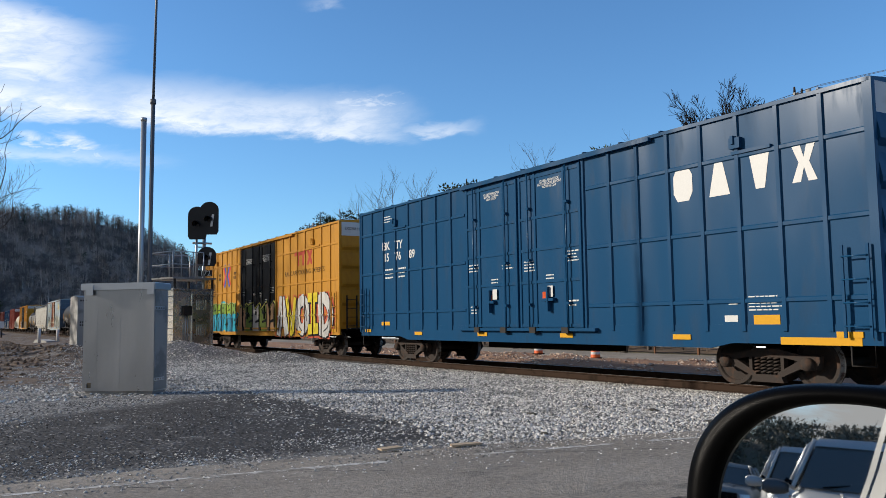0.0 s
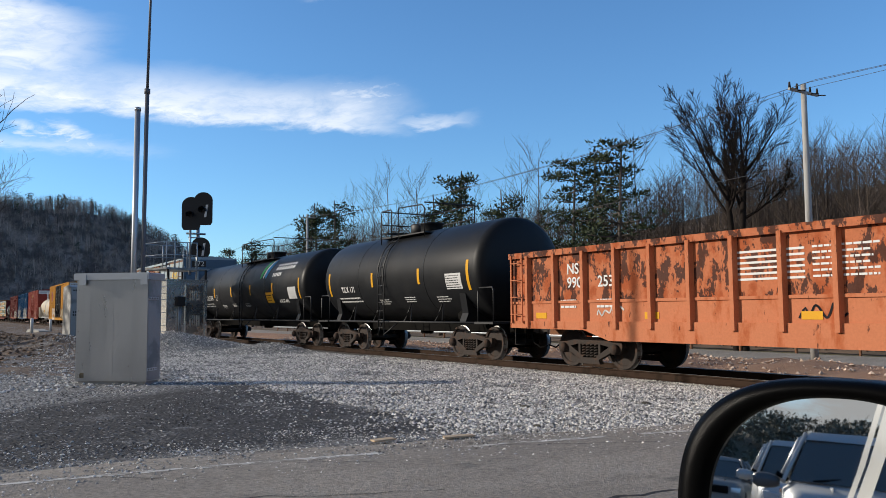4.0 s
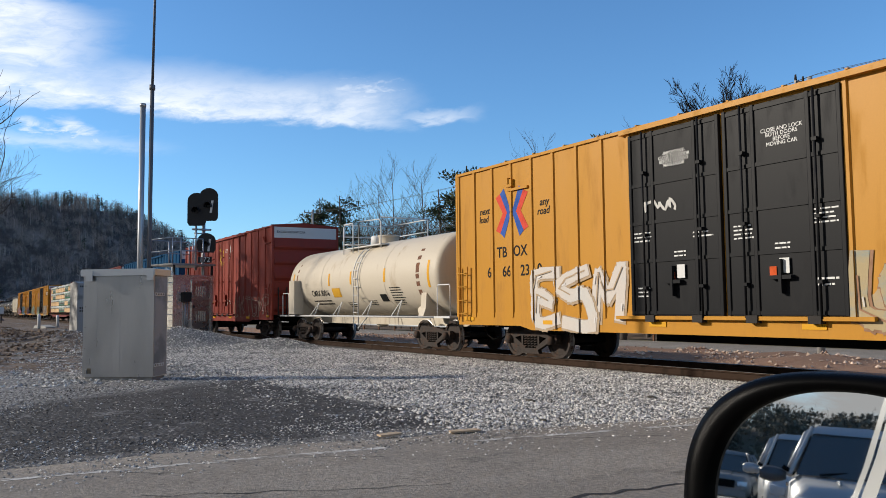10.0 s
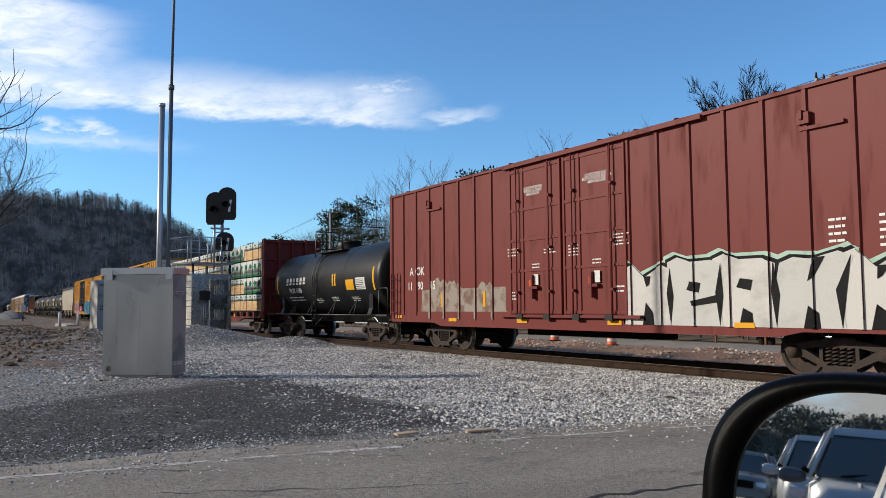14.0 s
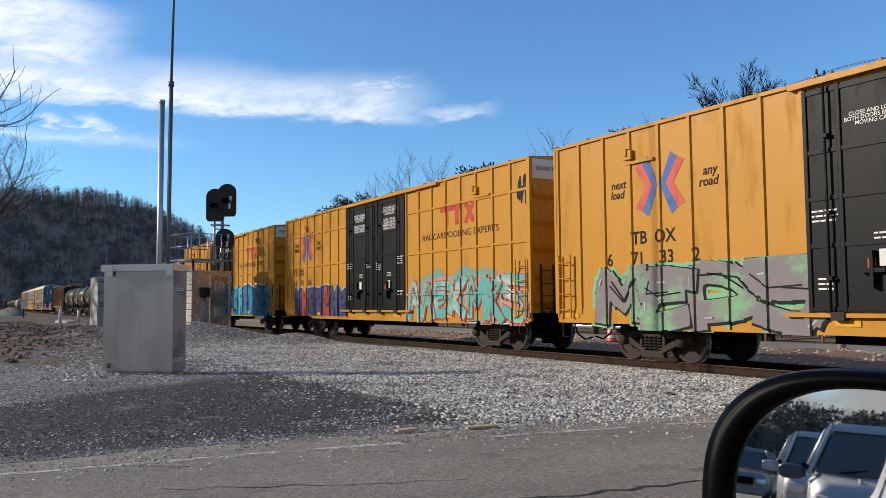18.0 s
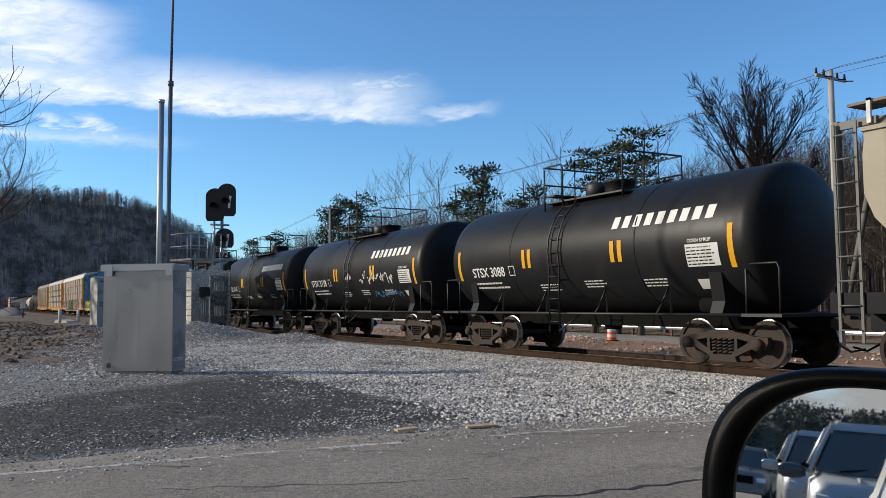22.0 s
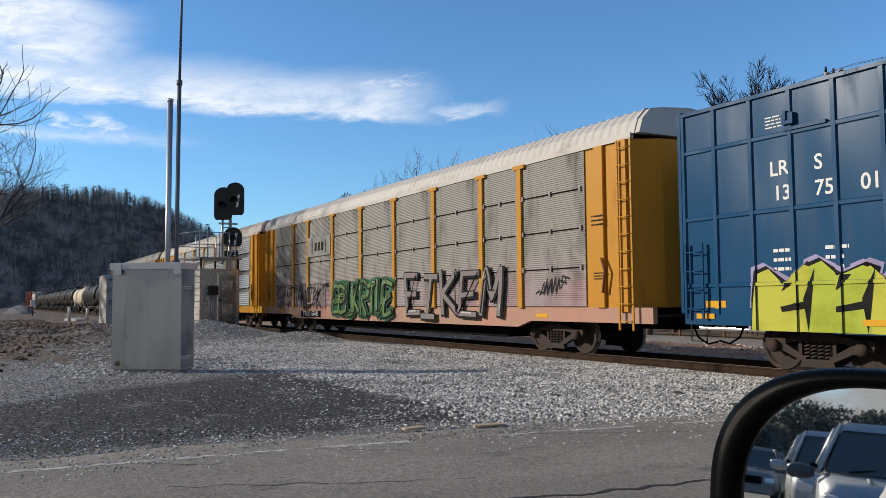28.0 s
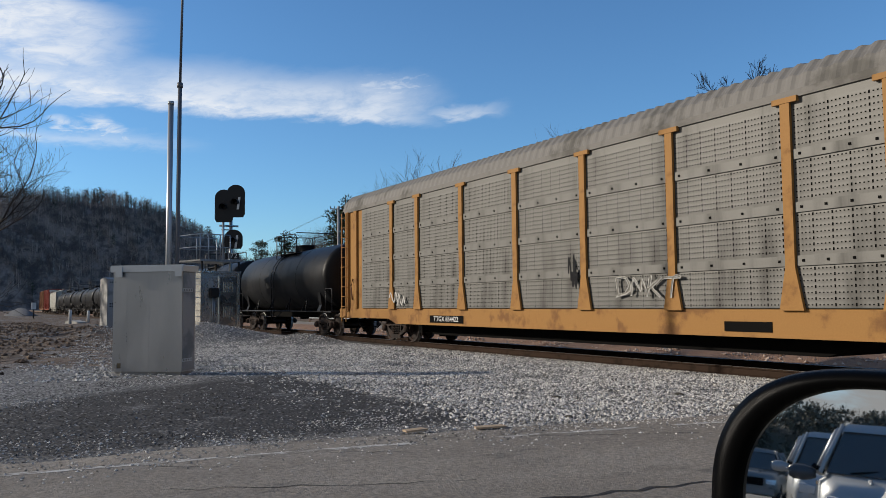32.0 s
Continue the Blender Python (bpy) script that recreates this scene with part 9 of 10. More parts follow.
def next_load(car, x, z, s, dull=0.0):
    """The crossed red and blue arrow shape with its two words."""
    red, blu = spray((0.55, 0.06 + dull, 0.035 + dull)), spray((0.03 + dull, 0.09 + dull, 0.35))
    for sx in (-1, 1):
        for m, o in ((blu, 0.16), (red, 0.0), ):
            g = Geo()
            for sz in (-1, 1):
                a, b = (0.02 if m is blu else 0.19) * s, (0.19 if m is blu else 0.38) * s
                g.poly([(x + sx * a, -HALF - 0.007, z), (x + sx * b, -HALF - 0.007, z), (x + sx * (b + 0.3 * s), -HALF - 0.007, z + sz * (0.5 if m is blu else 0.42) * s), (x + sx * (a + 0.3 * s), -HALF - 0.007, z + sz * (0.62 if m is blu else 0.5) * s)])
            part("arrow_mark", over_posts(g.mesh("arrow", m), car), None, car, "red and blue crossed arrow mark")
    letter(car, "next\nload", x - 1.26, z + 0.02, 0.18, BL, slant=0.2)
    letter(car, "any\nroad", x + 1.36, z + 0.0, 0.18, BL, slant=0.2)


def door_words(car, left, right, h=0.1, z=4.28, y=DOOR_Y):
    letter(car, left, -1.19, z, h * 0.93, WH, y=y, bold=0.01)
    letter(car, right, 1.31, z, h * 0.97, WH, y=y, bold=0.01)
    for k, (x, zz, w, hh, r) in enumerate(((-2.1, 2.75, 0.5, 0.25, 3), (-0.5, 2.7, 0.5, 0.16, 2), (0.45, 2.65, 0.45, 0.3, 4), (2.1, 2.8, 0.5, 0.3, 4), (-2.1, 1.6, 0.35, 0.25, 3), (2.1, 1.7, 0.4, 0.2, 2))):
        bars(car, x, zz, w, hh, r, WH, y, seed=k)
    for x in (-1.05, 1.3):
        plate(car, "placard", x - 0.1, x + 0.1, 1.85, 2.12, M["white"], y=y - 0.03, label="small white placard")
        plate(car, "placard", x - 0.3, x - 0.16, 1.82, 1.98, spray((0.6, 0.09, 0.02)), y=y - 0.03, label="small orange placard")
        bars(car, x, 2.35, 0.4, 0.16, 2, WH, y, seed=9)


def end_words(car, half, num, zt=5.15):
    for s, dy, h in (("EXCESS HEIGHT CAR", -0.7, 0.1), (num, 0.85, 0.13)):
        if s:
            ob = part("end_lettering", text_mesh(s, BL, 0.01), None, car)
            ob.matrix_basis = Matrix(((0, 0, h / 0.69, half + 0.036), (h / 0.69, 0, 0, dy), (0, h / 0.69, 0, zt - 0.33), (0, 0, 0, 1)))


def data_marks(car, x, z, seed=2):
    bars(car, x, z, 0.5, 0.34, 3, BL if car in YELLOWS else WH, seed=seed)
    bars(car, x + 0.85, z, 0.5, 0.34, 3, BL if car in YELLOWS else WH, seed=seed + 1)


def yellow_marks(car, nums, xlogo, style, slogan, dull=0.0, numz=2.27, nlx=-6.84):
    next_load(car, nlx, 3.78, 1.05, dull)
    for s, x, z in nums:
        letter(car, s, x, z, 0.27, BL)
    if style == "red":
        red = spray((0.42, 0.06, 0.04))
        x = 5.75
        for a, b, c, d in ((-1.0, 0.28, 0.12, 0.28), (-0.72, -0.5, -0.32, 0.098), (-0.1, 0.12, -0.32, 0.098)):
            plate(car, "red_mark", x + a, x + b, 3.98 + c, 3.98 + d + 0.02, red, t=0.006, label="faded red painted shape")
        for sx, lift in ((1, 0.007), (-1, 0.0075)):
            g = Geo().poly([(x + 0.72 - sx * 0.34, -HALF - lift, 4.28), (x + 0.72 - sx * 0.12, -HALF - lift, 4.28), (x + 0.72 + sx * 0.34, -HALF - lift, 3.66), (x + 0.72 + sx * 0.12, -HALF - lift, 3.66)])
            part("red_mark", over_posts(g.mesh("mark", red), car), None, car, "faded red painted shape")
        letter(car, "RAILCAR POOLING EXPERTS", 5.8, 3.38, 0.19, BL, bold=0.0, wide=1.25)
    else:
        plate(car, "dark_panel", 6.0, 8.45, 3.68, 4.32, spray((0.015, 0.015, 0.016)), t=0.006, label="black painted panel")
        g = Geo()
        for k in range(4):
            a = 6.2 + 0.55 * k
            g.poly([(a, -HALF - 0.009, 3.8), (a + 0.34, -HALF - 0.009, 3.8), (a + 0.5, -HALF - 0.009, 4.2), (a + 0.12, -HALF - 0.009, 4.2)])
        part("white_shape", over_posts(g.mesh("shapes", WH), car), None, car, "white slanted shapes on black")
        letter(car, "Railcar Pooling", 7.2, 3.32, 0.24, BL, bold=0.0, slant=0.2)
        letter(car, "Experts", 7.15, 2.86, 0.24, BL, bold=0.0, slant=0.2)
    plate(car, "placard", 7.95, 8.3, 1.75, 1.9, M["reflect"], label="yellow notice")
    plate(car, "placard", -8.65, -8.2, 1.2, 1.36, M["reflect"], label="yellow notice") if style == "red" else None
    g = plate(car, "placard", 8.05, 8.45, 1.3, 1.62, M["white"], label="white placard with dark squares")
    for dx in (8.09, 8.27):
        part("placard_mark", Geo().box(dx, dx + 0.13, -HALF - 0.012, -HALF - 0.008, 1.36, 1.57), BL, g)
    end_words(car, 9.45, "")


YELLOWS = (YEL1, YEL2, YEL3, YEL4, YEL5)
EN = "CLOSE THIS DOOR\nBEFORE CLOSING\nMAIN DOOR"
ES = "CLOSE AND LOCK\nBOTH DOORS BEFORE\nMOVING CAR"
LONG_L = "CLOSE THIS DOOR BEFORE\nCLOSING MAIN DOOR\nCIERRE ESTA PUERTA ANTES DE\nCERRAR LA PUERTA PRINCIPAL"
LONG_R = "CLOSE AND LOCK BOTH DOORS\nBEFORE MOVING CAR\nCIERRE Y PONGA EL SEGURO EN\nAMBAS PUERTAS ANTES DE\nMOVER EL CARRO"
GR = dict(ribs=RIBS60, depth=RD)
GG = dict(ribs=RIBS60, depth=RD, bands=RAILS60)

# first blue boxcar
big_shapes(BLUE1, ((5.5, 3.96), (6.4, 3.95), (7.32, 3.96), (8.22, 3.95)), 0.68)
for s, x, z in (("BK", -7.5, 3.8), ("TY", -6.6, 3.79), ("15", -7.5, 3.42), ("76", -6.66, 3.42), ("89", -5.74, 3.42)):
    letter(BLUE1, s, x, z, 0.26)
bars(BLUE1, -7.3, 2.9, 0.6, 0.4, 3)
bars(BLUE1, -6.4, 2.9, 0.5, 0.4, 3, seed=4)
bars(BLUE1, -7.4, 4.72, 0.6, 0.25, 3, seed=5)
door_words(BLUE1, EN, ES, 0.064, 4.63)
bars(BLUE1, 7.3, 1.56, 0.7, 0.3, 5, seed=6)
plate(BLUE1, "placard", 7.05, 7.6, 1.16, 1.34, M["reflect"], label="yellow notice")
plate(BLUE1, "placard", 6.4, 6.7, 1.22, 1.34, M["white"], label="white notice")
plate(BLUE1, "placard", 6.5, 6.7, 1.54, 1.64, M["white"], label="white notice")
plate(BLUE1, "sill_stripe", 7.6, 9.1, 0.82, 0.95, M["reflect"], y=-HALF - 0.012, label="long yellow sill stripe")
plate(BLUE1, "placard", -7.9, -7.3, 1.18, 1.3, M["reflect"], label="yellow notice")
# first yellow boxcar
yellow_marks(YEL1, (("TB", -9.0, 3.72), ("OX", -8.3, 3.72), ("63", -9.0, 3.32), ("37", -8.3, 3.32), ("80", -7.5, 3.32)), 0, "red", "", nlx=-5.1)
data_marks(YEL1, -8.4, 2.92)
door_words(YEL1, LONG_L, LONG_R, 0.056)
wash(YEL1, 23, -9.2, -3.0, 0.9, 2.35, spray_mix((0.02, 0.36, 0.48), (0.3, 0.4, 0.08)))
block_letters(YEL1, 4, -9.0, -3.2, 0.9, 1.85, 7, ((0.02, 0.33, 0.45), (0.03, 0.25, 0.4)), LINE, (0.03, 0.4, 0.52), label="cyan graffiti with dark outlines", edge=0.035, **GG)
block_letters(YEL1, 3, -8.9, -3.5, 1.8, 2.35, 6, ((0.24, 0.36, 0.03), (0.16, 0.27, 0.05)), LINE, (0.4, 0.5, 0.2), label="lime green graffiti with dark outlines", edge=0.05, **GG)
block_letters(YEL1, 5, -2.55, 2.5, 0.95, 2.15, 5, ((0.46, 0.27, 0.15), (0.13, 0.19, 0.035), (0.4, 0.37, 0.34), (0.16, 0.21, 0.04), (0.44, 0.26, 0.14)), LINE, (0.5, 0.46, 0.1), y=DOOR_Y - 0.03, label="olive, tan and white graffiti over the black doors")
graffiti(YEL1, 8, 2.75, 8.7, 0.85, 2.4, 5, CHALK, INK, (0.5, 0.1, 0.05), None, word="AVOID", fills=(CHALK, (0.62, 0.48, 0.03)), thick=0.27, label="large white graffiti with yellow accents", **GG)
# gondolas
for car, marks in ((GON1, (("NS", -6.4, 2.36), ("997", -6.25, 1.93), ("968", -5.05, 1.93))), (GON2, (("NS", -6.1, 2.3), ("990", -6.05, 1.98), ("253", -5.0, 1.98)))):
    if car is GON1:
        plate(car, "dark_panel", -6.72, -4.45, 1.28, 2.62, mat("dark_brown_panel", (0.05, 0.035, 0.028), 0.7, col2=RUST, scale=3.0, finev=0.2), t=0.005, label="dark painted number panel")
    for s, x, z in marks:
        letter(car, s, x, z, 0.24, y=-HALF - 0.012)
    bars(car, -6.2, 1.52, 0.7, 0.28, 2, y=-HALF - 0.012)
    bars(car, -5.0, 1.52, 0.6, 0.28, 2, y=-HALF - 0.012, seed=3)
scrawl(GON1, 2, -2.74, 1.2, 0.8, 0.4, (0.1, 0.35, 0.6), r=0.05)
for k, x in enumerate((-4.9, 0.2, 2.3, 4.4, 6.2)):
    scrawl(GON1, 20 + k, x, 1.3, 0.8, 0.3, INK, r=0.025, n=9)
    scrawl(GON2, 30 + k, x, 1.3, 0.8, 0.3, INK if k % 2 else CHALK, r=0.02, n=9)
for k in range(6):
    plate(GON2, "pale_stripe", -1.6, -0.1, 1.86 + 0.1 * k, 1.90 + 0.1 * k, WH, t=0.006)
    bars(GON2, 0.65, 1.9 + 0.1 * k, 1.2, 0.1, 1, y=-HALF - 0.009, seed=k)
letter(GON2, "M-272", 7.1, 1.42, 0.13)
plate(GON2, "placard", 5.75, 6.3, 1.25, 1.62, M["white"], label="white placard")
part("placard_mark", Geo().box(5.8, 6.0, -HALF - 0.012, -HALF - 0.008, 1.3, 1.57).box(6.05, 6.25, -HALF - 0.012, -HALF - 0.008, 1.3, 1.57), BL, GON2)
bars(GON2, 2.9, 1.35, 2.4, 0.12, 1, seed=7)


def tank_marks(car, skin, words, x, z, h, yel, wb=None, hl=5.5, zc=2.55, m=None, seed=1, edges=True):
    """Common marks of a tank car: number, small print, yellow strips."""
    tank_text(car, skin, words, x, z, h, m)
    tank_bars(car, skin, x, z - 0.34, 2.0, 0.24, 2, m, seed)
    for yx in yel:
        tank_strip(car, skin, yx, 2.2, 2.68, 0.13, M["reflect"], "yellow reflective strip", name="reflector")
    if edges:
        for s in (-1, 1):
            tank_strip(car, skin, s * (hl - 0.72), 1.95, 2.8, 0.13, M["reflect"], "yellow reflective strip", name="reflector")
    if wb:
        tank_strip(car, skin, wb, 2.0, 2.45, 0.85, M["white"], "white data block", name="data_block")
        tank_bars(car, skin, wb, 2.22, 0.8, 0.4, 6, BL, seed)
    for k, (bx, bz) in enumerate(((x + 2.6, z - 0.45), (x + 4.4, z - 0.4), (x + 6.4, z - 0.42))):
        if abs(bx) < hl - 1:
            tank_bars(car, skin, bx, bz, 0.8, 0.2, 3, m, seed + k)


def box_mark(car, skin, x, z, s=0.13):
    g = Geo()
    for a, b, c, d in ((-s, s, s - 0.02, s), (-s, s, -s, -s + 0.02), (-s, -s + 0.02, -s, s), (s - 0.02, s, -s, s)):
        g.poly([skin(x + a, z + c, 0.006), skin(x + b, z + c, 0.006), skin(x + b, z + d, 0.006), skin(x + a, z + d, 0.006)])
    part("small_frame", g, WH, car)


tank_marks(TK1, SK1, "TILX 171", -3.2, 2.15, 0.2, (-1.2, 2.0), 4.0, 5.5)
tank_marks(TK2, SK2, "TILX 362386", -5.7, 2.17, 0.24, (-4.42, -1.48, 1.55, 4.6), None, 8.5)
tank_strip(TK2, SK2, 4.1, 1.82, 2.28, 0.85, M["reflect"], "yellow notice panel", name="notice")
tank_bars(TK2, SK2, 4.1, 2.05, 0.7, 0.32, 3, BL)
box_mark(TK2, SK2, -4.1, 2.18)
tank_text(TK2, SK2, "AAR ST-445", 5.78, 1.87, 0.15)
tank_strip(TK2, SK2, 6.95, 1.95, 2.45, 0.9, M["white"], "white data block", name="data_block")
blocks(TK2, 5.75, 3.38, 2.3, 0.27, 7, WH, 0.1, skin=SK2)
blocks(TK2, 5.0, 3.05, 1.1, 0.16, 6, WH, 0.1, skin=SK2)
for (dx, col, w0) in ((-0.36, (0.08, 0.4, 0.12), 0.34), (0.0, (0.7, 0.7, 0.68), 0.2), (0.28, (0.05, 0.25, 0.5), 0.4)):
    g = Geo()
    for k in range(10):
        a, b = -0.42 + 0.084 * k, -0.42 + 0.084 * (k + 1)
        wa, wb2 = w0 * math.sqrt(max(0.0, 1 - (a / 0.45) ** 2)), w0 * math.sqrt(max(0.0, 1 - (b / 0.45) ** 2))
        g.poly([SK2(3.45 + dx - wa / 2 + a * 0.3, 3.35 + a, 0.008), SK2(3.45 + dx + wa / 2 + a * 0.3, 3.35 + a, 0.008), SK2(3.45 + dx + wb2 / 2 + b * 0.3, 3.35 + b, 0.008), SK2(3.45 + dx - wb2 / 2 + b * 0.3, 3.35 + b, 0.008)])
    part("emblem", g, spray(col), TK2, "leaf-shaped emblem stroke")
# pale peeling boxcar
plate(PALE, "dark_panel", -6.9, -4.7, 1.68, 2.55, spray((0.06, 0.06, 0.07)), t=0.005, label="dark number panel")
letter(PALE, "LRS", -6.5, 2.3, 0.22, y=-HALF - 0.008)
letter(PALE, "6573", -6.45, 1.84, 0.22, y=-HALF - 0.008)
blocks(PALE, -4.95, 3.72, 3.1, 0.24, 14, spray((0.42, 0.37, 0.2)), 0.05)
blocks(PALE, -4.85, 3.35, 3.4, 0.22, 15, spray((0.42, 0.37, 0.2)), 0.05)
for k in range(3):
    g = Geo()
    for j in range(8):
        a0, a1 = math.pi * j / 9, math.pi * (j + 1) / 9
        r0, r1 = 0.78 - 0.24 * k, 0.62 - 0.24 * k
        g.poly([(5.5 + r0 * math.cos(a0), -HALF - 0.007, 3.4 + r0 * math.sin(a0)), (5.5 + r1 * math.cos(a0), -HALF - 0.007, 3.4 + r1 * math.sin(a0)), (5.5 + r1 * math.cos(a1), -HALF - 0.007, 3.4 + r1 * math.sin(a1)), (5.5 + r0 * math.cos(a1), -HALF - 0.007, 3.4 + r0 * math.sin(a1))])
    part("emblem", g, spray((0.6, 0.43, 0.1)), PALE, "faded yellow arched emblem")
plate(PALE, "dark_panel", 6.1, 7.2, 1.5, 2.1, spray((0.06, 0.06, 0.08)), t=0.005, label="dark data panel")
bars(PALE, 6.65, 1.8, 0.8, 0.5, 5, y=-HALF - 0.009)
for x in (6.78, 3.4, 0.6 + 1.6, -3.9, -5.4):
    plate(PALE, "placard", x - 0.22, x + 0.22, 1.2, 1.36, M["reflect"], label="orange notice")
PALEWASH = mat("cream_sprayed_ground", (0.48, 0.46, 0.36), 0.6, col2=(0.36, 0.43, 0.36), lo=0.42, hi=0.6, scale=0.9, finev=0.15, third=((0.42, 0.28, 0.26), 1.3, 0.6, 0.68))
wash(PALE, 7, -7.75, -1.65, 0.95, 2.25, PALEWASH)
wash(PALE, 8, 1.65, 7.75, 0.95, 2.45, PALEWASH)
graffiti(PALE, 41, -4.9, -1.8, 0.95, 2.3, 7, (0.44, 0.43, 0.36), INK, (0.46, 0.45, 0.38), (0.42, 0.36, 0.3), ribs=RIBS50, depth=RD, thick=0.09, edge=0.012, label="pale faded graffiti with thin dark lines")
graffiti(PALE, 42, 1.8, 4.2, 1.0, 2.75, 3, (0.33, 0.36, 0.31), CHALK, None, (0.35, 0.34, 0.22), ribs=RIBS50, depth=RD, thick=0.12, edge=0.014, label="pale faded graffiti with thin white lines")
graffiti(PALE, 44, 3.6, 6.0, 1.1, 2.6, 3, (0.33, 0.36, 0.31), CHALK, None, (0.35, 0.34, 0.2), ribs=RIBS50, depth=RD, thick=0.09, edge=0.014, label="pale faded graffiti with thin white lines")
for k in range(34):
    x = -7.3 + k * 0.44
    if abs(x) > 1.7:
        scrawl(PALE, 60 + k, x, (1.0, 1.55, 2.0, 1.25)[k % 4], 0.34 + 0.1 * (k % 4), 0.2 + 0.08 * (k % 5), (INK, CHALK, (0.3, 0.3, 0.08), (0.12, 0.05, 0.17))[k % 4], r=0.012, y=-HALF - 0.05, n=9)
plate(PALE, "rusted_edge", -7.8, -1.6, 4.5, 4.62, M["rust"], t=0.006)
plate(PALE, "rusted_edge", 1.6, 7.8, 4.52, 4.62, M["rust"], t=0.006)
plate(PALE, "rusted_seam", 2.7, 7.7, 3.62, 3.67, M["rust"], t=0.006)
for k, (a, b) in enumerate(RIBS50):
    part("rusted_foot", Geo().box(a + 0.01, b - 0.01, -HALF - 0.046, -HALF - 0.03, 1.06, ((2.3 if a < 0 else 3.5) + 0.9 * ((k * 37) % 7) / 7)), M["rust"], PALE)
# first hopper
for z in (1.66, 3.42, 3.62):
    part("panel_line", Geo().box(-6.4, 6.4, -1.556, -1.548, z, z + 0.016), SEAM, HOP1)
letter(HOP1, "AOKX", -7.75, 2.92, 0.24, BL, y=-1.565)
letter(HOP1, "601216", -7.6, 2.52, 0.24, BL, y=-1.565)
for k, (x, z) in enumerate(((-7.6, 2.05), (-3.4, 1.75), (0.3, 1.75), (-4.6, 1.75), (4.0, 1.75), (6.5, 2.2))):
    bars(HOP1, x, z, 0.8, 0.26, 3, BL, y=-1.565, seed=k)
letter(HOP1, "WARNING", -3.4, 1.97, 0.09, BL, y=-1.565)
letter(HOP1, "WARNING", 0.3, 1.97, 0.09, BL, y=-1.565)
letter(HOP1, "DO NOT HAMMER ON CAR", 2.4, 1.385, 0.09, BL, y=-1.585)
for car, hb, yy in ((HOP1, 8.6, -1.585), (HOP2, 7.8, -1.585)):
    for k in range(5):
        x = -hb + 0.9 + (2 * hb - 1.8) * k / 4
        plate(car, "reflector", x - 0.16, x + 0.16, 1.34, 1.42, M["reflect"], y=yy, label="yellow reflective strip")
# grey tank
OCHRE = spray((0.55, 0.3, 0.03))
tank_marks(TK3, SK3, "UTLX 664504", -3.3, 1.98, 0.27, (-1.9, 0.46), None, 6.6, m=OCHRE)
tank_strip(TK3, SK3, 2.35, 1.75, 2.12, 1.1, M["reflect"], "yellow notice panel", name="notice")
tank_bars(TK3, SK3, 2.35, 1.95, 0.9, 0.26, 2, BL)
tank_strip(TK3, SK3, -2.2, 1.42, 1.72, 0.5, BL, "dark panel", name="dark_panel")
tank_strip(TK3, SK3, 4.6, 1.85, 2.4, 0.8, M["white"], "white data block", name="data_block")
rnd = random.Random(8)
for k in range(46):
    x, z = rnd.uniform(-6, 6), rnd.uniform(1.3, 2.3)
    tank_strip(TK3, SK3, x, z, z + rnd.uniform(0.03, 0.12), rnd.uniform(0.03, 0.12), BL, n=1, name="paint_chip")
scrawl(TK3, 5, 5.2, 2.6, 1.0, 0.6, CHALK, r=0.02, curve=SK3)
# second yellow boxcar
yellow_marks(YEL2, (("TB", -7.3, 2.74), ("OX", -6.5, 2.74), ("6", -7.9, 2.23), ("66", -7.1, 2.23), ("23", -6.3, 2.23), ("0", -5.7, 2.23)), 0, "black", "")
door_words(YEL2, "-IMPORTANT-\n" + EN, "CLOSE AND LOCK\nBOTH DOORS\nBEFORE\nMOVING CAR", 0.072)
graffiti(YEL2, 12, -5.9, -2.7, 0.85, 2.2, 3, (0.55, 0.5, 0.45), (0.4, 0.3, 0.2), None, CHALK, thick=0.2, label="pale washed-out graffiti", **GR)
wash(YEL2, 26, 2.55, 9.3, 0.9, 2.2, spray_mix((0.4, 0.3, 0.16), (0.33, 0.3, 0.31)))
graffiti(YEL2, 13, 2.5, 9.2, 0.95, 2.1, 8, (0.38, 0.3, 0.17), (0.3, 0.17, 0.1), None, (0.2, 0.28, 0.3), thick=0.24, label="patchy pale blue and orange graffiti", **GR)
scrawl(YEL2, 3, 8.8, 3.0, 0.7, 0.6, INK, r=0.02)
scrawl(YEL2, 6, -1.6, 3.35, 0.9, 0.4, CHALK, y=DOOR_Y, r=0.03)
# cream tank
tank_marks(TK4, SK4, "CMRX 80016", -3.0, 1.92, 0.22, (-1.97, 0.04, 2.78), None, 6.5, m=BL)
tank_strip(TK4, SK4, -1.4, 1.75, 2.1, 0.75, OCHRE, "orange notice", name="notice")
tank_strip(TK4, SK4, 2.42, 1.55, 1.8, 0.5, BL, "dark panel", name="dark_panel")
tank_bars(TK4, SK4, 3.5, 1.8, 0.9, 0.5, 6, BL, 3)
for k, x in enumerate((-5.4, 5.1)):
    tank_strip(TK4, SK4, x, 1.5, 3.2, 0.22 if k else 0.14, M["rust"], "rust-stained strip", name="stain", lift=0.004)
part("side_box", Geo().box(-5.6, -5.0, -1.62, -1.2, 1.1, 2.5), M["cream"], TK4, "cream side housing")
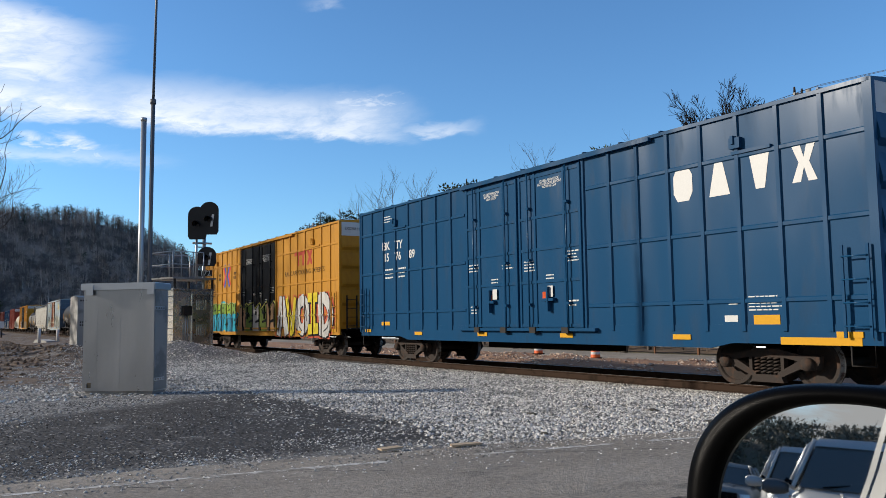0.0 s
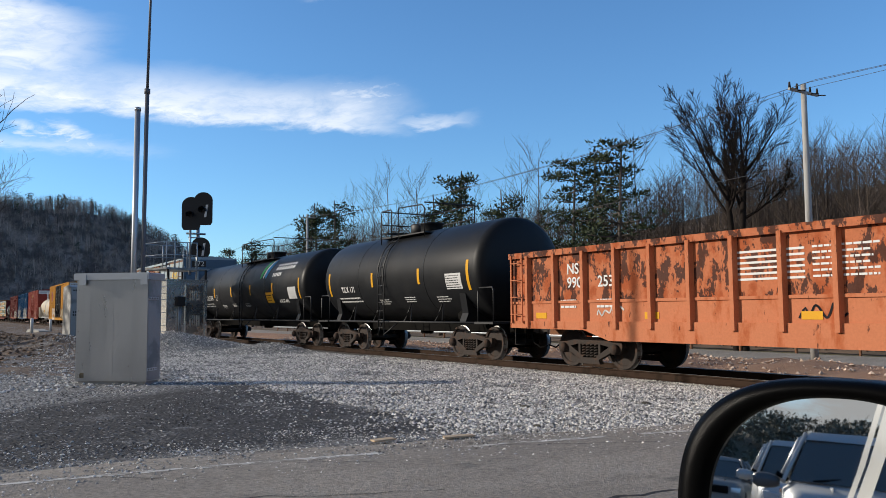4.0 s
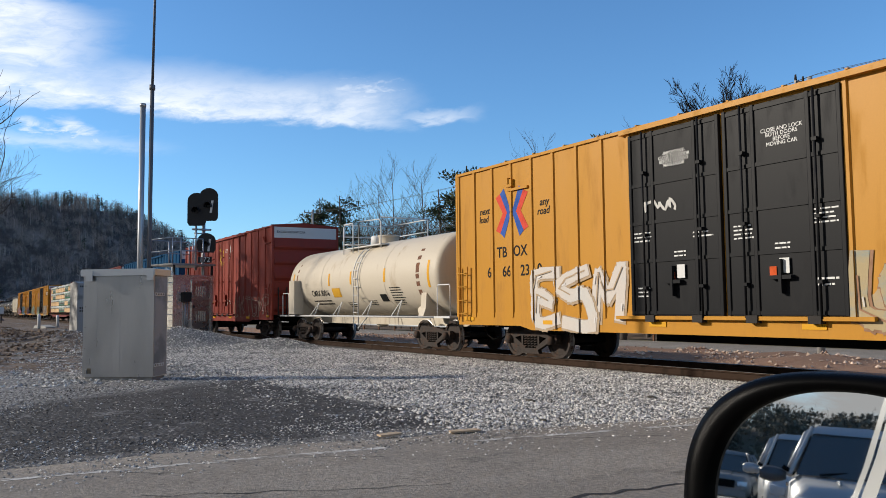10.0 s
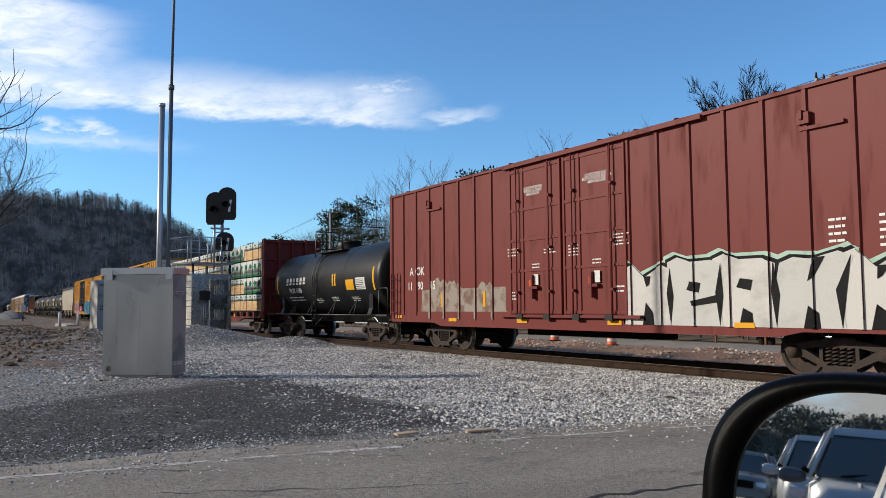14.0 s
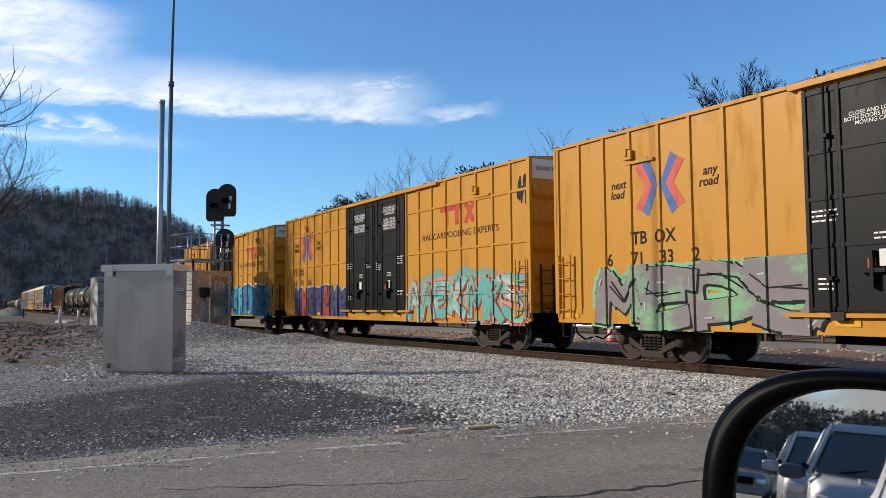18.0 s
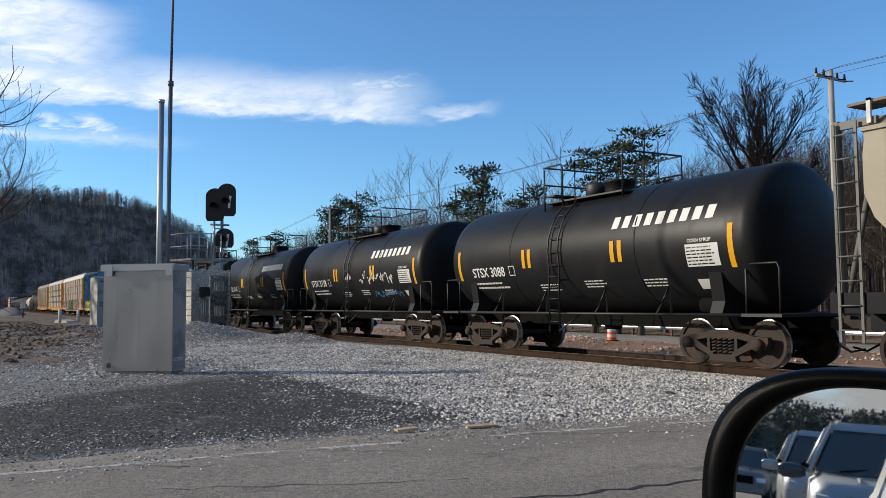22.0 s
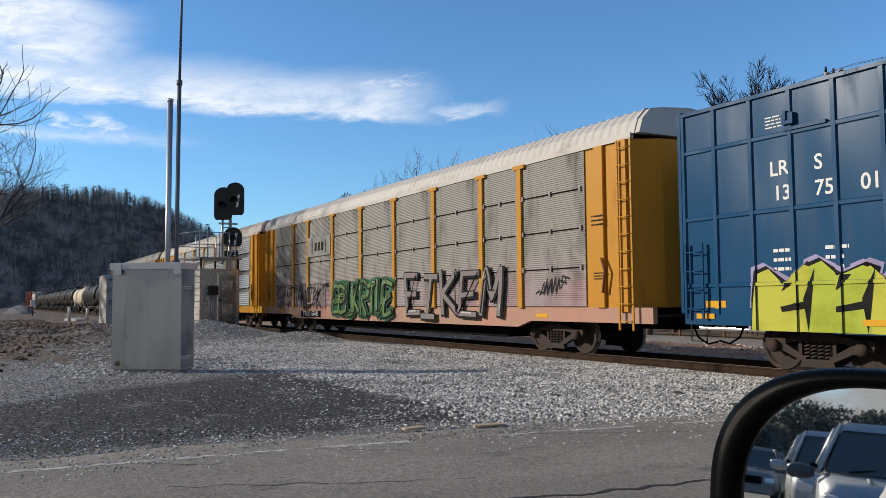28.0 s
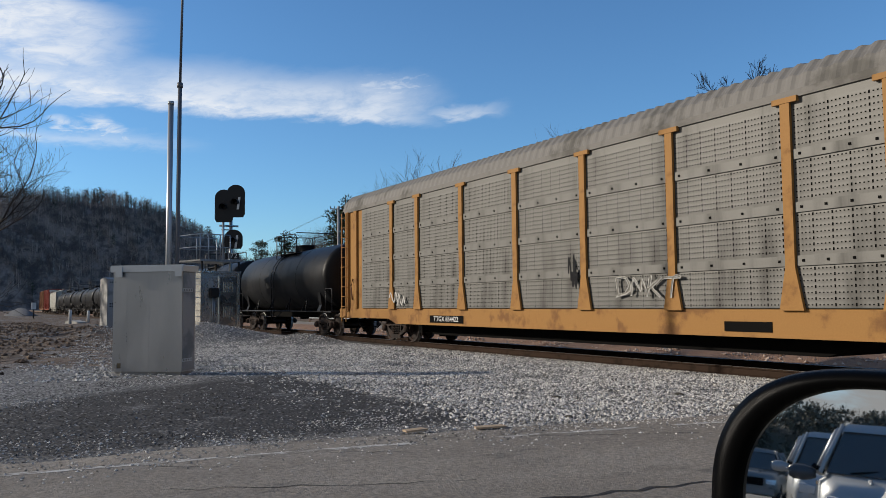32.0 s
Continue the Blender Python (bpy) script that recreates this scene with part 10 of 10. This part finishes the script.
# first red boxcar
for k, s in enumerate("NOKL"):
    letter(RED1, s, -6.3 + 0.75 * k, 2.52, 0.25)
for k, s in enumerate("572044"):
    letter(RED1, s, -6.3 + 0.75 * k, 2.14, 0.25)
graffiti(RED1, 22, -7.3, -1.9, 0.95, 1.85, 9, (0.27, 0.09, 0.07), (0.36, 0.2, 0.16), None, None, thick=0.12, ribs=RIBS50R, depth=RD, label="faint pinkish graffiti")
graffiti(RED1, 23, 2.2, 7.5, 1.0, 2.0, 6, (0.27, 0.08, 0.06), (0.4, 0.27, 0.21), None, None, thick=0.1, ribs=RIBS50R, depth=RD, label="faint pale graffiti outlines")
for k, (x, z, w, h, c) in enumerate(((0.0, 4.45, 0.8, 0.3, GOLD), (0.0, 4.1, 0.7, 0.3, GOLD), (0.05, 3.8, 0.8, 0.3, GOLD), (1.55, 4.3, 0.6, 0.8, CHALK), (1.3, 1.72, 0.7, 0.4, CHALK), (-1.3, 1.7, 0.3, 0.2, GOLD))):
    scrawl(RED1, 80 + k, x, z, w, h, c, y=DOOR_Y, r=0.025)
bars(RED1, 0.9, 4.4, 0.5, 0.2, 3, y=DOOR_Y)
end_words(RED1, 7.85, "")
# second blue boxcar
big_shapes(BLUE2, ((5.86, 3.9), (6.68, 3.9), (7.52, 3.9), (8.36, 3.9)), 0.66)
for s, x, z in (("LR", -6.6, 2.7), ("S", -5.8, 2.7), ("13", -6.6, 2.25), ("70", -5.75, 2.25), ("37", -4.9, 2.25)):
    letter(BLUE2, s, x, z, 0.25, y=-HALF - 0.02)
door_words(BLUE2, LONG_L, "CLOSE AND LOCK\nBOTH DOORS BEFORE\nMOVING CAR\nCIERRE Y BLOQUEE\nAMBAS PUERTAS ANTES\nDE MOVER EL CARRO", 0.072)
wash(BLUE2, 24, -9.1, -2.4, 0.85, 2.3, spray_mix((0.16, 0.11, 0.32), (0.06, 0.08, 0.2)))
block_letters(BLUE2, 51, -8.6, -2.6, 0.85, 2.35, 6, (CHALK, (0.46, 0.45, 0.43)), LINE, (0.1, 0.16, 0.34), label="large white and black graffiti with a violet edge", **GG)
block_letters(BLUE2, 54, 2.6, 9.2, 0.85, 2.55, 5, (CHALK, (0.47, 0.46, 0.45)), LINE, (0.12, 0.2, 0.42), label="large white and black graffiti with a blue edge", **GG)
end_words(BLUE2, 9.45, "")
# second red boxcar
for s, x, z in (("A", -8.0, 2.45), ("OK", -7.4, 2.45), ("11", -8.1, 1.98), ("90", -7.4, 1.98), ("15", -6.6, 1.98)):
    letter(RED2, s, x, z, 0.25)
door_words(RED2, EN, ES, 0.072)

OVERPAINT = mat("grey_over_paint", (0.27, 0.235, 0.2), 0.7, col2=(0.17, 0.11, 0.09), lo=0.45, hi=0.6, scale=2.0, finev=0.15, spec=0.1)
plate(RED2, "grey_patch", -7.3, -2.55, 0.98, 1.85, OVERPAINT, t=0.005, label="grey painted-over patch")
wash(RED2, 64, -7.35, -2.5, 0.95, 2.0, OVERPAINT, label="grey painted-over patch")
for x in (-6.0, -3.6):
    plate(RED2, "reflector", x - 0.06, x + 0.06, 1.3, 1.75, M["reflect"], t=0.02, label="yellow upright reflector")
block_letters(RED2, 61, 2.2, 8.6, 0.9, 2.2, 5, (CHALK, (0.47, 0.47, 0.45)), LINE, (0.36, 0.5, 0.42), label="large white graffiti with mint edges", edge=0.045, **GR)
plate(RED2, "placard", 8.3, 8.65, 1.35, 1.65, M["white"], label="white placard")
bars(RED2, 7.3, 2.5, 0.35, 0.6, 5)
bars(RED2, 8.2, 2.5, 0.35, 0.6, 5, seed=8)
end_words(RED2, 9.45, "")
# dusty tank
tank_marks(TK5, SK5, "PROX 15464", -3.0, 2.08, 0.2, (1.5, 1.75), 4.2, 6.1)
blocks(TK5, -2.9, 2.5, 2.6, 0.3, 6, WH, 0.15, skin=SK5)
tank_strip(TK5, SK5, 3.2, 2.0, 2.4, 0.75, M["reflect"], "yellow notice panel", name="notice")
# lumber car
letter(LUM, "IANR", -9.3, 0.95, 0.17, y=-1.556)
plate(LUM, "dark_panel", -9.75, -8.85, 0.84, 1.06, BL, y=-1.55, t=0.004)
letter(LUM, "624463", -6.9, 0.95, 0.2, y=-1.556, wide=1.3)
bars(LUM, 3.0, 0.9, 1.2, 0.16, 2, y=-1.556)
# further yellow boxcars
yellow_marks(YEL3, (("TB", -6.6, 2.68), ("OX", -5.85, 2.68), ("6", -7.55, 2.24), ("71", -6.65, 2.24), ("33", -5.8, 2.24), ("2", -5.0, 2.24)), 0, "black", "", dull=0.06, nlx=-5.97)
door_words(YEL3, ES, "OPENING WIDTH", 0.072)
graffiti(YEL3, 71, -7.8, -2.2, 0.85, 2.05, 4, SMOKE, INK, (0.2, 0.42, 0.25), (0.2, 0.42, 0.22), thick=0.36, label="grey and green graffiti", **GR)
wash(YEL3, 25, 2.6, 8.2, 0.85, 2.2, spray_mix((0.36, 0.46, 0.37), (0.46, 0.42, 0.3)))
graffiti(YEL3, 72, 2.8, 7.6, 0.85, 2.1, 5, (0.12, 0.05, 0.05), (0.35, 0.45, 0.4), (0.4, 0.45, 0.4), CHALK, word="FLEMT", thick=0.24, label="maroon and pale green graffiti", **GR)
scrawl(YEL3, 9, 8.5, 2.2, 0.5, 0.4, CHALK)
yellow_marks(YEL4, (("TB", -8.3, 2.68), ("OX", -7.5, 2.68), ("63", -8.3, 2.22), ("91", -7.4, 2.22), ("04", -6.5, 2.22)), 0, "red", "")
door_words(YEL4, "CLOSE THIS DOOR\nBEFORE CLOSING\nMAIN DOOR\n\nCIERRE ESTA PUERTA\nANTES DE CERRAR\nLA PUERTA PRINCIPAL", "CLOSE AND LOCK\nBOTH DOORS BEFORE\nMOVING CAR\n\nCIERRE Y PONGA\nEL SEGURO EN AMBAS\nPUERTAS ANTES DE\nMOVER EL CARRO", 0.085)
block_letters(YEL4, 81, -8.3, -2.5, 0.85, 2.05, 7, ((0.05, 0.05, 0.14), (0.32, 0.06, 0.06), (0.06, 0.08, 0.16)), (0.02, 0.02, 0.05), (0.4, 0.42, 0.42), edge=0.04, label="crimson and navy graffiti with pale edges", **GG)
wash(YEL4, 22, 2.5, 9.3, 0.8, 2.15, spray_mix((0.12, 0.3, 0.27), (0.42, 0.16, 0.12)))
graffiti(YEL4, 82, 2.6, 9.2, 0.85, 2.05, 7, TEAL, (0.35, 0.06, 0.05), (0.45, 0.25, 0.18), CHALK, thick=0.24, label="teal and red graffiti", **GG)
scrawl(YEL4, 10, 9.1, 4.3, 0.4, 0.8, INK, r=0.03)
yellow_marks(YEL5, (("TB", -7.3, 2.76), ("OX", -6.5, 2.76)), 0, "red", "")
for k, s in enumerate(("67", "29", "47")):
    plate(YEL5, "white_patch", -7.6 + 0.87 * k, -6.85 + 0.87 * k, 2.1, 2.5, M["white"], t=0.004, label="white number patch")
    letter(YEL5, s, -7.22 + 0.87 * k, 2.28, 0.25, BL, y=-HALF - 0.007)
door_words(YEL5, LONG_L, LONG_R, 0.071)
wash(YEL5, 21, -9.1, -2.6, 0.8, 2.2, spray_mix((0.5, 0.3, 0.38), (0.42, 0.2, 0.3)))
block_letters(YEL5, 91, -9.0, -2.6, 0.85, 2.1, 7, (PINK, (0.42, 0.3, 0.36), (0.5, 0.24, 0.32)), LINE, (0.42, 0.36, 0.4), edge=0.04, label="dusty pink graffiti with dark outlines", **GG)
graffiti(YEL5, 92, -2.5, 0.4, 0.95, 1.7, 3, (0.55, 0.2, 0.28), (0.4, 0.12, 0.1), None, None, y=DOOR_Y - 0.03, thick=0.3, label="pink spray over the door")
block_letters(YEL5, 93, 2.5, 9.1, 0.8, 2.3, 7, ((0.03, 0.22, 0.42), (0.06, 0.36, 0.46), (0.03, 0.16, 0.36)), NAVY, (0.45, 0.5, 0.5), edge=0.045, label="blue and cyan graffiti with pale edges", **GG)
scrawl(YEL5, 12, 0.9, 1.8, 0.5, 0.9, CHALK, y=DOOR_Y - 0.04, r=0.04)
# second hopper
letter(HOP2, "STLX", -7.3, 2.74, 0.22, BL, y=-1.565)
letter(HOP2, "6559", -7.3, 2.24, 0.22, BL, y=-1.565)
plate(HOP2, "placard", 5.0, 5.5, 1.6, 1.95, BL, y=-1.56, label="dark placard")
bars(HOP2, 6.6, 2.2, 0.7, 0.3, 2, BL, y=-1.565)
for k in range(7):
    bars(HOP2, -5 + 1.5 * k, 1.75, 0.5, 0.16, 3, BL, y=-1.565, seed=k)
# syrup tanks
for k, (words, (car, skin)) in enumerate(zip(("STSX 3088", "STSX 3138", "STSX 4149", "STSX 61275", "STSX 61140"), SYR)):
    o = -0.28
    tank_marks(car, skin, words, -3.25 + o, 2.14, 0.25, (-1.5 + o, -1.25 + o, 1.95 + o, 2.2 + o), 4.3, 5.75, seed=k)
    box_mark(car, skin, -2.1 + o, 2.16)
    blocks(car, 3.1, 3.08, 3.1, 0.27, 9, WH, 0.15, skin=skin)
    tank_text(car, skin, "CORN SYRUP", 4.25, 2.52, 0.07)
    tank_strip(car, skin, 4.2, 1.55, 1.75, 0.42, M["white"], "small white placard", name="placard")
tag_car, tag_skin = SYR[1]
for k in range(8):
    scrawl(tag_car, 300 + k, 0.75 + 0.36 * k, 2.25, 0.27, 0.5, CHALK, r=0.024, n=4, curve=tag_skin)
scrawl(tag_car, 310, 2.6, 1.66, 2.2, 0.24, (0.06, 0.2, 0.36), r=0.02, n=30, curve=tag_skin)
scrawl(tag_car, 311, -0.4, 2.35, 0.5, 0.5, CHALK, r=0.03, n=9, curve=tag_skin)
scrawl(SYR[4][0], 312, 1.2, 1.62, 0.7, 0.3, CHALK, r=0.025, n=12, curve=SYR[4][1])
scrawl(SYR[3][0], 313, -1.0, 1.9, 0.5, 0.4, CHALK, r=0.025, n=8, curve=SYR[3][1])
# brown hopper
plate(HOP3, "placard", 5.2, 5.75, 1.75, 2.05, M["white"], y=-1.56, label="small pale placard")
for x in (-6.9, -3.4, 0.0, 3.4, 7.4):
    plate(HOP3, "reflector", x - 0.05, x + 0.05, 1.5, 2.5, spray((0.4, 0.2, 0.03)), y=-1.56, label="dull yellow upright stripe")
# third blue boxcar
for s, x, z in (("LR", -7.1, 3.67), ("S", -6.3, 3.67), ("13", -7.05, 3.22), ("75", -6.2, 3.22), ("01", -5.35, 3.22)):
    letter(BLUE3, s, x, z, 0.26)
bars(BLUE3, -7.07, 4.55, 0.6, 0.25, 4)
bars(BLUE3, -7.05, 2.05, 0.45, 0.5, 3)
bars(BLUE3, -6.0, 2.05, 0.45, 0.5, 3, seed=4)
door_words(BLUE3, ES, ES, 0.056)
big_shapes(BLUE3, ((5.5, 3.9), (6.4, 3.9), (7.3, 3.9), (8.2, 3.9)), 0.66)
block_letters(BLUE3, 101, -7.7, -3.3, 0.75, 1.9, 4, ((0.44, 0.44, 0.06), (0.36, 0.42, 0.05)), LINE, (0.32, 0.28, 0.44), label="acid yellow and violet graffiti", **GG)
graffiti(BLUE3, 102, 2.6, 9.2, 0.75, 1.9, 5, (0.55, 0.15, 0.25), INK, GREEN, GOLD, thick=0.32, label="pink, green and gold graffiti", **GG)
plate(BLUE3, "placard", -8.9, -8.4, 1.15, 1.3, M["reflect"], label="yellow notice")
end_words(BLUE3, 9.45, "")
# autoracks
RY = -HALF - 0.045
graffiti(RACK1, 111, -11.4, -4.9, 1.1, 2.15, 9, (0.22, 0.19, 0.19), LINE, None, (0.27, 0.2, 0.22), y=RY, thick=0.05, edge=0.024, label="thin dark graffiti outlines on a pink haze")
graffiti(RACK1, 112, -4.1, 1.4, 0.8, 2.15, 8, (0.11, 0.19, 0.07), LINE, (0.03, 0.11, 0.06), (0.03, 0.07, 0.025), y=RY, thick=0.1, edge=0.035, label="green graffiti with black outlines")
graffiti(RACK1, 113, 2.3, 8.4, 0.8, 2.3, 5, (0.185, 0.172, 0.168), LINE, None, (0.24, 0.17, 0.185), y=RY, word="EIKEM", thick=0.1, edge=0.036, label="bold black outlined graffiti on a pink haze")
scrawl(RACK1, 114, 10.5, 1.7, 1.2, 0.5, INK, y=RY, r=0.025)
plate(RACK1, "clean_patch", -7.1, -4.5, 3.3, 4.15, spray((0.27, 0.27, 0.255)), y=RY, t=0.004, label="paler patch on the screens")
for x, e in ((-6.6, 1), (-5.0, -1)):
    part("bracket_mark", Geo().poly([(x, RY - 0.012, 3.42), (x + 0.06, RY - 0.012, 3.42), (x + 0.06, RY - 0.012, 3.98), (x, RY - 0.012, 3.98)]), BL, RACK1, "dark stencilled bracket")
blocks(RACK1, -5.78, 3.7, 1.15, 0.36, 3, BL, 0.1, y=RY - 0.014)
plate(RACK1, "number_board", -8.15, -5.75, 0.70, 0.97, M["under"], y=-HALF + 0.025, t=0.01, label="black number board")
letter(RACK1, "TTGX 157423", -6.93, 0.835, 0.19, y=-HALF + 0.01, wide=1.15)
panel = plate(RACK2, "yellow_panel", -9.12, -7.2, 2.85, 4.85, mat("golden_panel", (0.42, 0.2, 0.006), 0.5, finev=0.07, spec=0.15), y=RY - 0.01, label="golden yellow sheet with a shield emblem")
def shield_form(w, top, tip, y):
    """A shield with a dipped top edge and sides that curve into a point."""
    half = [(0.0, top - 0.06), (0.5, top - 0.02), (0.86, top + 0.05), (1.0, top - 0.1), (0.93, top - 0.25), (1.0, top - 0.5), (0.88, tip + 0.2), (0.5, tip + 0.06), (0.0, tip)]
    ring = [(x * w, z) for x, z in half] + [(-x * w, z) for x, z in half[-2:0:-1]]
    return [(-8.16 + x, y, z) for x, z in ring[::-1]]


part("shield_rim", Geo().poly(shield_form(0.46, 4.66, 3.64, RY - 0.022)), spray((0.12, 0.02, 0.05)), panel, "dark red shield rim")
part("shield", Geo().poly(shield_form(0.41, 4.61, 3.7, RY - 0.025)), WH, panel, "white shield shape")
part("shield_top", Geo().poly([(-8.53, RY - 0.028, 4.17), (-7.79, RY - 0.028, 4.17), (-7.76, RY - 0.028, 4.58), (-8.56, RY - 0.028, 4.58)]), spray((0.03, 0.018, 0.09)), panel, "blue shield head")
for k in range(6):
    x = -8.475 + 0.115 * k
    e = 0.16 * abs(k - 2.5) / 2.5
    part("shield_stripe", Geo().poly([(x, RY - 0.028, 3.76 + e), (x + 0.055, RY - 0.028, 3.76 + e), (x + 0.055, RY - 0.028, 4.15), (x, RY - 0.028, 4.15)]), spray((0.45, 0.03, 0.04)), panel, "red stripe")
letter(RACK2, "BUILDING AMERICA", -8.16, 3.36, 0.11, BL, y=RY - 0.026)
plate(RACK2, "number_board", -8.3, -5.64, 0.72, 0.95, M["under"], y=-HALF + 0.025, t=0.01, label="black number board")
letter(RACK2, "TTGX  981965", -6.97, 0.835, 0.16, y=-HALF + 0.01, wide=1.2)
blocks(RACK2, 5.83, 0.86, 0.62, 0.2, 3, spray((0.3, 0.02, 0.03)), 0.1, y=-HALF + 0.02)
plate(RACK2, "placard", -4.42, -3.98, 0.73, 0.96, M["white"], y=-HALF + 0.025, t=0.01, label="small white placard")
letter(RACK2, "R1", -4.2, 0.845, 0.17, M["under"], y=-HALF + 0.01)
plate(RACK3, "number_board", -6.4, -4.3, 0.72, 0.95, M["under"], y=-HALF + 0.025, t=0.01, label="black number board")
letter(RACK3, "TTGX 854422", -5.35, 0.835, 0.15, y=-HALF + 0.01, wide=1.2)
plate(RACK3, "number_board", 5.6, 6.7, 0.74, 0.93, M["under"], y=-HALF + 0.025, t=0.01, label="black name board")
graffiti(RACK3, 120, 2.6, 4.6, 1.4, 1.9, 4, (0.25, 0.235, 0.2), CHALK, None, None, y=RY, thick=0.05, edge=0.03, label="small white graffiti")
scrawl(RACK3, 121, -8.6, 1.5, 1.2, 0.5, CHALK, y=RY, r=0.03)
scrawl(RACK3, 122, 1.1, 1.9, 0.3, 1.2, INK, y=RY - 0.05, r=0.03)
for car in (RACK1, RACK2, RACK3):
    bars(car, 12.35, 3.2, 0.5, 0.3, 3, BL, y=RY, seed=3)
    bars(car, 12.35, 1.9, 0.4, 0.2, 3, BL, y=RY, seed=4)
    for k in range(0 if car is RACK3 else 7):
        x = -11.0 + 3.5 * k
        plate(car, "reflector", x - 0.25, x + 0.25, 0.9, 1.0, M["reflect"], y=-HALF + 0.028, label="yellow reflective strip")


def motions():
    """Every car rolls along the straight track at the train's steady speed with slight surges, a little slower towards the end."""
    lag = ((0.0, 0.0), (8.0, 0.0), (14.0, 0.0), (17.3, 0.0), (18.0, -0.5), (19.0, -0.15), (20.0, -0.25), (21.0, 0.2), (22.0, 0.0), (24.0, 0.2), (25.0, 0.0), (28.0, 0.0), (29.0, 0.0), (30.0, 0.75), (31.0, 1.03), (32.0, 0.9))
    for car, s in TRAIN:
        walk(car, [(t, pose(s + SPEED * t - d, TRACK_Y, 0)) for t, d in lag])


motions()
